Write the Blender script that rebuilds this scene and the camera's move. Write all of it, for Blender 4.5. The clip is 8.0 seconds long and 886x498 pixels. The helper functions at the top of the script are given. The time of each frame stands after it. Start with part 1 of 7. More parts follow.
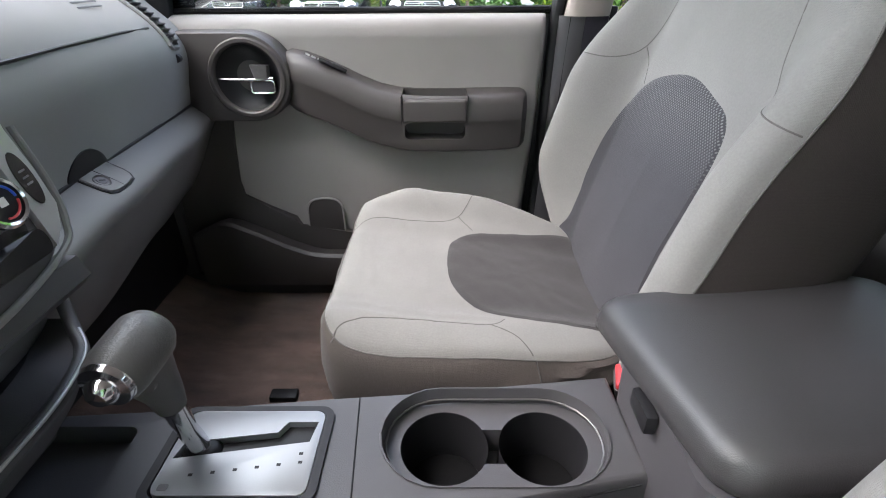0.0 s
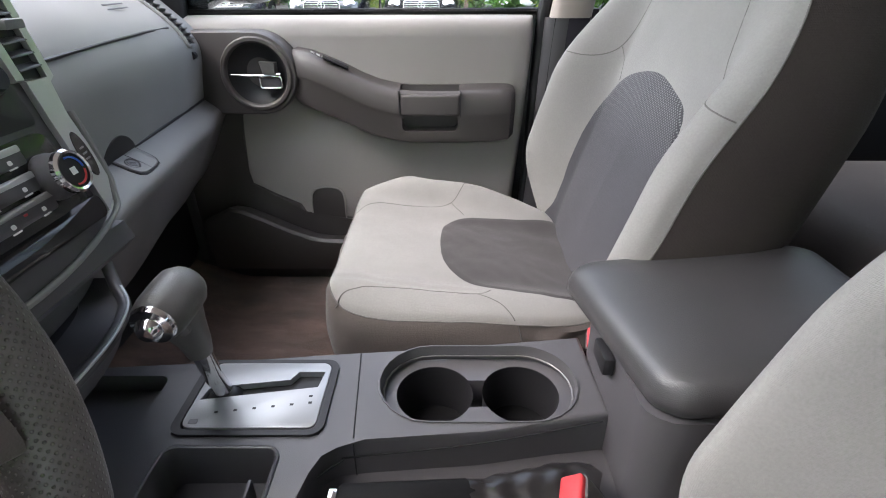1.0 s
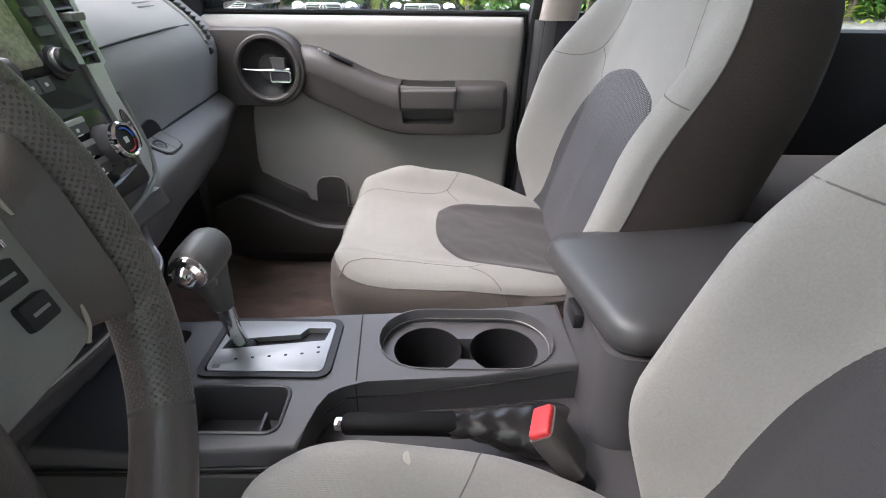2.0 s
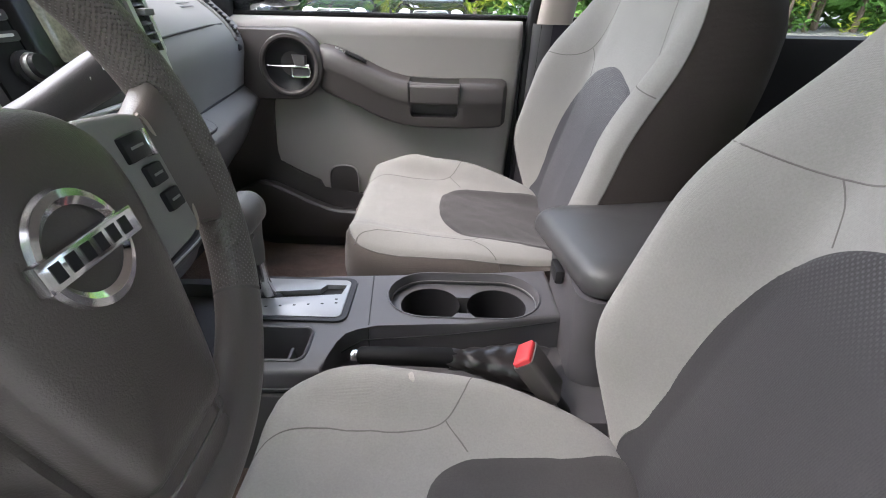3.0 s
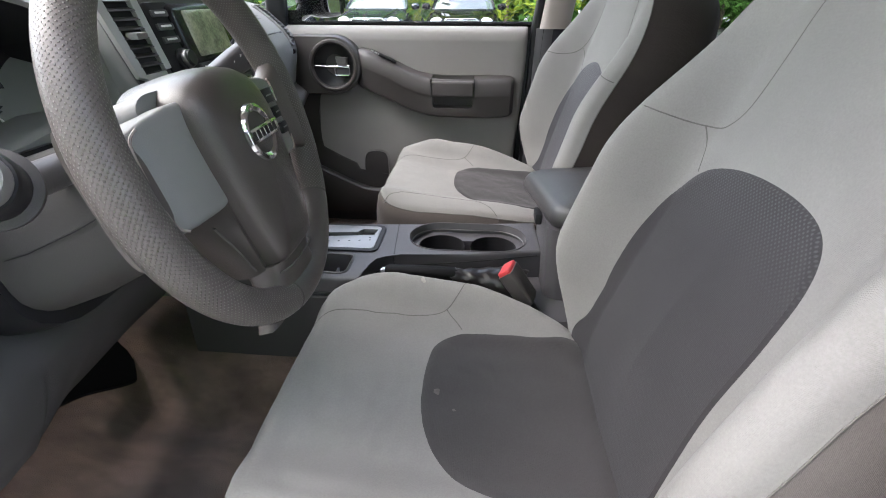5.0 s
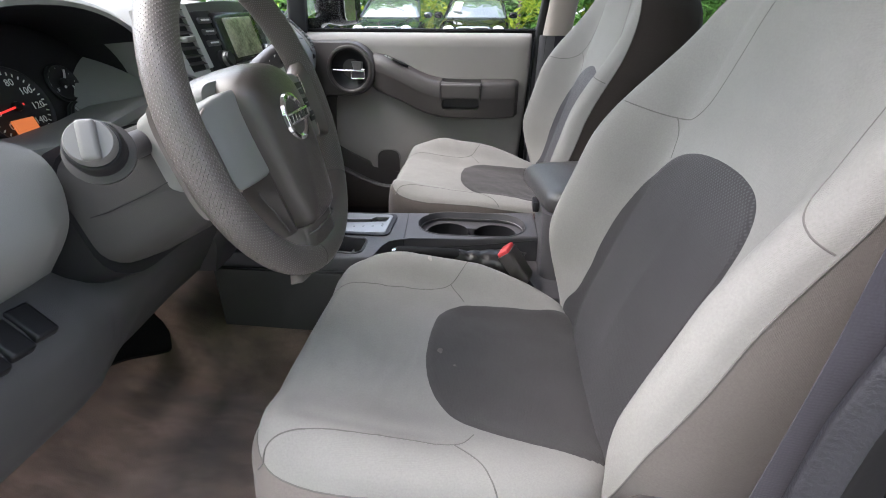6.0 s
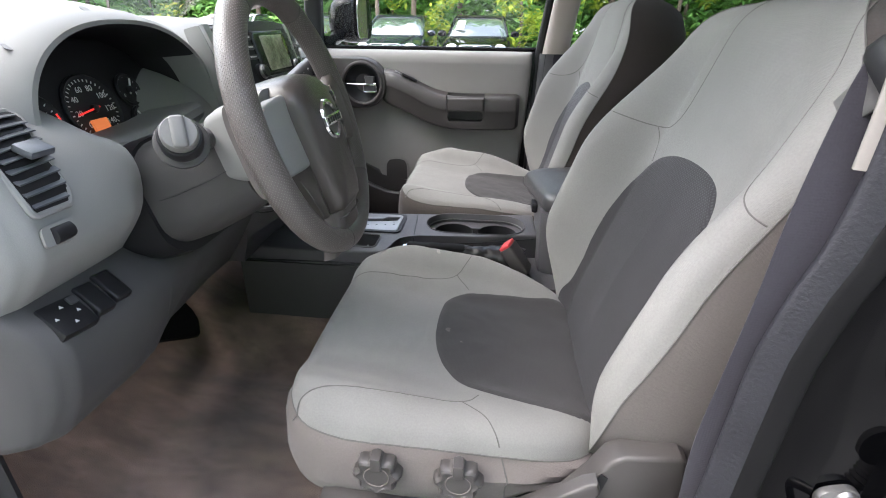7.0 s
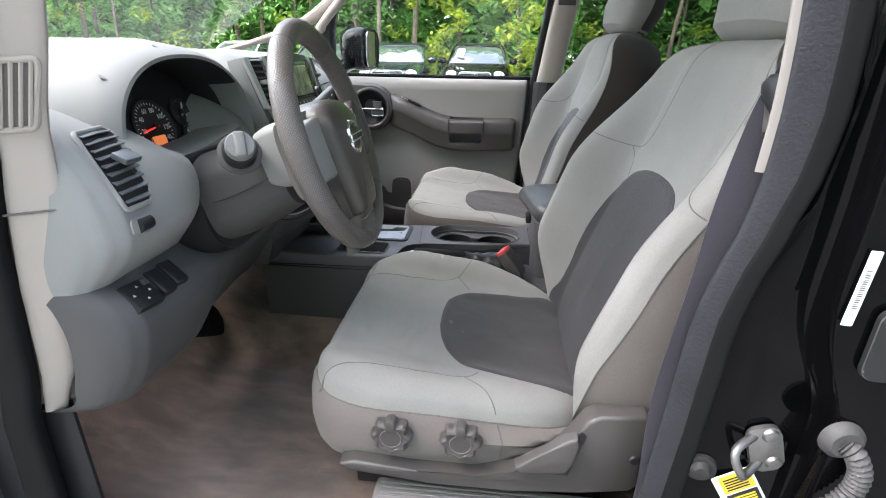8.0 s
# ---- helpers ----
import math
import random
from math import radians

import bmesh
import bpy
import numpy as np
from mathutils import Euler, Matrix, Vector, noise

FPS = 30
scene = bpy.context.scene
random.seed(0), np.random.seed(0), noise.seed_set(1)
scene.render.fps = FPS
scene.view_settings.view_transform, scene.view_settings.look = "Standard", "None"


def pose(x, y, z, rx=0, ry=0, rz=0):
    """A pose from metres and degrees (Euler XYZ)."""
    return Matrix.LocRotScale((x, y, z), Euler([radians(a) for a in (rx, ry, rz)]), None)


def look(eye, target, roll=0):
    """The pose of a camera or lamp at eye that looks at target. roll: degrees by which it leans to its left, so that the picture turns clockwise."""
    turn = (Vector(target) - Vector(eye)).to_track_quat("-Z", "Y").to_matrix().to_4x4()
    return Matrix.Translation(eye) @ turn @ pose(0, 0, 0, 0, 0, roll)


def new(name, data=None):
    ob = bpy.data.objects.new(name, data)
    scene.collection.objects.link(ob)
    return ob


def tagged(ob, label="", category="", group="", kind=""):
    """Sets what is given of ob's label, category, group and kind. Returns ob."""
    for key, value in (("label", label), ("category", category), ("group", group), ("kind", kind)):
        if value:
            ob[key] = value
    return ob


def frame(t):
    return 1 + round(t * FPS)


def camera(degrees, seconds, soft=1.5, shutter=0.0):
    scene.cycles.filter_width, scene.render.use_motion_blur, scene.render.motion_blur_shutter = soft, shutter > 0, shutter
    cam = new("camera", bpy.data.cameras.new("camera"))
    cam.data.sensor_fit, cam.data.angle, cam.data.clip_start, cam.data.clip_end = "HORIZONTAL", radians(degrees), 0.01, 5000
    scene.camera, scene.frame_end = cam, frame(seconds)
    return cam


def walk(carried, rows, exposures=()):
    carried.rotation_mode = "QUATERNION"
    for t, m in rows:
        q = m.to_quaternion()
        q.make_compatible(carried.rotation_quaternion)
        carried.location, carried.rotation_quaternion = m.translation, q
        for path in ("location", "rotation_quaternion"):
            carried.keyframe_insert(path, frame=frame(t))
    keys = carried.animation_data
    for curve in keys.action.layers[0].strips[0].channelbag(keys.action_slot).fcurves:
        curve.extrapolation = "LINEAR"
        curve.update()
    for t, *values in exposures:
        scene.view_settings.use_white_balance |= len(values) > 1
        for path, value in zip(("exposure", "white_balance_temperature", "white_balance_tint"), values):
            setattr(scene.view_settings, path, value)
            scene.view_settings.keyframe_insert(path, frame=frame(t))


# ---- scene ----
cam = camera(83.8, 8.0, soft=1.0)
walk(cam, [
    (0, look((0.0000, -0.2826, 1.3045), (-0.0063, 1.2915, 0.4315), -0.30)),
    (0.5, look((0.0072, -0.3222, 1.3108), (0.0036, 1.2492, 0.4333), -0.10)),
    (1, look((0.0099, -0.3681, 1.3144), (0.0081, 1.2042, 0.4387), -0.10)),
    (1.5, look((0.0144, -0.4086, 1.3162), (0.0207, 1.1655, 0.4423), 0.30)),
    (3, look((0.0225, -0.5805, 1.3144), (0.0099, 1.0080, 0.4666), 1.30)),
    (3.5, look((0.0297, -0.6327, 1.3162), (-0.0018, 0.9558, 0.4702), 1.10)),
    (4, look((0.0432, -0.6840, 1.3180), (-0.0135, 0.9054, 0.4756), 0.80)),
    (4.5, look((0.0558, -0.7650, 1.3234), (-0.0333, 0.8271, 0.4882), 0.50)),
    (6, look((0.0891, -0.9396, 1.3270), (-0.0702, 0.6624, 0.5224), 0.10)),
    (6.5, look((0.0864, -0.9891, 1.3279), (-0.0792, 0.6228, 0.5440), 0.40)),
    (7, look((0.0855, -1.0476, 1.3324), (-0.0774, 0.5778, 0.5773), 0.70)),
    (7.5, look((0.0855, -1.1124, 1.3351), (-0.0729, 0.5292, 0.6142), 0.90)),
    (8, look((0.0891, -1.1745, 1.3450), (-0.0747, 0.4851, 0.6664), 1.00)),
], exposures=[(0.0, 3.17, 6350, 15), (1.5, 3.25, 6450, 17), (3.5, 3.22, 6450, 17), (4.5, 3.05, 6350, 15), (6.0, 2.97, 6350, 15), (8.0, 3.0, 6250, 13)])

# ---- world and sun ----
world = bpy.data.worlds.new("world")
scene.world = world
world.use_nodes = True
wn = world.node_tree
sky = wn.nodes.new("ShaderNodeTexSky")
sky.sky_type = "NISHITA"
sky.sun_disc = False
sky.sun_elevation = radians(55)
sky.sun_rotation = radians(256)
sky.air_density, sky.dust_density = 1.0, 3.0
haze = wn.nodes.new("ShaderNodeHueSaturation")
haze.inputs["Saturation"].default_value = 0.6
wn.links.new(sky.outputs[0], haze.inputs["Color"])
wn.links.new(haze.outputs[0], wn.nodes["Background"].inputs[0])
wn.nodes["Background"].inputs[1].default_value = 0.15
sun_data = bpy.data.lights.new("sun", "SUN")
sun_data.energy, sun_data.angle, sun_data.color = 0.85, radians(110), (1.0, 0.96, 0.90)
sun_lamp = new("sun", sun_data)
sun_lamp.matrix_world = look((-6.0, -1.5, 7), (0, 0, 0))


# ---- materials ----
def material(name, color, rough=0.6, metal=0.0, var=0.12, scale=6.0, grain=300.0, bump=0.15, coat=0.0, spec=0.5, sheen=0.0, second=None, depth=0.0008):
    """Principled surface with mottling at a large scale and grain with relief at a fine one."""
    m = bpy.data.materials.new(name)
    m.use_nodes = True
    t = m.node_tree
    b = t.nodes["Principled BSDF"]
    b.inputs["Roughness"].default_value = rough
    b.inputs["Metallic"].default_value = metal
    b.inputs["Coat Weight"].default_value = coat
    b.inputs["Specular IOR Level"].default_value = spec
    b.inputs["Sheen Weight"].default_value = sheen
    co = t.nodes.new("ShaderNodeTexCoord")
    n1 = t.nodes.new("ShaderNodeTexNoise")
    n1.inputs["Scale"].default_value = scale
    n1.inputs["Detail"].default_value = 6
    n2 = t.nodes.new("ShaderNodeTexNoise")
    n2.inputs["Scale"].default_value = grain
    n2.inputs["Detail"].default_value = 3
    t.links.new(co.outputs["Object"], n1.inputs["Vector"])
    t.links.new(co.outputs["Object"], n2.inputs["Vector"])
    mixf = t.nodes.new("ShaderNodeMath")
    mixf.operation = "MULTIPLY_ADD"
    mixf.inputs[1].default_value = 0.65
    t.links.new(n1.outputs["Fac"], mixf.inputs[0])
    sc = t.nodes.new("ShaderNodeMath")
    sc.operation = "MULTIPLY"
    sc.inputs[1].default_value = 0.35
    t.links.new(n2.outputs["Fac"], sc.inputs[0])
    t.links.new(sc.outputs[0], mixf.inputs[2])
    ramp = t.nodes.new("ShaderNodeValToRGB")
    c2 = second or color
    ramp.color_ramp.elements[0].position = 0.34
    ramp.color_ramp.elements[1].position = 0.66
    ramp.color_ramp.elements[0].color = (*[c * (1 - var) for c in c2], 1)
    ramp.color_ramp.elements[1].color = (*[min(1, c * (1 + var)) for c in color], 1)
    t.links.new(mixf.outputs[0], ramp.inputs[0])
    t.links.new(ramp.outputs[0], b.inputs["Base Color"])
    if bump:
        bp = t.nodes.new("ShaderNodeBump")
        bp.inputs["Strength"].default_value = bump
        bp.inputs["Distance"].default_value = depth
        t.links.new(n2.outputs["Fac"], bp.inputs["Height"])
        t.links.new(bp.outputs[0], b.inputs["Normal"])
    return m


def woven(name, color, var, size, rough=0.9, depth=0.0006, dots=0.0):
    """Cloth: a woven relief of small cells over a mottled colour, with a soft sheen."""
    m = material(name, color, rough, 0, var, 5.0, 420.0, 0.0, sheen=0.10, spec=0.2)
    t = m.node_tree
    b = t.nodes["Principled BSDF"]
    co = [n for n in t.nodes if n.type == "TEX_COORD"][0]
    vo = t.nodes.new("ShaderNodeTexVoronoi")
    vo.inputs["Scale"].default_value = size
    vo.inputs["Randomness"].default_value = 0.35
    t.links.new(co.outputs["Object"], vo.inputs["Vector"])
    bp = t.nodes.new("ShaderNodeBump")
    bp.inputs["Strength"].default_value = 0.5
    bp.inputs["Distance"].default_value = depth
    t.links.new(vo.outputs["Distance"], bp.inputs["Height"])
    t.links.new(bp.outputs[0], b.inputs["Normal"])
    return m


SEAT_LIGHT = woven("seat_cloth_light", (0.200, 0.194, 0.184), 0.12, 900)
# Pale cloth with side shade in its colour; darker again for the passenger skirt.
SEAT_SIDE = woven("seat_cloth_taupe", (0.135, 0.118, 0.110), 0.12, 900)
SEAT_SIDE_SHADED = woven("seat_cloth_taupe_shaded", (0.082, 0.070, 0.064), 0.12, 900)
STAIN_PALE = woven("pale_mark", (0.30, 0.285, 0.26), 0.2, 500)
STAIN = woven("pale_stain", (0.095, 0.085, 0.080), 0.3, 500)
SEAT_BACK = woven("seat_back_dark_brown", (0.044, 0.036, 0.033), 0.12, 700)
SEAT_DARK = woven("seat_cloth_charcoal", (0.046, 0.043, 0.043), 0.14, 500)


def mesh_cloth(name, color, light):
    """Charcoal cloth whose upper part is a mesh of pale staggered dots, fading downwards."""
    m = woven(name, color, 0.12, 500)
    t = m.node_tree
    b = t.nodes["Principled BSDF"]
    co = [n for n in t.nodes if n.type == "TEX_COORD"][0]
    sep = t.nodes.new("ShaderNodeSeparateXYZ")
    t.links.new(co.outputs["Object"], sep.inputs[0])
    com = t.nodes.new("ShaderNodeCombineXYZ")
    t.links.new(sep.outputs[1], com.inputs[0])
    t.links.new(sep.outputs[2], com.inputs[1])
    mp = t.nodes.new("ShaderNodeMapping")
    mp.inputs["Rotation"].default_value = (0, 0, radians(45))
    mp.inputs["Scale"].default_value = (240, 240, 1)
    t.links.new(com.outputs[0], mp.inputs["Vector"])
    vo = t.nodes.new("ShaderNodeTexVoronoi")
    vo.voronoi_dimensions = "2D"
    vo.inputs["Scale"].default_value = 1.0
    vo.inputs["Randomness"].default_value = 0.05
    t.links.new(mp.outputs[0], vo.inputs["Vector"])
    dot = t.nodes.new("ShaderNodeMapRange")
    dot.inputs[1].default_value, dot.inputs[2].default_value = 0.34, 0.20
    t.links.new(vo.outputs["Distance"], dot.inputs[0])
    fade = t.nodes.new("ShaderNodeMapRange")
    fade.inputs[1].default_value, fade.inputs[2].default_value = 0.44, 0.53
    t.links.new(sep.outputs[2], fade.inputs[0])
    mul = t.nodes.new("ShaderNodeMath")
    mul.operation = "MULTIPLY"
    t.links.new(dot.outputs[0], mul.inputs[0])
    t.links.new(fade.outputs[0], mul.inputs[1])
    mx = t.nodes.new("ShaderNodeMix")
    mx.data_type = "RGBA"
    t.links.new(mul.outputs[0], mx.inputs[0])
    t.links.new(b.inputs["Base Color"].links[0].from_socket, mx.inputs[6])
    mx.inputs[7].default_value = (*light, 1)
    t.links.new(mx.outputs[2], b.inputs["Base Color"])
    return m


SEAT_MESH = mesh_cloth("seat_cloth_mesh", (0.036, 0.034, 0.036), (0.066, 0.066, 0.070))
# Passenger copy: base paler and bluer for the light on it, dots clearer.
SEAT_MESH_LIT = mesh_cloth("seat_cloth_mesh_lit", (0.046, 0.045, 0.050), (0.15, 0.152, 0.156))
SEAM = material("seam_thread", (0.10, 0.094, 0.088), 0.9)
DASH_TOP = material("dash_plastic_grey", (0.212, 0.212, 0.207), 0.58, 0, 0.05, 8, 900, 0.25, spec=0.28)
# One lower plastic in two tones as light falls: knee darker, ledge paler.
DASH_LOW_SHADED = material("dash_plastic_low_shaded", (0.068, 0.066, 0.066), 0.55, 0, 0.05, 8, 900, 0.25, spec=0.22)
DASH_LOW = material("dash_plastic_mid_grey", (0.135, 0.132, 0.128), 0.5, 0, 0.05, 8, 900, 0.25)
SHROUD = material("column_plastic_grey", (0.056, 0.054, 0.053), 0.55, 0, 0.06, 8, 900, 0.25, spec=0.2)
DASH_DARK = material("trim_plastic_charcoal", (0.062, 0.060, 0.064), 0.42, 0, 0.08, 8, 900, 0.25)
DOOR_GREY = material("door_plastic_warm_grey", (0.28, 0.262, 0.25), 0.6, 0, 0.05, 8, 900, 0.2)
LID_DARK = material("armrest_vinyl", (0.040, 0.039, 0.040), 0.42, 0, 0.10, 7, 900, 0.3)
ARM_DARK = material("armrest_plastic_taupe", (0.050, 0.045, 0.043), 0.46, 0, 0.08, 8, 900, 0.25)
BLACK = material("black_plastic", (0.014, 0.014, 0.0155), 0.45, 0, 0.1, 8, 700, 0.15, spec=0.3)
RUBBER = material("black_rubber", (0.007, 0.007, 0.0075), 0.6, 0, 0.15, 12, 500, 0.2, spec=0.08)
SILVER = material("satin_silver_trim", (0.47, 0.48, 0.48), 0.34, 0.45, 0.05, 8, 900, 0.05)
GATE = material("brushed_gate_plate", (0.30, 0.305, 0.31), 0.36, 0.45, 0.08, 8, 900, 0.06)
CHROME = material("chrome", (0.75, 0.75, 0.76), 0.12, 1.0, 0.03, 8, 300, 0.02)
CARPET = material("brown_carpet", (0.172, 0.116, 0.092), 0.97, 0, 0.40, 9, 700, 0.8, sheen=0.3, spec=0.1, depth=0.004)


def brushed(m, angle, amount, size=(9, 26, 14)):
    """Lighter and darker sweeps where the nap lies one way or the other."""
    t = m.node_tree
    b = t.nodes["Principled BSDF"]
    co = [n for n in t.nodes if n.type == "TEX_COORD"][0]
    mp = t.nodes.new("ShaderNodeMapping")
    mp.inputs["Rotation"].default_value = (0, 0, radians(angle))
    mp.inputs["Scale"].default_value = size
    t.links.new(co.outputs["Object"], mp.inputs["Vector"])
    ns = t.nodes.new("ShaderNodeTexNoise")
    ns.inputs["Scale"].default_value = 1.0
    ns.inputs["Detail"].default_value = 7
    ns.inputs["Roughness"].default_value = 0.65
    ns.inputs["Distortion"].default_value = 0.2
    t.links.new(mp.outputs[0], ns.inputs["Vector"])
    mr = t.nodes.new("ShaderNodeMapRange")
    mr.inputs[1].default_value, mr.inputs[2].default_value = 0.30, 0.70
    mr.inputs[3].default_value, mr.inputs[4].default_value = 1 - amount, 1 + amount
    t.links.new(ns.outputs["Fac"], mr.inputs[0])
    mx = t.nodes.new("ShaderNodeMix")
    mx.data_type, mx.blend_type = "RGBA", "MULTIPLY"
    mx.inputs[0].default_value = 1.0
    t.links.new(b.inputs["Base Color"].links[0].from_socket, mx.inputs[6])
    t.links.new(mr.outputs[0], mx.inputs[7])
    t.links.new(mx.outputs[2], b.inputs["Base Color"])


brushed(CARPET, 25, 0.32)
brushed(CARPET, 40, 0.42, (3.2, 7.0, 5.0))
SHIFT = material("shift_leather", (0.078, 0.076, 0.073), 0.40, 0, 0.10, 12, 600, 0.5)
PAD = material("airbag_cover_vinyl", (0.056, 0.048, 0.044), 0.32, 0, 0.08, 9, 900, 0.35)
LEATHER = material("wheel_leather", (0.086, 0.074, 0.069), 0.37, 0, 0.10, 10, 800, 0.25)
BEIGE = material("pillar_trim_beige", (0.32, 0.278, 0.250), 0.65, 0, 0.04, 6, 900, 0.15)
# Copy of the beige, dimmed to offset strong light from the door opening.
BEIGE_DIMMED = material("pillar_trim_beige_dimmed", (0.20, 0.182, 0.168), 0.65, 0, 0.04, 6, 900, 0.15)
PAINT = material("black_car_paint", (0.002, 0.002, 0.0024), 0.05, 0, 0.1, 6, 14, 0.10, spec=0.10, depth=0.004)
RED = material("red_button", (0.46, 0.035, 0.040), 0.45, 0, 0.05)
WHITE = material("white_print", (0.75, 0.75, 0.74), 0.6, 0, 0.03)
YELLOW = material("yellow_label", (0.75, 0.55, 0.03), 0.5, 0, 0.03)
BELT = woven("belt_webbing", (0.030, 0.028, 0.036), 0.15, 420, 0.75)
# Asphalt made paler so that it bounces light up into the cabin.
ASPHALT = material("asphalt", (0.24, 0.235, 0.225), 0.9, 0, 0.25, 1.5, 60, 0.5, depth=0.006)
BARK = material("bark", (0.16, 0.12, 0.09), 0.9, 0, 0.3, 6, 60, 0.6, depth=0.01)
STEEL = material("dull_steel", (0.20, 0.195, 0.19), 0.36, 0.8, 0.12, 25, 200, 0.2)


def leafy(name, dark, light):
    m = material(name, light, 0.6, 0, 0.15, 3, 60, 0.0, spec=0.3)
    t = m.node_tree
    ramp = [n for n in t.nodes if n.type == "VALTORGB"][0]
    geo = t.nodes.new("ShaderNodeNewGeometry")
    ramp.color_ramp.elements[0].position, ramp.color_ramp.elements[1].position = 0.0, 1.0
    ramp.color_ramp.elements[0].color, ramp.color_ramp.elements[1].color = (*dark, 1), (*light, 1)
    t.links.new(geo.outputs["Random Per Island"], ramp.inputs[0])
    b = t.nodes["Principled BSDF"]
    b.inputs["Transmission Weight"].default_value = 0.0
    tr = t.nodes.new("ShaderNodeBsdfTranslucent")
    t.links.new(ramp.outputs[0], tr.inputs["Color"])
    mx = t.nodes.new("ShaderNodeMixShader")
    mx.inputs[0].default_value = 0.45
    out = [n for n in t.nodes if n.type == "OUTPUT_MATERIAL"][0]
    t.links.new(b.outputs[0], mx.inputs[1])
    t.links.new(tr.outputs[0], mx.inputs[2])
    t.links.new(mx.outputs[0], out.inputs[0])
    return m


LEAF = leafy("leaves_green", (0.08, 0.19, 0.045), (0.28, 0.55, 0.13))
LEAF_BRIGHT = leafy("leaves_yellow_green", (0.20, 0.30, 0.03), (0.48, 0.55, 0.07))


def glass_material(name, tint=(0.93, 0.96, 0.95)):
    m = bpy.data.materials.new(name)
    m.use_nodes = True
    t = m.node_tree
    t.nodes.remove(t.nodes["Principled BSDF"])
    out = [n for n in t.nodes if n.type == "OUTPUT_MATERIAL"][0]
    tp = t.nodes.new("ShaderNodeBsdfTransparent")
    tp.inputs[0].default_value = (*tint, 1)
    gl = t.nodes.new("ShaderNodeBsdfGlossy")
    gl.inputs["Roughness"].default_value = 0.02
    lw = t.nodes.new("ShaderNodeLayerWeight")
    pw = t.nodes.new("ShaderNodeMath")
    pw.operation = "POWER"
    pw.inputs[1].default_value = 5.0
    t.links.new(lw.outputs["Facing"], pw.inputs[0])
    fr = t.nodes.new("ShaderNodeMath")
    fr.operation = "MULTIPLY_ADD"
    fr.inputs[1].default_value, fr.inputs[2].default_value = 0.4, 0.03
    t.links.new(pw.outputs[0], fr.inputs[0])
    mx = t.nodes.new("ShaderNodeMixShader")
    t.links.new(fr.outputs[0], mx.inputs[0])
    t.links.new(tp.outputs[0], mx.inputs[1])
    t.links.new(gl.outputs[0], mx.inputs[2])
    t.links.new(mx.outputs[0], out.inputs[0])
    return m


GLASS = glass_material("window_glass")
GLASS_DARK = glass_material("tinted_glass", (0.62, 0.65, 0.64))


def glow(name, color, strength):
    m = bpy.data.materials.new(name)
    m.use_nodes = True
    b = m.node_tree.nodes["Principled BSDF"]
    b.inputs["Base Color"].default_value = (*[c * 0.4 for c in color], 1)
    b.inputs["Emission Color"].default_value = (*color, 1)
    b.inputs["Emission Strength"].default_value = strength
    return m


# ---- shape helpers ----
def V(*a):
    return Vector(a)


def thing(name, label, category, at=(0, 0, 0), group="", kind=""):
    ob = new(name)
    ob.empty_display_size = 0.05
    ob.location = at
    return tagged(ob, label, category, group, kind)


def part(name, bm, mat, parent=None, label="", smooth=True, m=None):
    """One mesh object from a bmesh, under a thing or a part; coordinates are the parent's."""
    if m is not None:
        bm.transform(m)
    me = bpy.data.meshes.new(name)
    bmesh.ops.recalc_face_normals(bm, faces=bm.faces[:])
    bm.to_mesh(me)
    bm.free()
    me.materials.append(mat)
    if smooth:
        for p in me.polygons:
            p.use_smooth = True
        me.set_sharp_from_angle(angle=radians(38))
    ob = new(name, me)
    if parent is not None:
        ob.parent = parent
    if label:
        ob["label"] = label
    return ob


def again(ob, name, parent, m):
    """A second piece that shares ob's mesh, at the pose m."""
    o = new(name, ob.data)
    o.parent = parent
    o.matrix_basis = m
    if "label" in ob:
        o["label"] = ob["label"]
    return o


def block(x0, x1, y0, y1, z0, z1, bev=0.0, seg=2):
    bm = bmesh.new()
    bmesh.ops.create_cube(bm, size=1, matrix=Matrix.LocRotScale(((x0 + x1) / 2, (y0 + y1) / 2, (z0 + z1) / 2), None, (abs(x1 - x0), abs(y1 - y0), abs(z1 - z0))))
    if bev:
        bmesh.ops.bevel(bm, geom=bm.edges[:], offset=bev, segments=seg, profile=0.6, affect="EDGES")
    return bm


def rod(r, length, seg=20, bev=0.0, r2=None):
    """A cylinder along z from 0 to length."""
    bm = bmesh.new()
    bmesh.ops.create_cone(bm, cap_ends=True, segments=seg, radius1=r, radius2=r if r2 is None else r2, depth=length, matrix=Matrix.Translation((0, 0, length / 2)))
    if bev:
        ed = [e for e in bm.edges if abs(e.verts[0].co.z - e.verts[1].co.z) < 1e-6]
        bmesh.ops.bevel(bm, geom=ed, offset=bev, segments=2, profile=0.6, affect="EDGES")
    return bm


def turned(profile, seg=28):
    """A solid of revolution round z from (radius, height) pairs."""
    bm = bmesh.new()
    rings = [[bm.verts.new((r * math.cos(2 * math.pi * i / seg), r * math.sin(2 * math.pi * i / seg), z)) for i in range(seg)] for r, z in profile]
    for a, b in zip(rings, rings[1:]):
        for i in range(seg):
            bm.faces.new((a[i], a[(i + 1) % seg], b[(i + 1) % seg], b[i]))
    bm.faces.new(rings[0][::-1])
    bm.faces.new(rings[-1])
    return bm


def loft(rings, closed=True, caps=True):
    """A skin over rings of equally many points."""
    bm = bmesh.new()
    vs = [[bm.verts.new(p) for p in r] for r in rings]
    n = len(vs[0])
    for a, b in zip(vs, vs[1:]):
        for i in range(n if closed else n - 1):
            j = (i + 1) % n
            bm.faces.new((a[i], a[j], b[j], b[i]))
    if caps and closed:
        bm.faces.new(vs[0][::-1])
        bm.faces.new(vs[-1])
    return bm


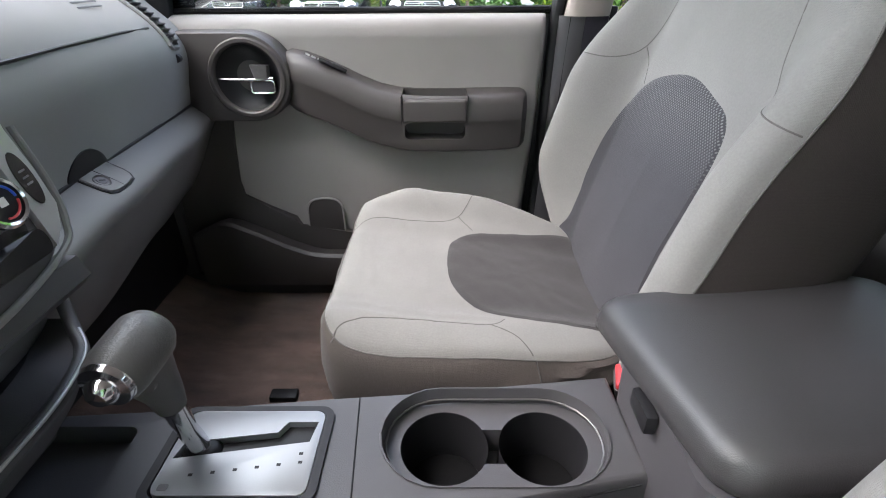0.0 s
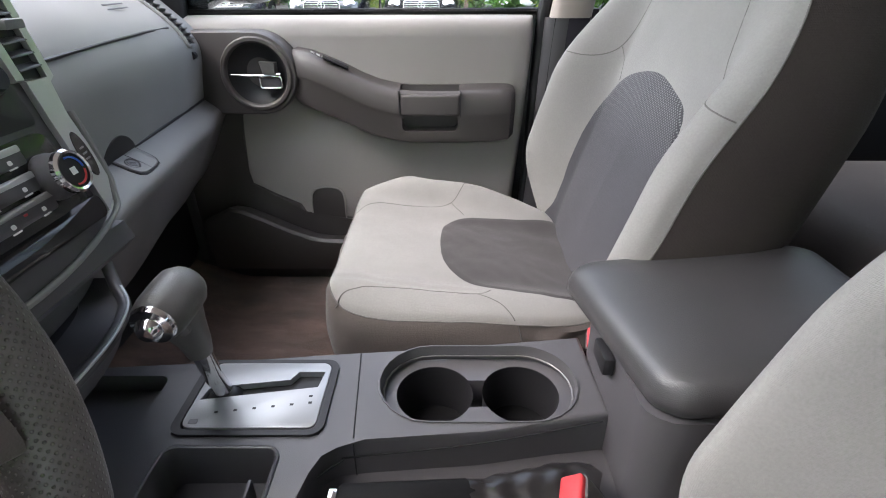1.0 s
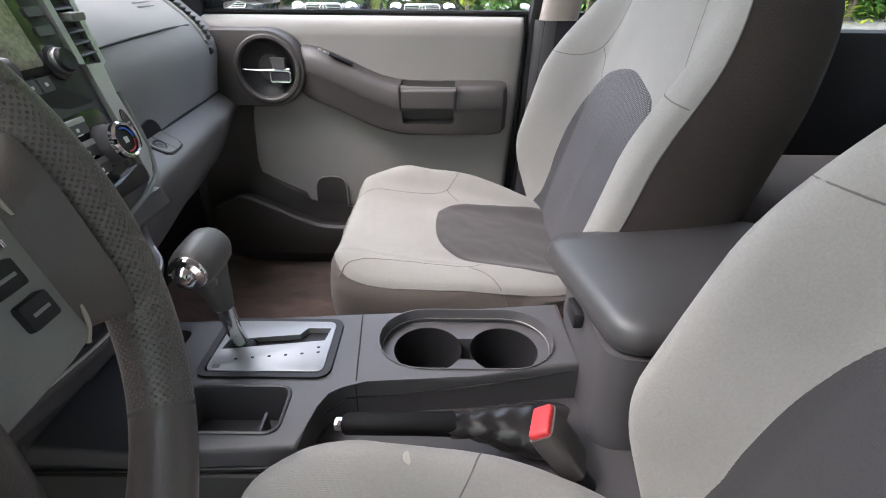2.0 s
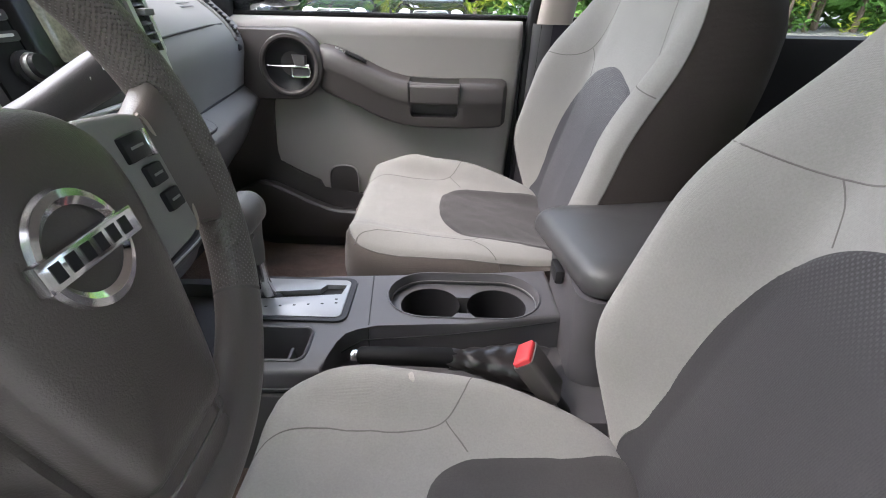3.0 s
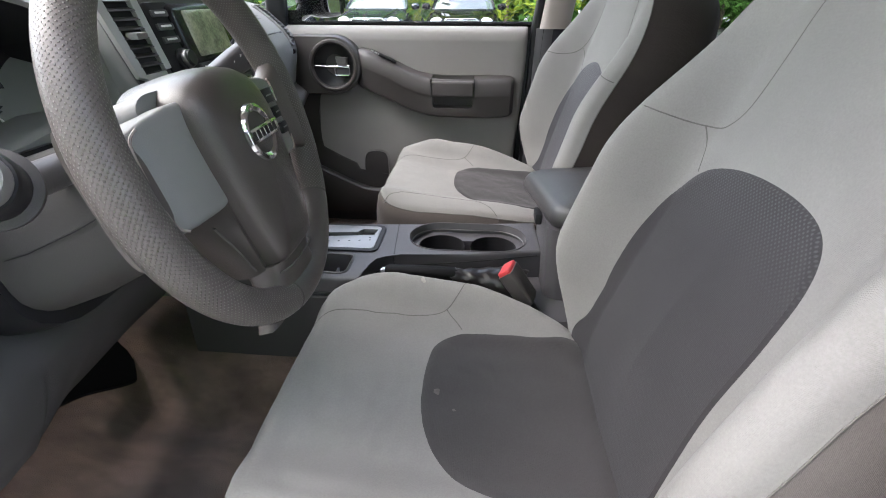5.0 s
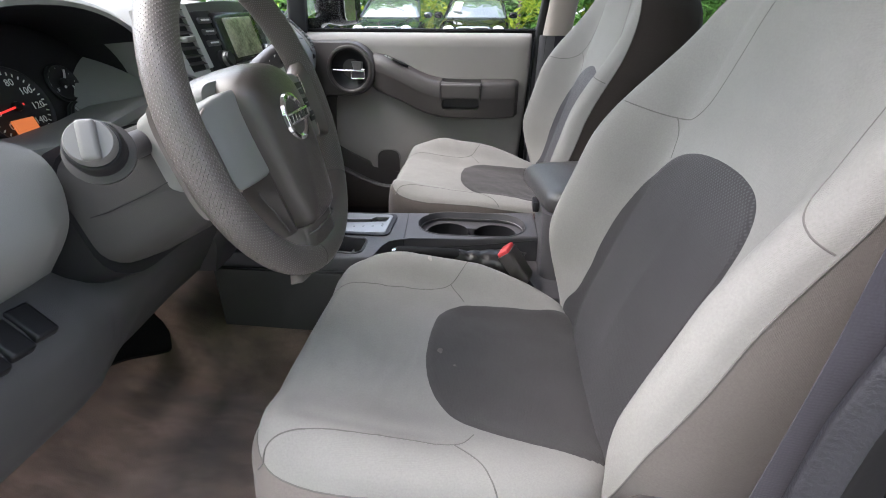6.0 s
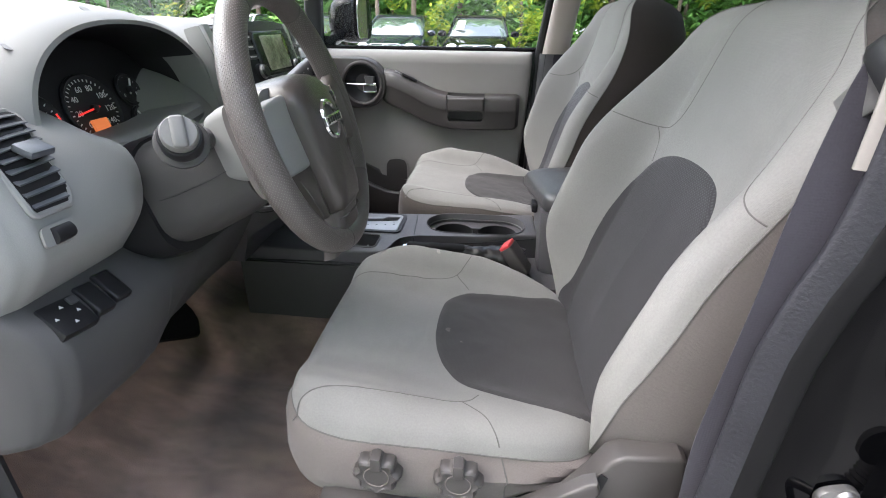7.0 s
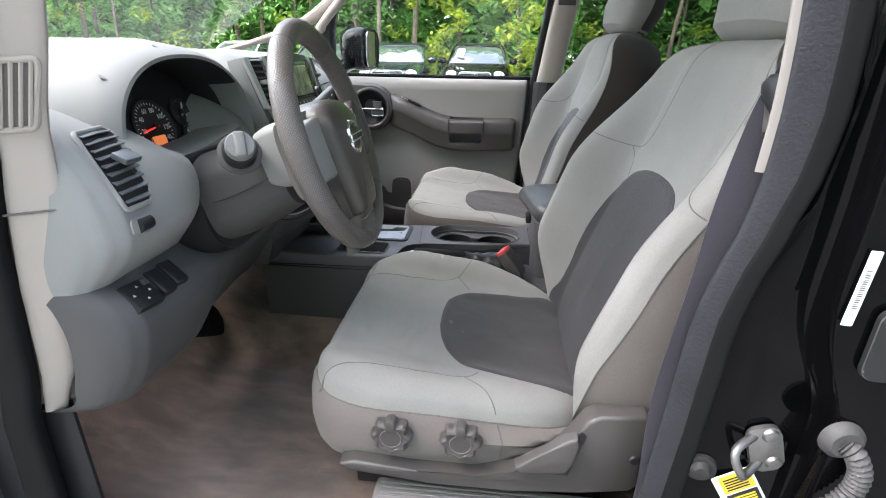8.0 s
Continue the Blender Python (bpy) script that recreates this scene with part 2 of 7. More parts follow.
def smooth_line(pts, n=8, closed=False):
    """Points on a smooth curve through pts."""
    pts = [Vector(p) for p in pts]
    k, out = len(pts), []
    for i in range(k if closed else k - 1):
        p0 = pts[(i - 1) % k] if closed or i else pts[0]
        p1, p2 = pts[i], pts[(i + 1) % k]
        p3 = pts[(i + 2) % k] if closed or i + 2 < k else pts[-1]
        for s in range(n):
            t = s / n
            out.append(0.5 * ((2 * p1) + (p2 - p0) * t + (2 * p0 - 5 * p1 + 4 * p2 - p3) * t * t + (3 * p1 - p0 - 3 * p2 + p3) * t ** 3))
    if not closed:
        out.append(pts[-1])
    return out


def tube(pts, r, seg=8, closed=False, flat=1.0, up=None):
    """A tube along points; r may be a list; flat squeezes it along up."""
    pts = [Vector(p) for p in pts]
    k, rings = len(pts), []
    side = None
    for i, p in enumerate(pts):
        a = pts[(i - 1) % k] if closed or i else p
        b = pts[(i + 1) % k] if closed or i < k - 1 else p
        t = (b - a).normalized()
        ref = Vector(up) if up else (side if side else (Vector((0, 0, 1)) if abs(t.z) < 0.9 else Vector((1, 0, 0))))
        nrm = (ref - t * ref.dot(t)).normalized()
        if not up:
            side = nrm
        bi = t.cross(nrm)
        rr = r[i] if isinstance(r, (list, tuple)) else r
        rings.append([p + nrm * math.cos(2 * math.pi * s / seg) * rr * flat + bi * math.sin(2 * math.pi * s / seg) * rr for s in range(seg)])
    if closed:
        rings.append(rings[0])
        bm = loft(rings, True, False)
        bmesh.ops.remove_doubles(bm, verts=bm.verts[:], dist=1e-6)
        return bm
    return loft(rings)


def plate(outline, thick, axis=(0, 0, 1), bev=0.0, seg=2):
    """A flat outline of 3D points given thickness along axis, with rounded rims."""
    ax = Vector(axis).normalized() * thick
    bm = bmesh.new()
    a = [bm.verts.new(Vector(p)) for p in outline]
    b = [bm.verts.new(Vector(p) + ax) for p in outline]
    n = len(a)
    for i in range(n):
        j = (i + 1) % n
        bm.faces.new((a[i], a[j], b[j], b[i]))
    bm.faces.new(a[::-1])
    top = bm.faces.new(b)
    if bev:
        bmesh.ops.bevel(bm, geom=list(top.edges), offset=bev, segments=seg, profile=0.6, affect="EDGES")
    return bm


def ring_plate(outer, inner, thick, axis=(0, 0, 1)):
    """A frame between two outlines of equally many points."""
    ax = Vector(axis).normalized() * thick
    o0, i0 = [Vector(p) for p in outer], [Vector(p) for p in inner]
    o1, i1 = [p + ax for p in o0], [p + ax for p in i0]
    return loft([o0, o1, i1, i0, o0], True, False)


def rounded(w, h, r, n=5):
    """A rounded rectangle about the origin: (u, v) pairs."""
    out = []
    for cx, cy, a0 in ((w / 2 - r, h / 2 - r, 0), (-w / 2 + r, h / 2 - r, 90), (-w / 2 + r, -h / 2 + r, 180), (w / 2 - r, -h / 2 + r, 270)):
        for i in range(n + 1):
            a = radians(a0 + 90 * i / n)
            out.append((cx + r * math.cos(a), cy + r * math.sin(a)))
    return out


def join(*bms):
    """Several bmeshes in one."""
    out = bmesh.new()
    for b in bms:
        me = bpy.data.meshes.new("tmp")
        b.to_mesh(me)
        b.free()
        out.from_mesh(me)
        bpy.data.meshes.remove(me)
    return out


def moved(bm, m):
    bm.transform(m)
    return bm


def sheet(f, nu, nv):
    """An open surface f(u, v), with u and v from 0 to 1."""
    bm = bmesh.new()
    vs = [[bm.verts.new(f(i / nu, j / nv)) for j in range(nv + 1)] for i in range(nu + 1)]
    for i in range(nu):
        for j in range(nv):
            bm.faces.new((vs[i][j], vs[i + 1][j], vs[i + 1][j + 1], vs[i][j + 1]))
    return bm


def smoothstep(a, b, x):
    t = max(0.0, min(1.0, (x - a) / (b - a)))
    return t * t * (3 - 2 * t)


def lerp_table(table, x):
    """Smooth interpolation in pairs (x, y)."""
    if x <= table[0][0]:
        return table[0][1]
    for (xa, ya), (xb, yb) in zip(table, table[1:]):
        if x <= xb:
            return ya + (yb - ya) * smoothstep(xa, xb, x) * 0.5 + (yb - ya) * (x - xa) / (xb - xa) * 0.5
    return table[-1][1]

# ---- outdoors ----
def make_ground():
    def f(u, v):
        x, y = -700 + 1400 * u, -700 + 1400 * v
        return V(x, y, 0.02 * noise.noise(V(x * 0.05, y * 0.05, 0)) - 0.02 + 0.08 * smoothstep(2, 10, y))
    return tagged(part("ground", sheet(f, 80, 280), ASPHALT), "asphalt of the car lot under the parked cars, paled to bounce light", "ground", kind="structure")


make_ground()

# ---- car shell ----


def make_floor():
    table = ((-1.1, 0.86), (-0.80, 0.82), (-0.62, 0.66), (-0.50, 0.615), (0.2, 0.61), (0.6, 0.61), (1.9, 0.62))

    def f(u, v):
        x = -1.1 + 3.0 * u
        y = -0.70 + 1.46 * v
        tunnel = 0.10 * (1 - smoothstep(0.10, 0.22, abs(y))) * (1 - smoothstep(0.0, 0.5, x))
        z = lerp_table(table, x) + tunnel
        z += 0.004 * noise.noise(V(x * 9, y * 9, 3)) + 0.002 * noise.noise(V(x * 30, y * 30, 3))
        return V(x, y, z)
    bm = sheet(f, 110, 70)
    ret = bmesh.ops.extrude_face_region(bm, geom=bm.faces[:])
    for g in ret["geom"]:
        if isinstance(g, bmesh.types.BMVert):
            g.co.z -= 0.03
    return tagged(part("floor", bm, CARPET), "worn brown carpet on the cabin floor", "carpet", kind="structure")


make_floor()


def make_roof():
    def f(u, v):
        x, y = -0.35 + 2.3 * u, -0.70 + 1.40 * v
        return V(x, y, 1.80 - 0.05 * (abs(y) / 0.7) ** 3 - 0.04 * (abs(2 * u - 1)) ** 4)
    bm = sheet(f, 20, 16)
    ret = bmesh.ops.extrude_face_region(bm, geom=bm.faces[:])
    for g in ret["geom"]:
        if isinstance(g, bmesh.types.BMVert):
            g.co.z += 0.03
    return tagged(part("ceiling", bm, BEIGE), "pale grey cloth headliner under the roof", "ceiling", kind="structure")


make_roof()


def pillar(name, pts, wid, thick, mat, label, across=(1, 0, 0)):
    """A pillar trim along points, wide along x and thick along y."""
    rings = []
    for p in smooth_line(pts, 8):
        rings.append([p + V(a * wid / 2, b * thick / 2, 0) for a, b in rounded(2, 2, 0.7, 3)])
    return tagged(part(name, loft(rings), mat), label, "pillar", kind="structure")


pillar("pillar_1", [(-1.02, 0.72, 1.30), (-0.62, 0.73, 1.42), (-0.35, 0.70, 1.62), (-0.2, 0.67, 1.78)], 0.075, 0.06, BEIGE, "pale beige windscreen pillar trim on the passenger side")
pillar("pillar_2", [(0.275, 0.77, 1.235), (0.305, 0.76, 1.45), (0.36, 0.72, 1.78)], 0.085, 0.05, BEIGE, "pale beige upper pillar trim behind the passenger door")
pillar("pillar_3", [(0.25, 0.785, 0.62), (0.262, 0.79, 0.95), (0.272, 0.785, 1.235)], 0.10, 0.05, DASH_DARK, "dark grey lower pillar trim behind the passenger door")
pillar("pillar_4", [(-1.02, -0.71, 1.30), (-0.70, -0.705, 1.43), (-0.45, -0.70, 1.60), (-0.25, -0.66, 1.78)], 0.06, 0.06, BEIGE, "pale beige windscreen pillar trim on the driver side")
pillar("pillar_5", [(1.25, 0.77, 0.9), (1.28, 0.75, 1.4), (1.34, 0.70, 1.78)], 0.14, 0.06, DASH_DARK, "dark rear pillar trim")
pillar("pillar_6", [(1.25, -0.79, 0.9), (1.28, -0.77, 1.4), (1.34, -0.70, 1.78)], 0.14, 0.06, DASH_DARK, "dark rear pillar trim")


def wall_block(name, b, mat, label):
    return tagged(part(name, b, mat), label, "wall", kind="structure")


wall_block("wall_east", block(1.85, 1.9, -0.76, 0.76, 0.6, 1.15, 0.01), DASH_DARK, "dark tailgate trim behind the rear bench")
wall_block("wall_firewall", block(-1.2, -1.1, -0.76, 0.76, 0.6, 1.28, 0.01), BLACK, "black bulkhead behind the dashboard")
wall_block("wall_north", block(0.32, 1.25, 0.755, 0.82, 0.62, 1.22, 0.02), BLACK, "dark grey inner panel of the rear passenger door")
wall_block("wall_cargo_north", block(1.25, 1.9, 0.755, 0.82, 0.62, 1.22, 0.02), DASH_DARK, "dark grey trim beside the cargo space")
wall_block("wall_south", block(0.60, 1.9, -0.80, -0.745, 0.62, 1.22, 0.02), DASH_DARK, "dark grey inner panel of the rear driver-side door")


def pane(name, pts, label, mat=GLASS):
    ob = part(name, plate(pts, 0.004, (Vector(pts[1]) - Vector(pts[0])).cross(Vector(pts[2]) - Vector(pts[0]))), mat, None, "", False)
    ob.visible_shadow = False
    return tagged(ob, label, "window", kind="structure")


pane("window_1", [(-1.08, -0.70, 1.27), (-1.08, 0.68, 1.27), (-0.30, 0.62, 1.76), (-0.30, -0.64, 1.76)], "clear windscreen above the dashboard")
pane("window_2", [(-0.62, 0.80, 1.22), (0.26, 0.80, 1.22), (0.32, 0.72, 1.76), (-0.28, 0.72, 1.76), (-0.62, 0.78, 1.45)], "closed clear side window of the passenger door")
pane("window_3", [(0.34, 0.80, 1.20), (1.24, 0.80, 1.20), (1.28, 0.72, 1.76), (0.38, 0.72, 1.76)], "tinted rear side window", GLASS_DARK)
pane("window_4", [(1.32, 0.80, 1.20), (1.84, 0.80, 1.20), (1.80, 0.72, 1.74), (1.36, 0.72, 1.74)], "tinted cargo side window", GLASS_DARK)
pane("window_5", [(1.87, 0.72, 1.15), (1.87, -0.72, 1.15), (1.80, -0.66, 1.75), (1.80, 0.66, 1.75)], "tinted tailgate window", GLASS_DARK)
pane("window_6", [(0.62, -0.77, 1.20), (1.84, -0.77, 1.20), (1.80, -0.70, 1.76), (0.64, -0.70, 1.76)], "tinted rear side window on the driver side", GLASS_DARK)


wall_block("wall_kick_north", block(-1.1, -0.60, 0.745, 0.80, 0.60, 1.28, 0.01), DASH_DARK, "dark trim beside the passenger footwell")
wall_block("wall_kick_south", block(-1.1, -0.60, -0.76, -0.70, 0.60, 1.28, 0.01), DASH_DARK, "dark trim beside the driver footwell")
wall_block("wall_jamb_north", block(0.170, 0.345, 0.803, 0.85, 0.55, 1.25, 0.004), BLACK, "black jamb behind the passenger door edge")
wall_block("sill_north", block(-0.75, 1.85, 0.74, 0.86, 0.50, 0.668, 0.012), DASH_DARK, "dark sill under the passenger door")
wall_block("sill_south", block(-0.75, 1.85, -0.80, -0.69, 0.48, 0.612, 0.012), PAINT, "black painted sill under the driver door")


# Added black block in place of the shade in the open passenger footwell.
wall_block("wall_footwell_shade", loft([[V(-1.08, y, 0.60), V(-0.66, y, 0.60), V(-0.62, y, 0.70), V(-0.62, y, 0.865), V(-1.08, y, 0.865)] for y in (0.135, 0.30, 0.60, 0.748)]), BLACK, "black block added for the shade under the passenger dashboard")

# ---- dashboard ----
DASH = (
    (-0.700, ((-1.02, 1.30), (-0.80, 1.295), (-0.62, 1.275), (-0.50, 1.245), (-0.455, 1.195), (-0.435, 1.12), (-0.445, 1.06), (-0.432, 1.035), (-0.425, 0.99), (-0.435, 0.93), (-0.465, 0.89), (-0.64, 0.88))),
    (-0.692, ((-1.02, 1.30), (-0.80, 1.305), (-0.59, 1.29), (-0.455, 1.258), (-0.402, 1.20), (-0.380, 1.12), (-0.408, 1.06), (-0.388, 1.033), (-0.382, 0.99), (-0.395, 0.93), (-0.44, 0.882), (-0.62, 0.87))),
    (-0.680, ((-1.03, 1.30), (-0.80, 1.308), (-0.55, 1.298), (-0.430, 1.264), (-0.374, 1.20), (-0.353, 1.12), (-0.394, 1.06), (-0.366, 1.032), (-0.358, 0.99), (-0.378, 0.928), (-0.43, 0.878), (-0.60, 0.87))),
    (-0.660, ((-1.04, 1.30), (-0.80, 1.31), (-0.54, 1.302), (-0.422, 1.262), (-0.363, 1.20), (-0.340, 1.12), (-0.387, 1.06), (-0.354, 1.031), (-0.346, 0.99), (-0.367, 0.925), (-0.42, 0.875), (-0.60, 0.86))),
    (-0.540, ((-1.05, 1.30), (-0.80, 1.31), (-0.56, 1.278), (-0.418, 1.240), (-0.352, 1.196), (-0.333, 1.125), (-0.386, 1.06), (-0.350, 1.031), (-0.342, 0.99), (-0.37, 0.92), (-0.42, 0.872), (-0.62, 0.85))),
    (-0.510, ((-1.05, 1.30), (-0.80, 1.31), (-0.58, 1.245), (-0.430, 1.215), (-0.347, 1.192), (-0.342, 1.125), (-0.388, 1.06), (-0.352, 1.030), (-0.345, 0.99), (-0.375, 0.915), (-0.43, 0.87), (-0.63, 0.85))),
    (-0.499, ((-1.05, 1.30), (-0.80, 1.31), (-0.59, 1.250), (-0.450, 1.200), (-0.370, 1.178), (-0.362, 1.122), (-0.394, 1.06), (-0.353, 1.030), (-0.346, 0.99), (-0.376, 0.915), (-0.43, 0.87), (-0.63, 0.85))),
    (-0.490, ((-1.05, 1.30), (-0.80, 1.31), (-0.62, 1.290), (-0.53, 1.235), (-0.44, 1.165), (-0.42, 1.11), (-0.41, 1.062), (-0.355, 1.03), (-0.348, 0.99), (-0.385, 0.91), (-0.44, 0.87), (-0.64, 0.85))),
    (-0.40, ((-1.06, 1.30), (-0.80, 1.315), (-0.64, 1.30), (-0.56, 1.24), (-0.48, 1.16), (-0.44, 1.10), (-0.42, 1.065), (-0.365, 1.02), (-0.365, 0.98), (-0.42, 0.90), (-0.47, 0.86), (-0.66, 0.84))),
    (-0.25, ((-1.06, 1.30), (-0.80, 1.315), (-0.60, 1.31), (-0.48, 1.26), (-0.40, 1.20), (-0.37, 1.12), (-0.38, 1.07), (-0.36, 1.02), (-0.37, 0.98), (-0.43, 0.90), (-0.48, 0.86), (-0.66, 0.84))),
    (-0.06, ((-1.06, 1.30), (-0.80, 1.32), (-0.56, 1.335), (-0.46, 1.30), (-0.40, 1.24), (-0.38, 1.16), (-0.37, 1.08), (-0.37, 1.02), (-0.38, 0.98), (-0.43, 0.90), (-0.48, 0.86), (-0.66, 0.84))),
    (0.12, ((-1.06, 1.30), (-0.80, 1.325), (-0.56, 1.325), (-0.46, 1.275), (-0.415, 1.20), (-0.415, 1.12), (-0.417, 1.090), (-0.372, 1.061), (-0.384, 1.02), (-0.44, 0.92), (-0.50, 0.87), (-0.68, 0.84))),
    (0.26, ((-1.06, 1.30), (-0.80, 1.33), (-0.58, 1.325), (-0.48, 1.275), (-0.435, 1.20), (-0.44, 1.12), (-0.442, 1.090), (-0.395, 1.061), (-0.408, 1.02), (-0.46, 0.92), (-0.52, 0.87), (-0.70, 0.84))),
    (0.55, ((-1.05, 1.30), (-0.80, 1.325), (-0.60, 1.31), (-0.51, 1.265), (-0.462, 1.20), (-0.47, 1.12), (-0.477, 1.086), (-0.438, 1.056), (-0.452, 1.02), (-0.51, 0.92), (-0.57, 0.87), (-0.72, 0.84))),
    (0.745, ((-1.02, 1.30), (-0.80, 1.315), (-0.62, 1.30), (-0.54, 1.25), (-0.492, 1.19), (-0.50, 1.12), (-0.507, 1.080), (-0.476, 1.052), (-0.490, 1.02), (-0.545, 0.92), (-0.60, 0.87), (-0.74, 0.84))),
)


def dash_row(y, prof):
    """One section of the skin, with a crease where the upper and the lower panel meet."""
    line = [V(x, y, z) for x, z in prof]
    return smooth_line(line[:7], 6)[:-1] + smooth_line(line[6:], 6)


DASH_ROWS = [dash_row(y, prof) for y, prof in DASH]


def dash_point(y, s):
    """A point of the dashboard's skin: y across, s from 0 (windscreen) to 1 (underside)."""
    k = s * (len(DASH_ROWS[0]) - 1)
    i = min(int(k), len(DASH_ROWS[0]) - 2)
    for a, b in zip(DASH_ROWS, DASH_ROWS[1:]):
        if y <= b[0].y + 1e-9:
            t = smoothstep(a[0].y, b[0].y, y) * 0.5 + 0.5 * (y - a[0].y) / (b[0].y - a[0].y)
            p = a[i].lerp(a[i + 1], k - i).lerp(b[i].lerp(b[i + 1], k - i), t)
            return V(p.x, y, p.z)
    return DASH_ROWS[-1][i]


def dash_skin(s0, s1, ns, u0=0.0, u1=1.0):
    """The skin between two girths, finer across the driver's rounded pod."""
    def f(w, v):
        u = u0 + (u1 - u0) * w
        y = -0.70 + 0.30 * u / 0.5 if u < 0.5 else -0.40 + 1.145 * (u - 0.5) / 0.5
        return dash_point(y, s0 + (s1 - s0) * v)
    return sheet(f, int(170 * (u1 - u0)), ns)


dash = thing("dashboard", "grey moulded plastic dashboard with a darker lower half", "dashboard", (-0.4, 0, 0.85))
back = Matrix.Translation((0.4, 0, -0.85))
part("upper_panel", dash_skin(0.0, 6.0 / 11, 60), DASH_TOP, dash, "pale grey upper dashboard skin", m=back)
part("knee_panel", dash_skin(6.0 / 11, 1.0, 50, 0.0, 0.65), DASH_LOW_SHADED, dash, "knee panel on the driver side, shade put into its grey", m=back)
part("lower_panel", dash_skin(6.0 / 11, 1.0, 50, 0.65, 1.0), DASH_LOW, dash, "mid grey panel with a ledge under the glove box lid", m=back)

# ---- front seats ----
def pad(width, length, height, corner, roll, edge, front=1.0, nth=144, nr=26, rear=1.0):
    """A cushion: a top over a rounded plan, with rolled rims. width(v, u) is the half width at v in -1..1, on the side that u names; height(u, v) its top.
    Returns the top point function, and the bmesh of the top down to the rim."""
    def rim(u, v):
        return (abs(u) ** corner + abs(v) ** corner) ** (1 / corner)

    def point(u, v, lift=0.0):
        r = min(1.0, rim(u, v))
        q = max(0.0, (r - (1 - roll)) / roll)
        return V(u * width(v, u), v * length / 2 * (front if v < 0 else rear), height(u, v) - edge * (1 - math.sqrt(max(0.0, 1 - q * q))) + lift)
    bm = bmesh.new()
    rings = []
    for i in range(1, nr + 1):
        r = (i / nr) ** 0.7
        ring = []
        for j in range(nth):
            a = 2 * math.pi * j / nth
            c, s = math.cos(a), math.sin(a)
            k = r / (abs(c) ** corner + abs(s) ** corner) ** (1 / corner)
            ring.append(bm.verts.new(point(c * k, s * k)))
        rings.append(ring)
    mid = bm.verts.new(point(0, 0))
    for j in range(nth):
        bm.faces.new((mid, rings[0][j], rings[0][(j + 1) % nth]))
    for a, b in zip(rings, rings[1:]):
        for j in range(nth):
            bm.faces.new((a[j], b[j], b[(j + 1) % nth], a[(j + 1) % nth]))
    return point, bm, [v.co.copy() for v in rings[-1]]


def patch(point, outline, centre, lift, n=14):
    """A piece of cloth laid on a cushion's top inside an outline of (u, v)."""
    out = smooth_line([(a, b, 0) for a, b in outline], 8, True)
    c = V(*centre, 0)
    rings = []
    for i in range(1, n + 1):
        r = i / n
        l = lift if i < n else -0.002
        rings.append([point(*(c + (p - c) * r).xy, l) for p in out])
    bm = loft(rings, True, False)
    cap = bm.verts.new(point(*centre, lift))
    bm.verts.ensure_lookup_table()
    k = len(out)
    for j in range(k):
        bm.faces.new((cap, bm.verts[j], bm.verts[(j + 1) % k]))
    return bm


def seam(point, pts, r=0.0010, n=8):
    return tube([point(p.x, p.y, -0.0004) for p in smooth_line([(a, b, 0) for a, b in pts], n)], r, 6)


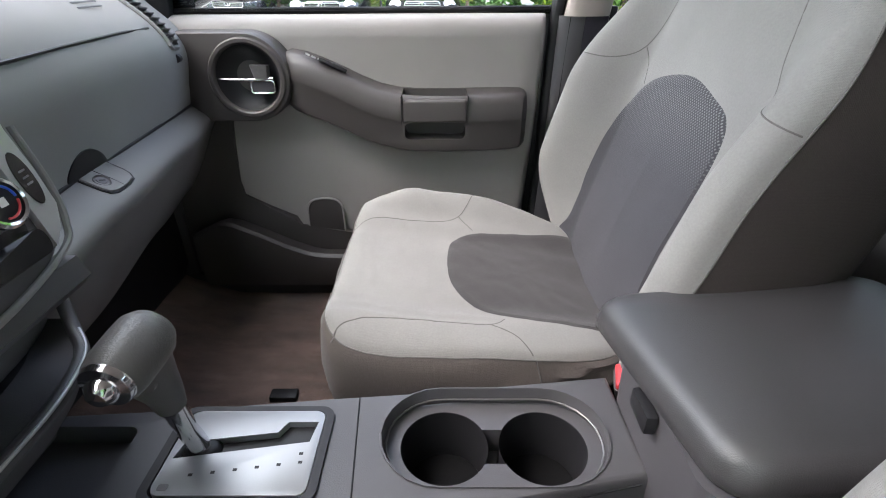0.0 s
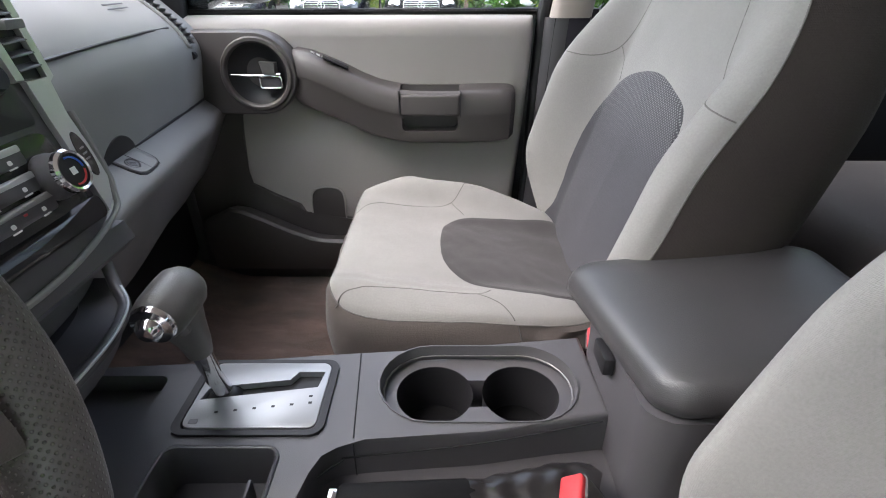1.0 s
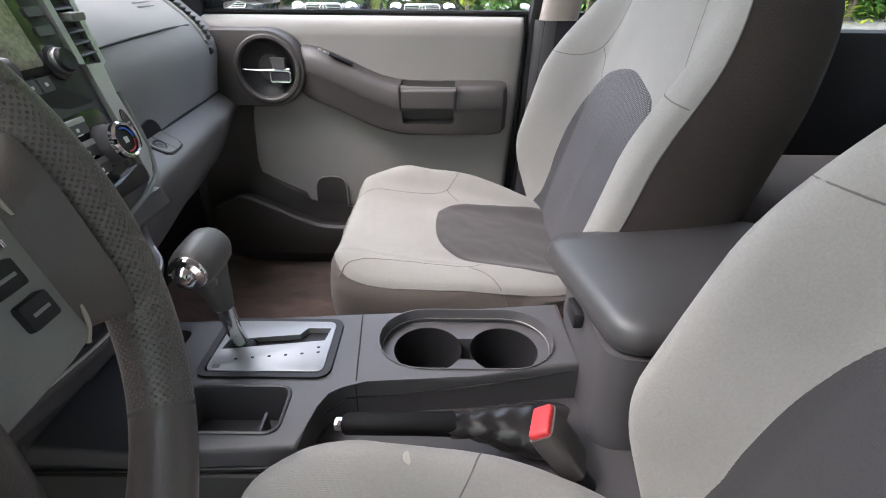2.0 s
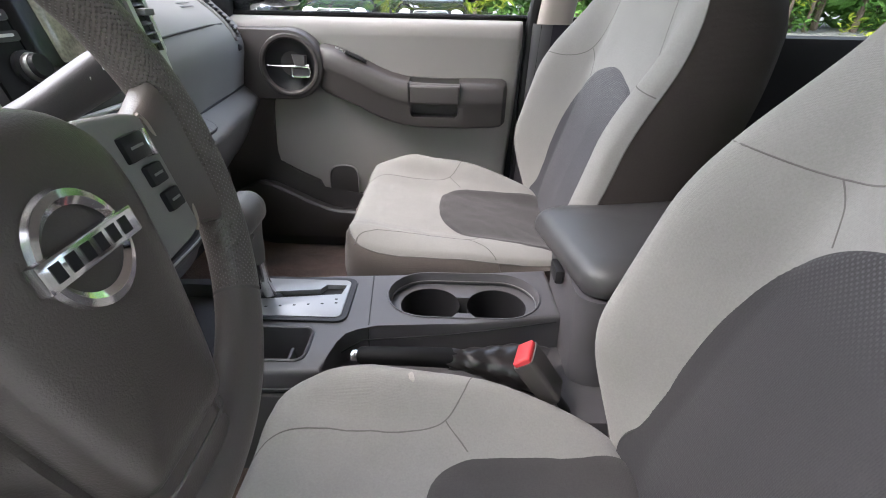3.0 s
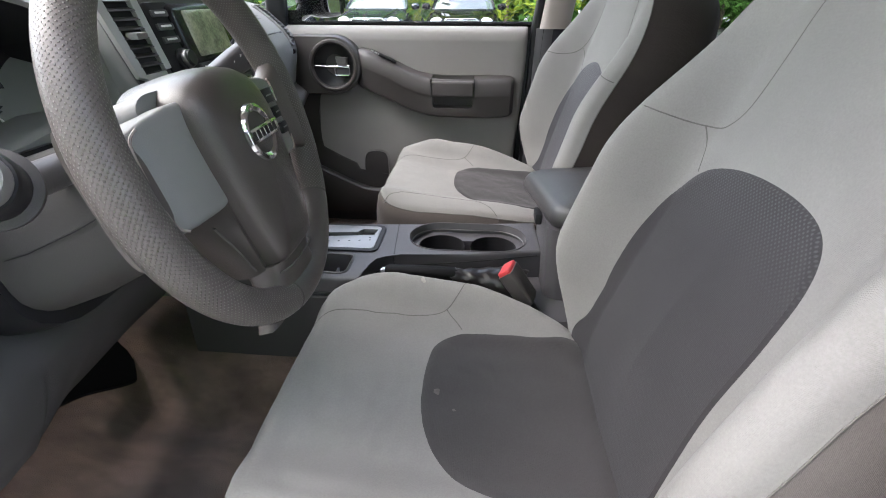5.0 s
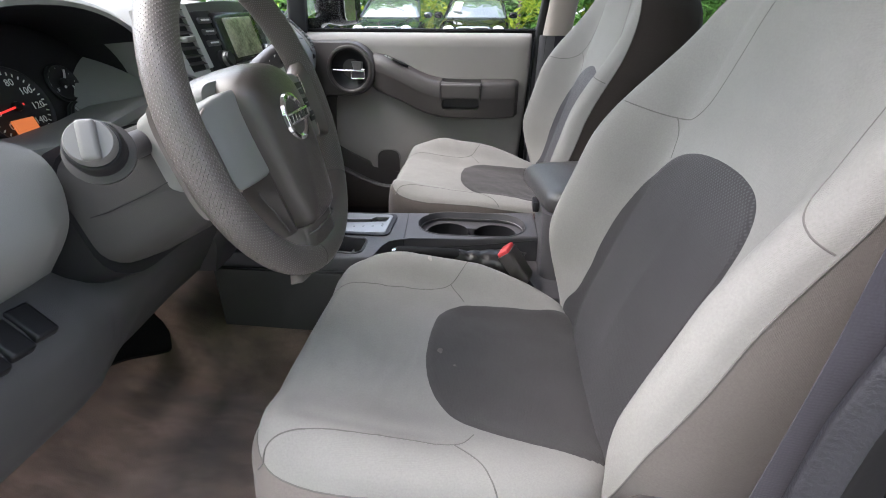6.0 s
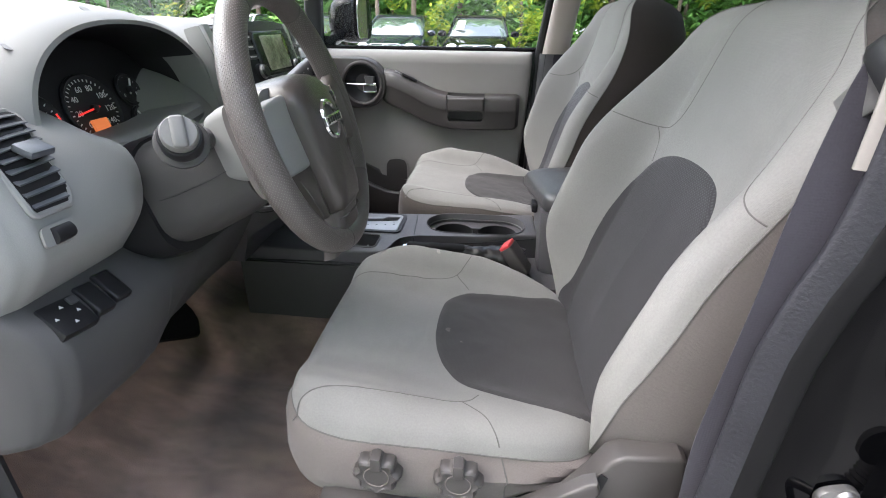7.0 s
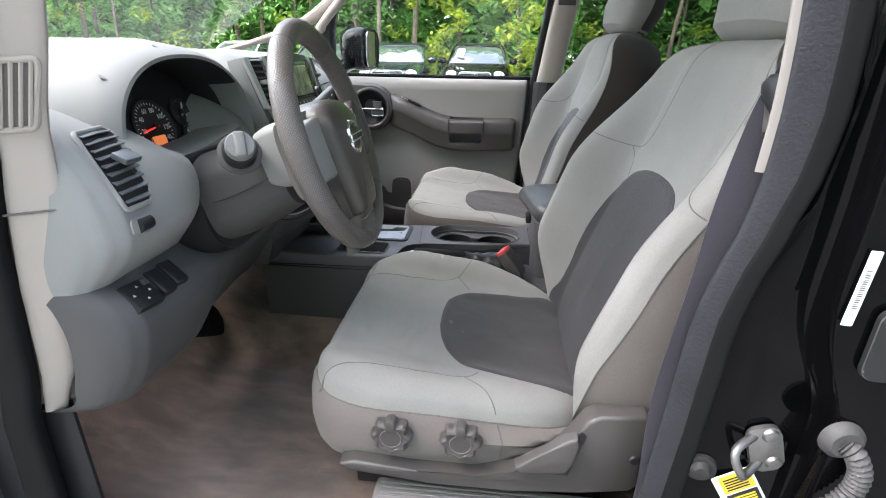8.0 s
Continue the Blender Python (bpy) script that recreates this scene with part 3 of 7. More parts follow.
def make_seat(name, label, y0, lift, side, lean, foot, by, wide, front, flank, cw=0.241, drop=0.036):
    """A bucket seat; side is +1 where the door is towards +y. The cushion's v axis runs rearwards, u towards +y.
    lean: the backrest's angle; foot: (x, z) where its plane meets the cushion; by: its middle; wide: a factor on its width."""
    seat = thing(name, label, "car seat", (0.05, y0, 0.62))
    at = Matrix.Translation((-0.05, 0.0, lift - 0.62))

    # cushion: u along y, v along x
    def width(v, u=0.0):
        return cw - 0.018 * smoothstep(0.0, 1.0, v)

    def height(u, v):
        base = 0.868 - 0.028 * (v + 1) + 0.010 * math.cos(1.3 * u)
        bolster = 0.026 * smoothstep(0.45, 0.80, abs(u)) * (1 - 0.4 * smoothstep(0.2, 1, v))
        if u > 0:
            bolster += 0.034 * smoothstep(0.66, 0.90, u) * smoothstep(-0.95, -0.25, v) * (1 - 0.8 * smoothstep(0.25, 0.95, v))
        else:
            bolster -= 0.012 * smoothstep(0.75, 1.0, -u) * (1 - smoothstep(-0.5, 0.2, v))
        quilt = -0.0035 * math.exp(-((abs(u) - 0.72) / 0.05) ** 2) * (1 - smoothstep(0.15, 0.4, v))
        wrinkle = 0.0014 * noise.noise(V(u * 5, v * 6, y0 * 3)) + 0.0010 * noise.noise(V(u * 11, v * 13, y0 * 5))
        return base + bolster + quilt + wrinkle - 0.012 * smoothstep(0.3, 1.0, v) * (1 - abs(u))
    point, top, rim = pad(width, 0.51, height, 5.5, 0.17, drop, front, rear=1.1, nr=32)
    turn = at @ Matrix.Translation((-0.012, 0, 0)) @ Matrix(((0, 1, 0, 0), (1, 0, 0, 0), (0, 0, 1, 0), (0, 0, 0, 1)))
    cushion = part("cushion", top, SEAT_LIGHT, seat, "pale grey cloth seat cushion", m=turn)
    rings = []
    for k, (g, z) in enumerate(((0.0, 0.0), (0.006, -0.006), (0.011, -0.018), (0.014, -0.034), (0.015, -0.052), (0.013, -0.070), (0.008, -0.088), (0.0, -0.102), (-0.03, -0.108))):
        ring = []
        for p in rim:
            n = V(p.x, p.y * 1.0, 0).normalized()
            back_end = smoothstep(0.06, 0.24, p.y)
            low = smoothstep(0.16, 0.25, -p.y)
            wr = 0.0
            if 0 < k < 8:
                wr = 0.0020 * noise.noise(V(p.x * 20, p.y * 20, k * 0.5)) + 0.0018 * noise.noise(V(p.x * 30, p.y * 26 + k * 0.9, k * 0.8 + 3))
                wr += 0.0042 * math.sin(k * 1.9 + 26 * p.y + 2.5 * noise.noise(V(p.y * 9, k * 0.3, y0))) * smoothstep(0.02, 0.10, p.y) * smoothstep(0.0, 0.12, abs(p.x)) * (1 if p.x < 0 else 0.3)
            ring.append(V(p.x + n.x * (g + wr), p.y + n.y * (g + wr) + low * k * 0.0015, 0.835 + z + (p.z - 0.835) * (1 - smoothstep(0, 8, k)) + 0.030 * back_end * smoothstep(2, 7, k)))
        rings.append(ring)
    # the skirt's colour holds its shade, deeper on the passenger seat
    part("cushion_side", loft(rings, True, False), SEAT_SIDE if side < 0 else SEAT_SIDE_SHADED, seat, "cloth skirt round the seat cushion, shade in its taupe colour", m=turn)
    ins = [(0.72, 0.95), (0.66, 0.62), (0.615, 0.38), (0.57, 0.20), (0.46, 0.085), (0.22, 0.05), (-0.10, 0.055), (-0.36, 0.12), (-0.55, 0.25), (-0.66, 0.42), (-0.71, 0.65), (-0.73, 0.95), (-0.4, 0.985), (0.4, 0.985)]
    part("cushion_insert", patch(point, ins, (0, 0.5), 0.0026, 18), SEAT_DARK, cushion, "charcoal cloth panel in the seat cushion", m=turn)
    if side < 0:
        for a, b, r, k in ((0.02, 0.13, 0.030, 0), (-0.10, 0.22, 0.012, 2), (0.86, -0.02, 0.035, 1)):
            o_ = [(a + r * (1 + 0.3 * math.sin(3 * q + k)) * math.cos(q), b + 0.9 * r * (1 + 0.3 * math.cos(2 * q + k)) * math.sin(q)) for q in [2 * math.pi * j / 9 for j in range(9)]]
            part("stain", patch(point, o_, (a, b), 0.0030 if a < 0.5 else 0.0004, 3), STAIN if a < 0.5 else STAIN_PALE, cushion, "small pale stain", m=turn)
    part("seam", seam(point, [(0.47, -0.97), (0.55, -0.88), (0.61, -0.70), (0.63, -0.38), (0.655, -0.06), (0.71, 0.12), (0.82, 0.21), (0.96, 0.26)]), SEAM, cushion, m=turn)
    part("seam", seam(point, [(0.72, 0.14), (0.67, 0.18), (0.60, 0.23)]), SEAM, cushion, m=turn)
    part("seam", seam(point, [(-0.95, -0.86), (-0.88, -0.80), (-0.83, -0.62), (-0.80, -0.38), (-0.78, 0.0), (-0.78, 0.26), (-0.68, 0.34)]), SEAM, cushion, m=turn)
    part("seam", seam(point, [(-0.78, 0.26), (-0.86, 0.37), (-0.93, 0.42), (-0.985, 0.45)]), SEAM, cushion, m=turn)
    part("seam", tube([p + V(0, 0, 0.0002) for p in rim], 0.0011, 6, True), SEAM, cushion, m=turn)
    j = min(range(len(rim)), key=lambda i: abs(rim[i].y - 0.126) + (10 if rim[i].x > 0 else 0))
    part("skirt_seam", tube([r[j] + V(-0.0006, 0, 0) for r in rings[:7]], 0.0011, 6), SEAM, cushion, m=turn)

    # backrest: u along y, v up the back, height forwards
    def bwidth(v, u=0.0):
        foot_w = ((-1, 0.180), (-0.85, 0.205), (-0.70, 0.238), (-0.55, 0.250)) if u > 0 else ((-1, 0.218), (-0.85, 0.238), (-0.5, 0.250))
        return wide * lerp_table(foot_w + ((0.0, 0.252), (0.4, 0.250), (0.75, 0.238), (1.0, 0.20)), v)

    def bheight(u, v):
        near, au = u < 0, abs(u)
        k = (1 - 0.85 * smoothstep(0.0 if near else 0.10, 0.75 if near else 0.90, v)) * smoothstep(-1.05, -0.40 if near else -0.30, v)
        crest = (0.062 if near else 0.100) * k
        q = max(0.0, min(1.0, (au - 0.88) / 0.12))
        bolster = crest * smoothstep(0.60, 0.88, au) - (crest + 0.03 * (1 - k) - 0.030 * k) * (1 - math.sqrt(1 - q * q))
        r = max(0.0, min(1.0, (abs(v) - 0.84) / 0.16))
        crown = 0.012 * smoothstep(0.2, 0.9, v) * (1 - u * u) + 0.010 * math.exp(-((v + 0.35) / 0.4) ** 2) * (1 - au)
        quilt = -0.0030 * math.exp(-((au - 0.58) / 0.05) ** 2) * smoothstep(0.36, 0.6, v)
        return bolster + crown + quilt - 0.04 * (1 - math.sqrt(1 - r * r)) + 0.0010 * noise.noise(V(u * 3, v * 4, y0))
    bpoint, btop, brim = pad(bwidth, 0.60, bheight, 4.6, 0.15, 0.0, nr=48, rear=0.335 / 0.30)
    a = radians(lean)
    up, fw = V(math.sin(a), 0, math.cos(a)), V(-math.cos(a), 0, math.sin(a))
    o = V(foot[0], 0, foot[1] - lift) + up * 0.25
    bturn = at @ Matrix(((0, up.x, fw.x, o.x), (1, 0, 0, by - y0), (0, up.z, fw.z, o.z), (0, 0, 0, 1)))
    backrest = part("backrest", btop, SEAT_LIGHT, seat, "pale grey cloth backrest", m=bturn)
    rings = []
    for k, (g, z) in enumerate(((0.0, 0.0), (0.003, -0.02), (0.004, -0.05), (0.002, -0.085), (-0.006, -0.115), (-0.022, -0.135), (-0.07, -0.145))):
        rings.append([V(p.x + (g if p.x > 0 else -g), p.y + g * (p.y / 0.3), p.z * (1 - smoothstep(0, 4, k)) + z) for p in brim])
    bm = loft(rings, True, False)
    bm.faces.new([v for v in bm.verts][-len(brim):])
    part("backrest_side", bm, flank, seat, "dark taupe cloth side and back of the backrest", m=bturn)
    far_side = [(0.84, -0.95), (0.82, -0.82), (0.71, -0.66), (0.68, -0.50), (0.68, -0.32), (0.67, -0.06), (0.625, 0.13), (0.50, 0.245), (0.28, 0.31), (0.0, 0.34)]
    near_side = [(-0.27, 0.335), (-0.43, 0.29), (-0.51, 0.18), (-0.53, 0.0), (-0.54, -0.3), (-0.57, -0.52), (-0.63, -0.75), (-0.68, -0.95)] if side < 0 else [(-0.27, 0.30), (-0.44, 0.25), (-0.51, 0.13), (-0.52, -0.1), (-0.52, -0.35), (-0.54, -0.55), (-0.62, -0.75), (-0.68, -0.95)]
    part("backrest_insert", patch(bpoint, far_side + near_side + [(0, -0.985)], (0, -0.35), 0.0032, 26), SEAT_MESH if side < 0 else SEAT_MESH_LIT, backrest, "charcoal cloth panel in the backrest", m=bturn)
    if side < 0:
        upper = ([(0.33, 0.985), (0.35, 0.89), (0.37, 0.69), (0.42, 0.50), (0.52, 0.41), (0.64, 0.38), (0.76, 0.36), (0.99, 0.35)], [(-0.80, 0.95), (-0.79, 0.76), (-0.77, 0.55), (-0.81, 0.43), (-0.87, 0.37), (-0.94, 0.335), (-0.995, 0.32)])
    else:
        upper = ([(0.48, 0.985), (0.55, 0.80), (0.60, 0.60), (0.64, 0.44), (0.69, 0.34), (0.77, 0.28), (0.88, 0.265), (0.99, 0.26)], [(-0.50, 0.985), (-0.55, 0.75), (-0.57, 0.55), (-0.62, 0.42), (-0.74, 0.34), (-0.86, 0.315), (-0.995, 0.30)])
    for line in upper:
        part("seam", seam(bpoint, line), SEAM, backrest, m=bturn)
    part("seam", seam(bpoint, [(0.66, 0.375), (0.61, 0.31), (0.55, 0.22)]), SEAM, backrest, m=bturn)
    part("seam", tube([p for p in brim], 0.0011, 6, True), SEAM, backrest, m=bturn)
    # head restraint
    top = o + up * 0.325 + V(0, by - y0, 0)
    hb = []
    for h, w, t in ((0.0, 0.105, 0.038), (0.012, 0.124, 0.055), (0.06, 0.143, 0.066), (0.13, 0.142, 0.062), (0.175, 0.115, 0.04), (0.19, 0.08, 0.02)):
        hb.append([top + up * (h + 0.012) + V(0, x * w, 0) - fw * (y * t + 0.04) for x, y in rounded(2, 2, 0.75, 5)])
    bm = loft(hb)
    head = part("head_restraint", bm, SEAT_LIGHT, seat, "pale grey cloth head restraint", m=at)
    rear = []
    for h, w, t in ((0.004, 0.112, 0.044), (0.014, 0.126, 0.057), (0.06, 0.145, 0.068), (0.13, 0.144, 0.064), (0.172, 0.117, 0.042), (0.186, 0.082, 0.022)):
        rear.append([top + up * (h + 0.012) + V(0, x * w, 0) - fw * (y * t + 0.04) for x, y in rounded(2, 2, 0.75, 5) if y > -0.1])
    part("restraint_back", loft(rear), SEAT_BACK, head, "dark brown back of the head restraint", m=at)
    for s in (-0.07, 0.07):
        p = top + V(0, s, 0) - fw * 0.04
        part("post", tube([p - up * 0.04, p + up * 0.03], 0.006, 10), CHROME, head, m=at)
    # base
    part("base", block(-0.09, 0.27, -0.17, 0.17, 0.615 - lift, 0.78, 0.01), BLACK, seat, "black steel seat frame", m=at)
    return seat, at


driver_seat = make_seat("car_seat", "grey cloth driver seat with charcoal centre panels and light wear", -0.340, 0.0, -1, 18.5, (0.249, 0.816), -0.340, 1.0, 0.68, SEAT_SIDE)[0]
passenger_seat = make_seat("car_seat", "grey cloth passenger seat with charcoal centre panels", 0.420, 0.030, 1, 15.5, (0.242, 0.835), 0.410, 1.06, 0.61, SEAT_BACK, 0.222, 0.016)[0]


def bench():
    b = thing("rear_bench", "dark grey cloth rear bench seat", "seat", (0.9, 0, 0.62))
    m = Matrix.Translation((-0.9, 0, -0.62))
    part("cushion", block(0.60, 1.12, -0.62, 0.62, 0.74, 0.985, 0.05, 4), SEAT_SIDE, b, "taupe grey cloth bench cushion", m=m)
    part("backrest", moved(block(-0.06, 0.06, -0.62, 0.62, 0, 0.56, 0.04, 4), pose(1.12, 0, 0.88, 0, 18, 0)), SEAT_DARK, b, m=m)
    part("base", block(0.68, 1.1, -0.6, 0.6, 0.615, 0.75, 0.01), BLACK, b, m=m)


bench()


def cut(body, *cutters):
    """The body less the cutters, as a new bmesh."""
    def ob_of(bm):
        me = bpy.data.meshes.new("tmp")
        bmesh.ops.recalc_face_normals(bm, faces=bm.faces[:])
        bm.to_mesh(me)
        bm.free()
        return new("tmp", me)
    a = ob_of(body)
    others = [ob_of(c) for c in cutters]
    for c in others:
        md = a.modifiers.new("cut", "BOOLEAN")
        md.operation, md.solver, md.object = "DIFFERENCE", "EXACT", c
    dg = bpy.context.evaluated_depsgraph_get()
    dg.update()
    me = bpy.data.meshes.new_from_object(a.evaluated_get(dg))
    out = bmesh.new()
    out.from_mesh(me)
    bpy.data.meshes.remove(me)
    for o in [a] + others:
        d = o.data
        bpy.data.objects.remove(o)
        bpy.data.meshes.remove(d)
    return out


def words(text, size, m, mat, parent, name="lettering", depth=0.0002):
    """Flat lettering as a mesh, centred, in the xy plane of the pose m."""
    cu = bpy.data.curves.new("tmp", "FONT")
    cu.body, cu.size, cu.align_x, cu.align_y, cu.extrude, cu.resolution_u = text, size, "CENTER", "CENTER", depth, 2
    tmp = new("tmp", cu)
    dg = bpy.context.evaluated_depsgraph_get()
    dg.update()
    me = bpy.data.meshes.new_from_object(tmp.evaluated_get(dg))
    bpy.data.objects.remove(tmp)
    bpy.data.curves.remove(cu)
    bm = bmesh.new()
    bm.from_mesh(me)
    bpy.data.meshes.remove(me)
    return part(name, bm, mat, parent, "", False, m)


# ---- passenger door ----
pdoor = thing("door_1", "closed passenger door with grey trim and a taupe armrest", "car door", (-0.1, 0.8, 0.66), kind="structure")
DM = Matrix.Translation((0.1, -0.8, -0.66))


def make_panel():
    prof = ((0.84, 0.64), (0.785, 0.645), (0.772, 0.70), (0.768, 0.95), (0.768, 1.10), (0.762, 1.18), (0.760, 1.205), (0.766, 1.226), (0.782, 1.237), (0.815, 1.239), (0.84, 1.234))
    line = smooth_line([(0, y, z) for y, z in prof], 5)
    rings = []
    for x in (-0.70, -0.60, -0.4, -0.2, 0.0, 0.15, 0.188, 0.196, 0.2):
        e = 0.012 if x == 0.2 else 0.004 if x == 0.196 else 0
        rings.append([V(x - 0.025 * smoothstep(1.2, 0.7, p.z) * (x > 0.1), p.y + e, p.z) for p in line])
    return loft(rings)


panel = part("panel", make_panel(), DOOR_GREY, pdoor, "warm grey door trim panel", m=DM)


def arm_ring(x, zt, zb, yi):
    """A section of the armrest with a crease along its face."""
    h = zt - zb
    pts = [(0.785, zb), (yi + 0.022, zb), (yi + 0.008, zb + 0.006), (yi + 0.004, zb + 0.02), (yi + 0.003, zb + 0.50 * h), (yi + 0.0005, zb + 0.545 * h), (yi - 0.001, zb + 0.60 * h), (yi + 0.002, zt - 0.018), (yi + 0.010, zt - 0.006), (yi + 0.022, zt), (0.785, zt + 0.004)]
    return [V(x, y, z) for y, z in pts]


def make_armrest():
    rows = ((-0.325, 1.170, 1.078, 0.738), (-0.30, 1.178, 1.062, 0.718), (-0.27, 1.172, 1.052, 0.710), (-0.24, 1.160, 1.042, 0.706), (-0.20, 1.142, 1.025, 0.702), (-0.165, 1.124, 1.008, 0.699), (-0.13, 1.110, 0.996, 0.697), (-0.095, 1.102, 0.987, 0.696), (-0.06, 1.099, 0.983, 0.696), (0.0, 1.098, 0.982, 0.697), (0.06, 1.099, 0.982, 0.699), (0.13, 1.100, 0.984, 0.703), (0.155, 1.099, 0.987, 0.708), (0.166, 1.094, 0.994, 0.722))
    body = loft([arm_ring(*r) for r in rows])
    # pull recess, behind a bar that stays
    top_well = block(-0.083, 0.045, 0.715, 0.76, 1.085, 1.13, 0.004)
    low = [V(u - 0.019, 0.66, 1.030 + v) for u, v in rounded(0.122, 0.034, 0.012, 4)]
    low_well = plate(low, 0.085, (0, 1, 0))
    return cut(body, top_well, low_well)


arm = part("armrest", make_armrest(), ARM_DARK, pdoor, "taupe moulded armrest with a pull recess", m=DM)
part("pull_handle", block(-0.083, 0.045, 0.693, 0.714, 1.048, 1.092, 0.006, 3), ARM_DARK, arm, "taupe grab bar over the pull recess", m=DM)
part("seam", block(0.046, 0.0475, 0.697, 0.712, 1.045, 1.10), BLACK, arm, m=DM)
part("seam", block(-0.085, -0.0835, 0.692, 0.712, 1.045, 1.10), BLACK, arm, m=DM)
sw = moved(block(-0.028, 0.028, -0.008, 0.008, -0.002, 0.004, 0.0015), pose(-0.215, 0.722, 1.152, -22, 25, 2))
part("window_switch", sw, BLACK, arm, "black window switch let into the armrest", m=DM)
part("switch_key", moved(block(-0.012, 0.012, -0.005, 0.005, 0.003, 0.007, 0.002), pose(-0.208, 0.721, 1.149, -22, 25, 2)), DASH_DARK, arm, m=DM)
for k in range(3):
    part("switch_mark", moved(block(-0.004, 0.004, -0.002, 0.002, 0.0, 0.003), pose(-0.262 + 0.011 * k, 0.724, 1.172 - 0.005 * k, -22, 25, 2)), SILVER, arm, m=DM)

BZ = pose(-0.381, 0.752, 1.131, 90, 0, 0)
bez = part("latch_bezel", moved(turned(((0.060, -0.02), (0.080, -0.02), (0.079, 0.010), (0.0765, 0.036), (0.0745, 0.0415), (0.0720, 0.0435), (0.0665, 0.0435), (0.0635, 0.041), (0.062, 0.036), (0.060, 0.01)), 56), BZ), ARM_DARK, pdoor, "round taupe bezel of the door latch", m=DM)
surround = []
for k in range(64):
    a = 2 * math.pi * k / 64
    c, n_ = math.cos(a), math.sin(a)
    r = 0.084 if c > 0 else min(0.15 / max(-c, 1e-6), 0.084 / max(abs(n_), 1e-6))
    surround.append((c, n_, r))
part("latch_surround", loft([[V(-0.381 + c * r * g, y, 1.131 + n_ * r * g) for c, n_, r in surround] for g, y in ((1.0, 0.785), (1.0, 0.722), (0.985, 0.716), (0.96, 0.713))] + [[V(-0.381 + c * 0.064, 0.711, 1.131 + n_ * 0.064) for c, n_, r in surround]], True, False), ARM_DARK, bez, "taupe shoulder round the latch", m=DM)
part("latch_dish", moved(turned(((0.001, -0.01), (0.063, -0.01), (0.063, 0.036), (0.059, 0.030), (0.050, 0.018), (0.03, 0.010), (0.001, 0.008)), 48), BZ), BLACK, bez, "black latch dish", m=DM)
LV = pose(-0.382, 0.722, 1.131) @ Matrix.Scale(0.90, 4)
lev = loft([[V(x, a * t - 0.004, b * h + dz) for a, b in rounded(2, 2, 0.8, 3)] for x, t, h, dz in ((-0.062, 0.003, 0.0016, -0.001), (-0.035, 0.004, 0.0028, -0.003), (0.0, 0.006, 0.0045, -0.004), (0.03, 0.007, 0.0050, -0.003), (0.056, 0.006, 0.0045, -0.001))])
part("latch_lever", moved(lev, LV), CHROME, bez, "chrome inner door handle", m=DM)
part("lock_tab", moved(join(loft([[V(x, y, z) for x, z in ((0.016 - e, 0.000), (0.046 + e, 0.000), (0.048 + e, 0.026), (0.010 - e, 0.028))] for y, e in ((0.004, 0.0), (-0.010, 0.0), (-0.013, -0.002))])), LV), STEEL, bez, "metal lock tab", m=DM)
rim = [V(0.031 + u, -0.008, -0.018 + v) for u, v in rounded(0.050, 0.026, 0.006, 4)]
part("handle_frame", moved(tube(rim, 0.0026, 8, True), LV), CHROME, bez, "chrome frame of the handle", m=DM)
part("handle_inset", moved(block(0.009, 0.053, -0.006, 0.004, -0.029, -0.007, 0.003, 2), LV), DASH_DARK, bez, "grey handle inset", m=DM)

# dark frame in front of and under the grey pad
outline = [(-0.70, 0.655), (-0.70, 1.20), (-0.46, 1.215), (-0.40, 1.06), (-0.435, 1.052), (-0.448, 1.04), (-0.453, 0.99), (-0.46, 0.90), (-0.455, 0.868), (-0.40, 0.838), (-0.345, 0.812), (-0.335, 0.79), (-0.22, 0.775), (0.0, 0.76), (0.17, 0.755), (0.165, 0.655)]
part("front_frame", plate([V(x, 0.775, z) for x, z in outline], 0.02, (0, -1, 0), 0.006, 3), ARM_DARK, pdoor, "dark taupe lower door frame", m=DM)


def map_pocket():
    rings = []
    for x, z in ((-0.56, 0.80), (-0.50, 0.83), (-0.47, 0.825), (-0.42, 0.802), (-0.36, 0.772), (-0.31, 0.752), (-0.28, 0.747), (-0.2, 0.745), (0.0, 0.745), (0.16, 0.745)):
        rings.append([V(x, y, zz) for y, zz in ((0.765, 0.655), (0.705, 0.660), (0.695, 0.69), (0.692, z - 0.03), (0.695, z - 0.006), (0.702, z), (0.712, z - 0.002), (0.735, z - 0.010), (0.765, z - 0.02))])
    return loft(rings)


part("map_pocket", map_pocket(), ARM_DARK, pdoor, "dark taupe map pocket along the door's foot", m=DM)


def bottle_cup():
    o = [(-0.318, 0.76), (-0.318, 0.80), (-0.316, 0.835), (-0.305, 0.852), (-0.285, 0.858), (-0.262, 0.858), (-0.245, 0.852), (-0.236, 0.835), (-0.235, 0.80), (-0.235, 0.76)]
    i = [(-0.277 + (x + 0.277) * 0.90, 0.75 + (z - 0.75) * 0.95) for x, z in o]
    return o, i


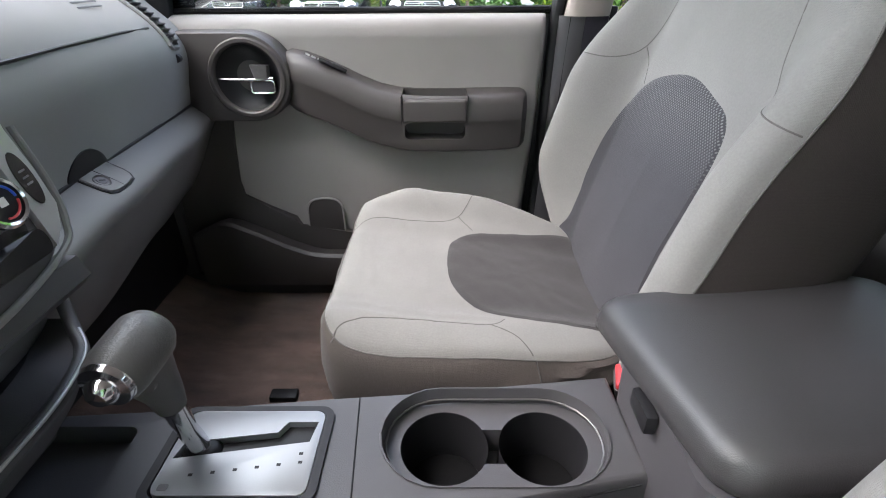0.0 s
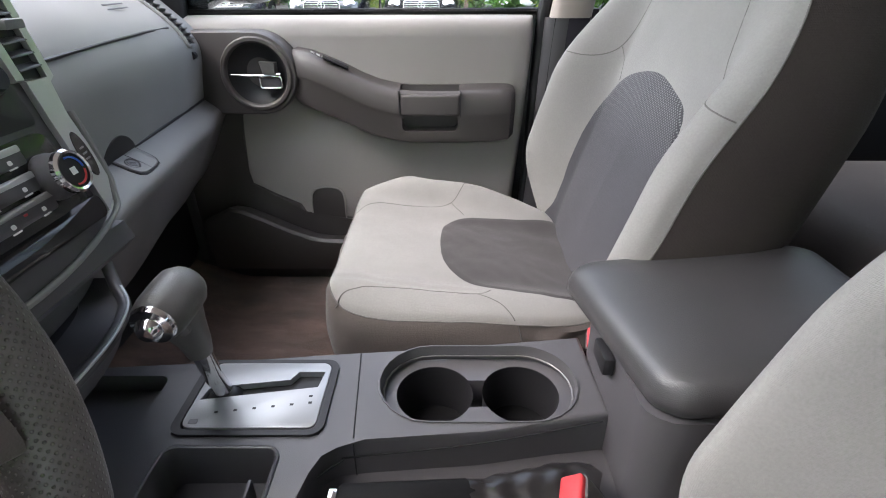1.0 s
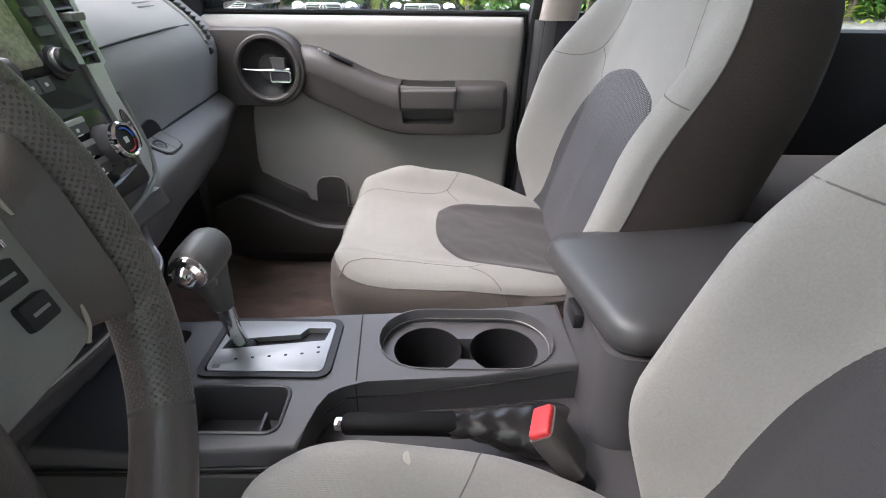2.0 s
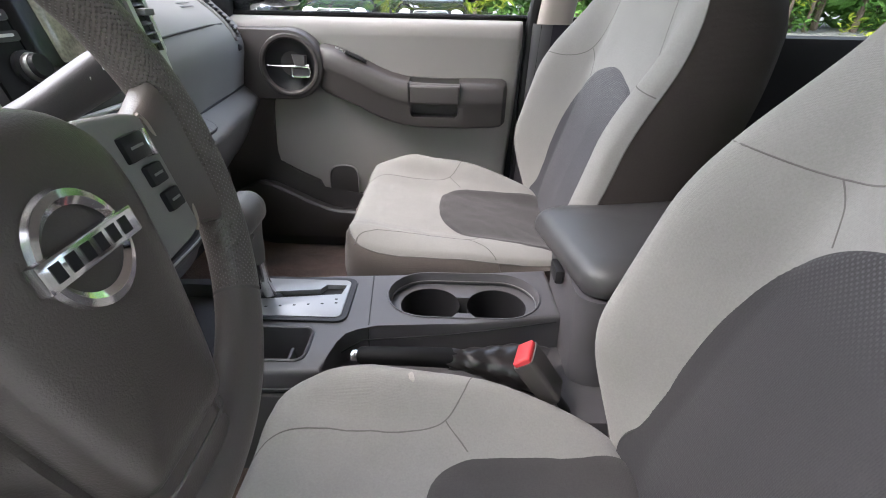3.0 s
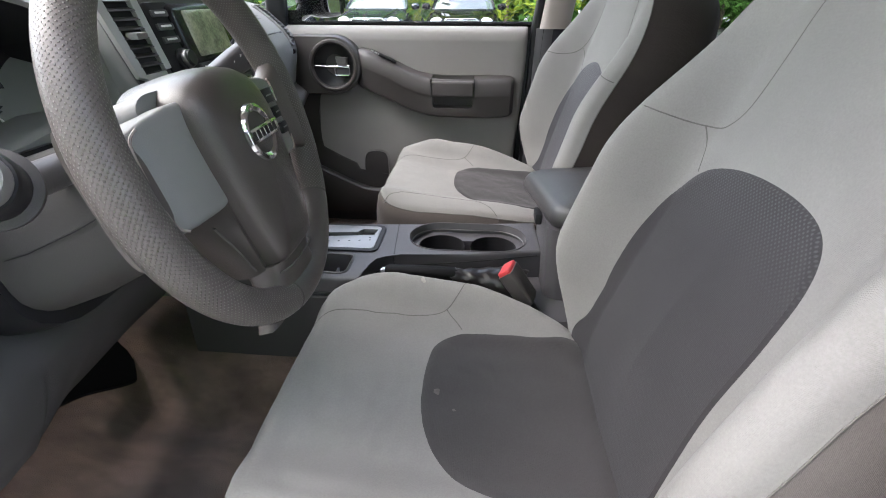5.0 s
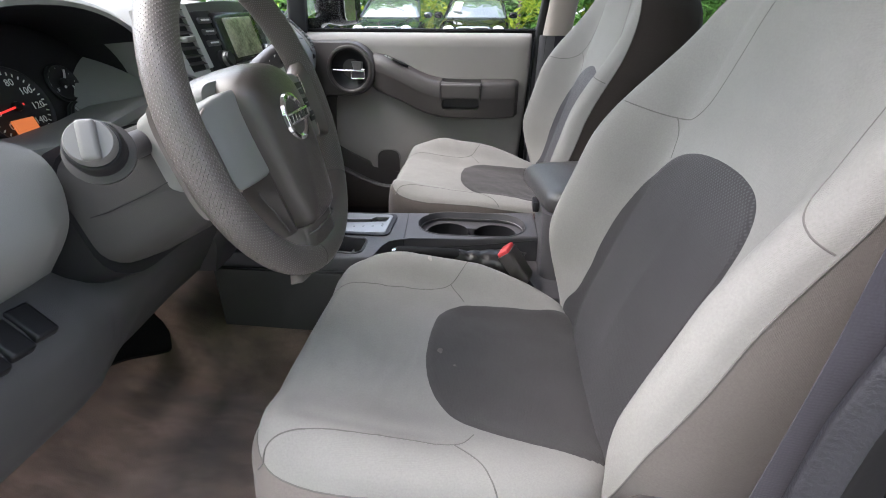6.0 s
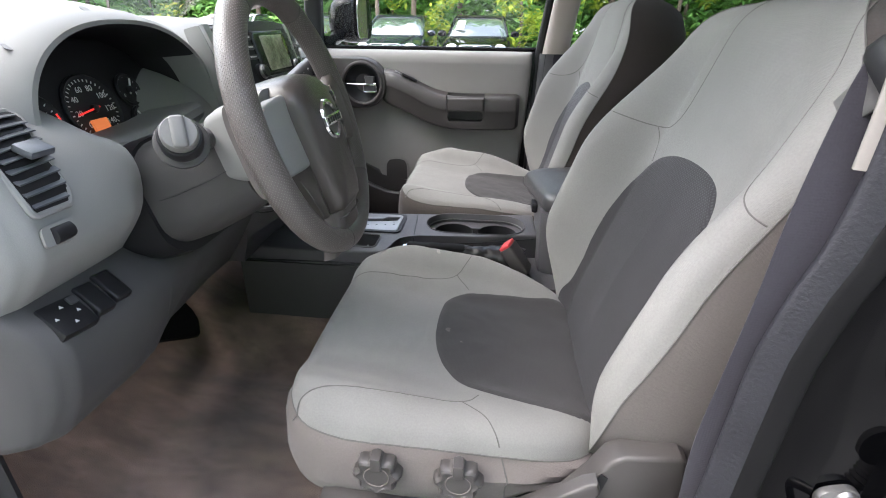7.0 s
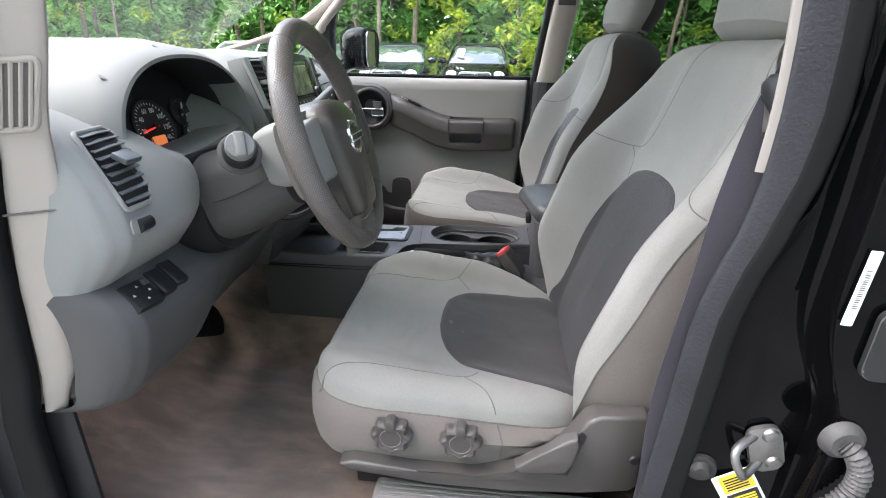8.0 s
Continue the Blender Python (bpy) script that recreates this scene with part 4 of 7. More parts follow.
o, i = bottle_cup()
part("bottle_recess", plate([V(x, 0.772, z) for x, z in o], 0.010, (0, -1, 0), 0.004, 2), ARM_DARK, pdoor, "scooped bottle recess of the door", m=DM)
part("recess_rim", tube(smooth_line([V(x, 0.7625, z) for x, z in o], 4), 0.0022, 8), DOOR_GREY, pdoor, m=DM)
part("window_seal", tube([(-0.66, 0.80, 1.243), (0.21, 0.80, 1.245)], 0.007, 8), RUBBER, pdoor, "black rubber strip under the side window", m=DM)
part("frame_front", loft([[V(x + a * 0.03, 0.79 + b * 0.022, z) for a, b in rounded(2, 2, 0.5, 3)] for x, z in ((-0.565, 1.22), (-0.555, 1.40), (-0.53, 1.50))]), BLACK, pdoor, "black mirror corner of the window frame", m=DM)
part("frame_rear", loft([[V(x + a * 0.012, y + b * 0.02, z) for a, b in rounded(2, 2, 0.5, 3)] for x, y, z in ((0.212, 0.795, 0.66), (0.216, 0.795, 1.0), (0.222, 0.795, 1.235), (0.25, 0.785, 1.45), (0.29, 0.74, 1.76))]), BLACK, pdoor, "black rear window frame", m=DM)
part("frame_top", tube([(-0.53, 0.79, 1.50), (-0.28, 0.735, 1.75), (0.29, 0.735, 1.77)], 0.02, 8), BLACK, pdoor, "black upper window frame", m=DM)
seal = tube(smooth_line([(0.232, 0.775, 0.66), (0.236, 0.775, 1.0), (0.245, 0.77, 1.25), (0.27, 0.76, 1.45), (0.31, 0.72, 1.74)], 6), 0.009, 8)
tagged(part("trim_door_seal", seal, RUBBER), "black rubber seal at the rear of the passenger door opening", "seal", kind="structure")

# door mirror
mir = thing("door_mirror", "black door mirror outside the passenger window", "mirror", (-0.50, 0.86, 1.27))
MM = Matrix.Translation((0.50, -0.86, -1.27))
mb = loft([[V(-0.50 + d + a * 0.01, 1.0 + a * w, 1.335 + b * h) for a, b in rounded(2, 2, 0.6, 5)] for d, w, h in ((-0.05, 0.03, 0.02), (-0.04, 0.075, 0.055), (-0.01, 0.105, 0.078), (0.03, 0.112, 0.084), (0.055, 0.110, 0.082), (0.060, 0.104, 0.076))])
part("housing", mb, PAINT, mir, "glossy black mirror shell", m=MM)
part("glass", plate([V(-0.4385, 1.0 + a, 1.335 + b) for a, b in rounded(0.185, 0.135, 0.035, 5)], 0.003, (1, 0, 0)), CHROME, mir, "mirror glass", False, m=MM)
part("arm", loft([[V(-0.52 + a * 0.03, y, z + b * 0.02) for a, b in rounded(2, 2, 0.6, 3)] for y, z in ((0.80, 1.26), (0.90, 1.275), (0.93, 1.28))]), PAINT, mir, m=MM)

# ---- centre console ----
console = thing("centre_console", "charcoal plastic centre console between the seats", "console", (0, 0, 0.62))
CM = Matrix.Translation((0, 0, -0.62))


def stadium(cx, cy, lx, ly, z, n=12):
    r = ly
    out = []
    for sx, a0 in ((1, -90), (-1, 90)):
        for k in range(n + 1):
            a = radians(a0 + 180 * k / n)
            out.append(V(cx + sx * (lx - r) + r * math.cos(a), cy + r * math.sin(a), z))
    return out


def make_console_body():
    plan = [(-0.46, 0.105), (-0.30, 0.112), (-0.135, 0.128), (-0.05, 0.135), (0.195, 0.166), (0.20, 0.028), (0.05, 0.004), (-0.075, -0.006), (-0.105, -0.010), (-0.122, -0.022), (-0.132, -0.045), (-0.134, -0.105), (-0.30, -0.112), (-0.46, -0.105)]
    body = plate([V(x, y, 0.63) for x, y in plan], 0.25, (0, 0, 1), 0.007, 3)
    cups = plate(stadium(0.052, 0.080, 0.119, 0.0625, 0.860), 0.05)
    c1 = moved(rod(0.0475, 0.1, 40), Matrix.Translation((-0.001, 0.080, 0.79)))
    c2 = moved(rod(0.0475, 0.1, 40), Matrix.Translation((0.105, 0.080, 0.79)))
    mid = block(0.02, 0.084, 0.058, 0.102, 0.825, 0.90)
    tray = plate([V(-0.222 + u, -0.052 + v, 0.825) for u, v in rounded(0.118, 0.066, 0.012, 4)], 0.1)
    front_bin = plate([V(-0.385 + u, 0.040 + v, 0.853) for u, v in rounded(0.115, 0.10, 0.012, 4)], 0.1)
    gate = block(-0.285, -0.125, 0.000, 0.112, 0.872, 0.9)
    return cut(body, cups, c1, c2, mid, tray, front_bin, gate)


body = part("body", make_console_body(), DASH_DARK, console, "charcoal console top with cup holders and tray", m=CM)
part("cup_lip", loft([[p + V((p.x - 0.052) * k, (p.y - 0.08) * k * 1.6, z) for p in stadium(0.052, 0.080, 0.119, 0.0625, 0.88)] for k, z in ((0.022, 0.0005), (0.018, 0.0022), (0.006, 0.0022), (-0.004, -0.001), (-0.004, -0.012), (-0.012, -0.0135), (-0.012, -0.018))], True, False), DASH_DARK, body, "raised rim round the cup holders", m=CM)
part("cup_seam", tube([p + V(-(p.x - 0.052) * 0.03, -(p.y - 0.08) * 0.05, -0.004) for p in stadium(0.052, 0.080, 0.119, 0.0625, 0.872)], 0.0010, 6, True), STEEL, body, m=CM)
for cx in (-0.001, 0.105):
    # black sleeve puts the shade inside the cup into its colour
    part("cup_shade_wall", loft([[V(cx + r * math.cos(2 * math.pi * k / 40), 0.08 + r * math.sin(2 * math.pi * k / 40), z) for k in range(40)] for r, z in ((0.0445, 0.791), (0.0472, 0.859))], True, False), BLACK, body, "cup holder wall, blackened for the shade inside", m=CM)
    part("cup_mat", moved(turned(((0.001, 0), (0.043, 0), (0.0435, 0.003), (0.034, 0.004), (0.001, 0.004)), 28), Matrix.Translation((cx, 0.08, 0.7902))), RUBBER, body, "black rubber cup mat", m=CM)
part("tray_rim", tube([V(-0.222 + u, -0.052 + v, 0.881) for u, v in rounded(0.122, 0.070, 0.014, 5)], 0.0022, 6, True), DASH_DARK, body, m=CM)
part("tray_divider", block(-0.188, -0.184, -0.084, -0.045, 0.826, 0.868, 0.0015), DASH_DARK, body, m=CM)
part("bin_mat", plate([V(-0.385 + u, 0.040 + v, 0.8532) for u, v in rounded(0.112, 0.097, 0.012, 4)], 0.003), DASH_DARK, body, m=CM)
part("joint", tube([(-0.098, 0.130, 0.8802), (-0.087, -0.004, 0.8802), (-0.087, -0.0085, 0.872), (-0.087, -0.0085, 0.80)], 0.0009, 6), BLACK, body, m=CM)
part("joint", tube(smooth_line([(-0.126, -0.028, 0.846), (-0.10, -0.0125, 0.854), (-0.087, -0.0095, 0.856), (0.05, 0.0015, 0.864), (0.19, 0.025, 0.872)], 5), 0.0012, 6), BLACK, body, m=CM)
# shift gate
part("gate_frame", ring_plate([V(-0.205 + u, 0.056 + v, 0.874) for u, v in rounded(0.168, 0.118, 0.016, 6)], [V(-0.205 + u, 0.056 + v, 0.874) for u, v in rounded(0.150, 0.104, 0.010, 6)], 0.0095), BLACK, console, "black surround of the shift gate", m=CM)
gp = plate([V(-0.204 + u, 0.0565 + v, 0.874) for u, v in rounded(0.147, 0.101, 0.009, 6)], 0.0105, (0, 0, 1), 0.0015)
slot = plate([V(x, y, 0.86) for x, y in ((-0.272, 0.046), (-0.140, 0.066), (-0.136, 0.092), (-0.168, 0.092), (-0.176, 0.078), (-0.268, 0.066))], 0.05)
part("gate_plate", cut(gp, slot), GATE, console, "brushed silver shift gate plate", m=CM)
part("gate_well", block(-0.278, -0.132, 0.03, 0.1, 0.868, 0.876), BLACK, console, m=CM)
for k in range(6):
    x = -0.246 + 0.0205 * k
    part("gate_mark", block(x - 0.002, x + 0.002, 0.026 + 0.0028 * k, 0.029 + 0.0028 * k, 0.8842, 0.8848), BLACK, console, m=CM, smooth=False)
part("gate_mark", block(-0.147, -0.143, 0.050, 0.053, 0.8842, 0.8848), BLACK, console, m=CM, smooth=False)
part("gate_lock", plate([V(-0.266 + u, 0.014 + v, 0.884) for u, v in rounded(0.010, 0.007, 0.002, 3)], 0.0008), DASH_DARK, console, m=CM)
# taupe side facing the footwell
part("side_panel", block(-0.46, -0.138, -0.1165, -0.108, 0.628, 0.846, 0.004, 2), SHROUD, console, "taupe grey lower side panel of the console", m=CM)
part("side_panel_joint", tube([(-0.46, -0.1145, 0.849), (-0.138, -0.1085, 0.853)], 0.0018, 6), BLACK, console, m=CM)
# brake well
part("brake_well", block(-0.14, 0.26, -0.125, 0.03, 0.625, 0.825, 0.012), DASH_DARK, console, "lower charcoal well beside the console", m=CM)


def make_lid():
    corners = (V(0.160, 0.168, 0), V(0.46, 0.172, 0), V(0.46, -0.068, 0), V(0.200, -0.062, 0))

    def ring(k, z):
        out = []
        for a, b in rounded(2 * k, 2 * k, 0.24 * k, 7):
            p = corners[3].lerp(corners[2], (a + 1) / 2).lerp(corners[0].lerp(corners[1], (a + 1) / 2), (b + 1) / 2)
            out.append(V(p.x, p.y, z + 0.028 * (p.x - 0.17) / 0.3))
        return out
    return loft([ring(0.90, 0.962), ring(0.97, 0.964), ring(1.0, 0.971), ring(1.003, 0.980), ring(0.985, 0.991), ring(0.95, 0.998), ring(0.88, 1.003), ring(0.7, 1.007), ring(0.4, 1.010), ring(0.1, 1.011)])


part("armrest_lid", make_lid(), LID_DARK, console, "dark padded armrest lid", m=CM)
part("armrest_box", loft([[V(0.335 + a * w, 0.045 + b * d, z) for a, b in rounded(2, 2, 0.25, 4)] for w, d, z in ((0.135, 0.10, 0.63), (0.138, 0.105, 0.85), (0.142, 0.106, 0.964))]), DASH_DARK, console, "charcoal storage box under the armrest", m=CM)
part("lid_latch", block(0.180, 0.193, 0.03, 0.07, 0.935, 0.957, 0.004, 2), BLACK, console, m=CM)

# shift lever
lever = thing("shift_lever", "dark leather shift lever with a chrome button", "gear lever", (-0.264, 0.064, 0.885))
LM = Matrix.Translation((0.264, -0.064, -0.885))
part("shaft", tube([(-0.250, 0.062, 0.876), (-0.257, 0.060, 0.91), (-0.262, 0.058, 0.955)], [0.011, 0.010, 0.012], 18), CHROME, lever, "chrome lever shaft", m=LM)
part("boot", turned(((0.02, 0), (0.018, 0.004), (0.012, 0.008)), 20), BLACK, lever, m=LM @ Matrix.Translation((-0.250, 0.062, 0.876)))
part("neck", loft([[V(cx + a * w, cy + b * d, z) for a, b in rounded(2, 2, 0.95, 6)] for cx, cy, w, d, z in ((-0.262, 0.058, 0.013, 0.014, 0.945), (-0.263, 0.056, 0.016, 0.018, 0.965), (-0.263, 0.048, 0.019, 0.024, 0.99), (-0.262, 0.042, 0.022, 0.028, 1.012), (-0.262, 0.038, 0.023, 0.028, 1.028))]), SHIFT, lever, "leather neck", m=LM)
part("grip", moved(turned(((0.001, -0.002), (0.018, -0.001), (0.0235, 0.004), (0.0255, 0.015), (0.026, 0.04), (0.0255, 0.053), (0.021, 0.062), (0.012, 0.066), (0.001, 0.067)), 32), pose(-0.260, -0.001, 1.030, -84, 0, -4)), SHIFT, lever, "perforated leather grip", m=LM)
part("release_button", moved(turned(((0.001, -0.016), (0.008, -0.015), (0.0125, -0.010), (0.013, -0.006), (0.020, -0.004), (0.0215, 0.0), (0.021, 0.004)), 28), pose(-0.260, -0.001, 1.030, -84, 0, -4)), CHROME, lever, "chrome release button", m=LM)
part("side_button", moved(turned(((0.001, 0.006), (0.006, 0.005), (0.008, 0.0)), 18), pose(-0.252, 0.026, 1.003, 90, 0, 20)), SHIFT, lever, m=LM)

# parking brake
brake = thing("parking_brake", "black parking brake lever with a leather boot", "brake lever", (0.0, -0.07, 0.825))
BM = Matrix.Translation((0.0, 0.07, -0.825))
BOOT_LEATHER = material("boot_leather_black", (0.013, 0.012, 0.012), 0.30, 0, 0.2, 40, 90, 0.3, spec=0.4, depth=0.001)
part("handle", loft([[V(x, y + a * r, z + b * r * 0.9) for a, b in rounded(2, 2, 0.8, 5)] for x, y, z, r in ((-0.090, -0.075, 0.883, 0.009), (-0.086, -0.075, 0.883, 0.0115), (-0.02, -0.071, 0.880, 0.0125), (0.03, -0.067, 0.876, 0.0135), (0.04, -0.066, 0.874, 0.012))]), RUBBER, brake, "black ribbed handle", m=BM)
part("button", moved(block(-0.006, 0.002, -0.006, 0.006, -0.005, 0.005, 0.0015), pose(-0.093, -0.075, 0.883)), CHROME, brake, "chrome release button", m=BM)
rings = []
for k in range(37):
    s = k / 36
    x, z = 0.03 + 0.135 * s, 0.874 - 0.025 * s
    r = 0.015 + 0.020 * smoothstep(0, 0.9, s) + 0.0012 * math.sin(s * 30) * (1 - 0.4 * s)
    rings.append([V(x + 0.004 * math.sin(6 * a), -0.066 + 0.012 * s + (r + 0.0030 * noise.noise(V(math.cos(a) * 1.2, s * 5, math.sin(a) * 1.2))) * math.cos(a), z + (r * 0.85 + 0.0030 * noise.noise(V(math.cos(a) * 1.2, s * 6, math.sin(a) * 1.2 + 4))) * math.sin(a)) for a in [2 * math.pi * j / 24 for j in range(24)]])
part("boot", loft(rings), BOOT_LEATHER, brake, "wrinkled black leather boot", m=BM)


def make_buckle(name, label, base, top, twist):
    b = thing(name, label, "seat belt buckle", base)
    d = (Vector(top) - Vector(base))
    m = d.to_track_quat("Z", "X").to_matrix().to_4x4() @ pose(0, 0, 0, 0, 0, twist)
    L = d.length
    part("stalk", tube([(0, 0, 0), (0, 0, L - 0.05)], 0.010, 8, flat=0.4, up=(0, 1, 0)), BLACK, b, m=m)
    part("body", moved(loft([[V(a * w, c * t, z) for a, c in rounded(2, 2, 0.4, 4)] for w, t, z in ((0.017, 0.009, L - 0.074), (0.0215, 0.0135, L - 0.068), (0.0235, 0.0150, L - 0.02), (0.0230, 0.0145, L - 0.004))]), m), ARM_DARK, b, "dark taupe buckle housing")
    part("release", moved(block(-0.0205, 0.0205, -0.0118, 0.0118, L - 0.012, L + 0.003, 0.004, 3), m), RED, b, "red release button")
    return b


make_buckle("belt_buckle", "black seat belt buckle with a red button beside the console", (0.205, -0.112, 0.80), (0.124, -0.088, 0.905), 90)
make_buckle("belt_buckle", "black seat belt buckle with a red button at the passenger seat", (0.250, 0.166, 0.77), (0.222, 0.174, 0.872), 90)

# ---- dashboard details ----
def stack(y, z, off=0.0):
    """A point on the centre stack's face, off metres proud of it."""
    return V(-0.305 - 0.286 * (z - 1.11) - 0.7 * (y + 0.056) ** 2 + off * 0.96, y, z + off * 0.27)


def stack_plate(outline, off, thick, sub=1):
    """A panel that follows the stack's face: an outline of (y, z) with its middle line filled."""
    n = len(outline)
    cy, cz = sum(p[0] for p in outline) / n, sum(p[1] for p in outline) / n
    rings = []
    for k, o in ((1.0, off), (1.0, off + thick * 0.7), (0.985, off + thick)):
        rings.append([stack(cy + (y - cy) * k, cz + (z - cz) * k, o) for y, z in outline])
    for k in (0.8, 0.6, 0.4, 0.2):
        rings.append([stack(cy + (y - cy) * k, cz + (z - cz) * k, off + thick) for y, z in outline])
    return loft(rings)


SC = -0.056
stack_unit = thing("centre_stack", "black and silver centre stack with radio and heater controls", "centre stack", (-0.36, SC, 1.1))
SM = Matrix.Translation((0.36, -SC, -1.1))
back_o = smooth_line([(SC + h, z, 0) for h, z in ((-0.150, 1.322), (0, 1.330), (0.150, 1.322), (0.174, 1.315), (0.170, 1.24), (0.160, 1.18), (0.158, 1.14), (0.140, 1.118), (0.10, 1.104), (0, 1.098), (-0.10, 1.104), (-0.140, 1.118), (-0.158, 1.14), (-0.160, 1.18), (-0.170, 1.24), (-0.174, 1.315))], 3, True)
part("bezel_side", stack_plate([(SC + (p.x - SC) * 1.012, 1.21 + (p.y - 1.21) * 1.012) for p in back_o], -0.032, 0.029), DASH_TOP, stack_unit, "grey surround of the stack", m=SM)
part("bezel", stack_plate([(p.x, p.y) for p in back_o], -0.03, 0.030), DASH_DARK, stack_unit, "charcoal stack bezel", m=SM)
for s in (-1, 1):
    low = [(0.121, 1.114), (0.138, 1.122), (0.152, 1.138), (0.154, 1.17), (0.152, 1.20), (0.160, 1.232), (0.124, 1.234), (0.122, 1.20), (0.122, 1.16)]
    part("silver_strip", stack_plate([(SC + s * h, z) for h, z in low], 0.0, 0.006), SILVER, stack_unit, "satin silver trim strip", m=SM)
    part("silver_strip", stack_plate([(SC + s * h, z) for h, z in ((0.113, 1.235), (0.124, 1.234), (0.128, 1.322), (0.116, 1.322))], 0.0, 0.006), SILVER, stack_unit, "satin silver trim strip", m=SM)
    part("silver_strip", stack_plate([(SC + s * h, z) for h, z in ((0.157, 1.226), (0.169, 1.230), (0.180, 1.322), (0.167, 1.323))], 0.0, 0.006), SILVER, stack_unit, "satin silver trim strip", m=SM)
    vent = part("air_vent", stack_plate([(SC + s * h, z) for h, z in ((0.124, 1.236), (0.160, 1.233), (0.169, 1.322), (0.128, 1.322))], 0.0, 0.0005), BLACK, stack_unit, "black centre air vent", m=SM)
    for k in range(8):
        z = 1.242 + 0.0105 * k
        h0, h1 = 0.1245 + 0.0004 * k, 0.1605 + 0.0009 * k
        sl = loft([[stack(SC + s * h, z + dz, o) for o, dz in ((0.0005, 0.0045), (0.0065, 0.0), (0.0068, -0.0012), (0.0012, 0.0025))] for h in (h0, (h0 + h1) / 2, h1)])
        part("slat", sl, DASH_DARK, vent, m=SM)
    part("vent_tab", moved(block(-0.008, 0.008, -0.011, 0.011, -0.004, 0.004, 0.002), Matrix.Translation(stack(SC + s * 0.145, 1.276, 0.008))), DASH_TOP, vent, "grey vent tab", m=SM)
# radio
rad = part("radio", stack_plate([(SC + 0.0 + u, 1.258 + v) for u, v in rounded(0.218, 0.112, 0.006, 3)], 0.0, 0.004), BLACK, stack_unit, "black radio with a colour screen", m=SM)
# Pale mottling stands for daylight reflected in the screen.
SCREEN = material("screen_painted_reflection", (0.28, 0.275, 0.21), 0.10, 0, 0.6, 40, 300, 0.0, spec=0.9)
GLOSS = material("gloss_black", (0.012, 0.012, 0.013), 0.18, 0, 0.1, 8, 300, 0.0)
part("screen_frame", stack_plate([(SC + 0.002 + u, 1.272 + v) for u, v in rounded(0.150, 0.076, 0.006, 3)], 0.004, 0.002), GLOSS, rad, m=SM)
part("screen", stack_plate([(SC + 0.008 + u, 1.272 + v) for u, v in rounded(0.104, 0.060, 0.003, 3)], 0.0062, 0.001), SCREEN, rad, "glossy radio screen, sky reflection painted into its colour", m=SM)
for k in range(3):
    part("radio_key", stack_plate([(SC - 0.088 + u, 1.300 - 0.016 * k + v) for u, v in rounded(0.030, 0.008, 0.002, 2)], 0.004, 0.003), DASH_DARK, rad, m=SM)
    part("key_mark", stack_plate([(SC - 0.088 + u, 1.3005 - 0.016 * k + v) for u, v in rounded(0.020, 0.0025, 0.001, 2)], 0.007, 0.0004), WHITE, rad, m=SM)
    part("radio_key", stack_plate([(SC + 0.090 + u, 1.300 - 0.016 * k + v) for u, v in rounded(0.026, 0.008, 0.002, 2)], 0.004, 0.003), DASH_DARK, rad, m=SM)
for k in range(6):
    part("preset_key", stack_plate([(SC - 0.046 + 0.0185 * k + u, 1.228 + v) for u, v in rounded(0.0165, 0.012, 0.002, 2)], 0.004, 0.004), DASH_DARK, rad, m=SM)
    part("key_mark", stack_plate([(SC - 0.046 + 0.0185 * k + u, 1.228 + v) for u, v in rounded(0.004, 0.003, 0.001, 2)], 0.008, 0.0004), WHITE, rad, m=SM)
for h, r in ((-0.080, 0.0115), (0.080, 0.0115)):
    kn = part("knob", moved(turned(((0.001, 0.0), (r + 0.004, 0.0), (r + 0.004, 0.004), (r, 0.006), (r * 0.95, 0.012), (r * 0.85, 0.015), (0.001, 0.0145)), 32), Matrix.Translation(stack(SC + h, 1.242, 0.003)) @ pose(0, 0, 0, 0, 74, 0)), BLACK, rad, "black rotary knob with a metal ring", m=SM)
    part("ring", moved(turned(((r * 1.04, 0.005), (r * 1.10, 0.007), (r * 1.04, 0.010), (r * 0.98, 0.011)), 32), Matrix.Translation(stack(SC + h, 1.242, 0.003)) @ pose(0, 0, 0, 0, 74, 0)), STEEL, kn, m=SM)
# heater controls
clim = part("heater_panel", stack_plate([(SC + u, 1.162 + v) for u, v in rounded(0.222, 0.072, 0.016, 5)], 0.0, 0.004), GLOSS, stack_unit, "gloss black heater control panel", m=SM)
for row, (z, h0, h1) in enumerate(((1.188, -0.075, 0.066), (1.168, -0.075, 0.062), (1.150, -0.070, 0.066))):
    part("key_bar", stack_plate([((SC + (h0 + h1) / 2) + u, z + v) for u, v in rounded(h1 - h0, 0.013, 0.003, 3)], 0.004, 0.004), DASH_DARK, clim, m=SM)
    part("light_line", stack_plate([((SC + (h0 + h1) / 2) + u, z + 0.0055 + v) for u, v in rounded(h1 - h0, 0.005, 0.001, 2)], 0.006, 0.0028), SILVER if row < 2 else DASH_TOP, clim, "pale upper lip of the keys", m=SM)
    for k in range(4):
        y = SC + h0 + (h1 - h0) * (k + 0.5) / 4
        part("key_mark", stack_plate([(y + u, z - 0.0015 + v) for u, v in rounded(0.0042, 0.0034, 0.001, 2)], 0.008, 0.0004), WHITE, clim, m=SM)
        part("key_mark", stack_plate([(y + u, z - 0.006 + v) for u, v in rounded(0.009, 0.0012, 0.0004, 2)], 0.008, 0.0004), WHITE, clim, m=SM)
part("lamp", stack_plate([(SC + 0.030 + u, 1.1515 + v) for u, v in rounded(0.004, 0.0018, 0.0006, 2)], 0.0084, 0.0005), RED, clim, m=SM)
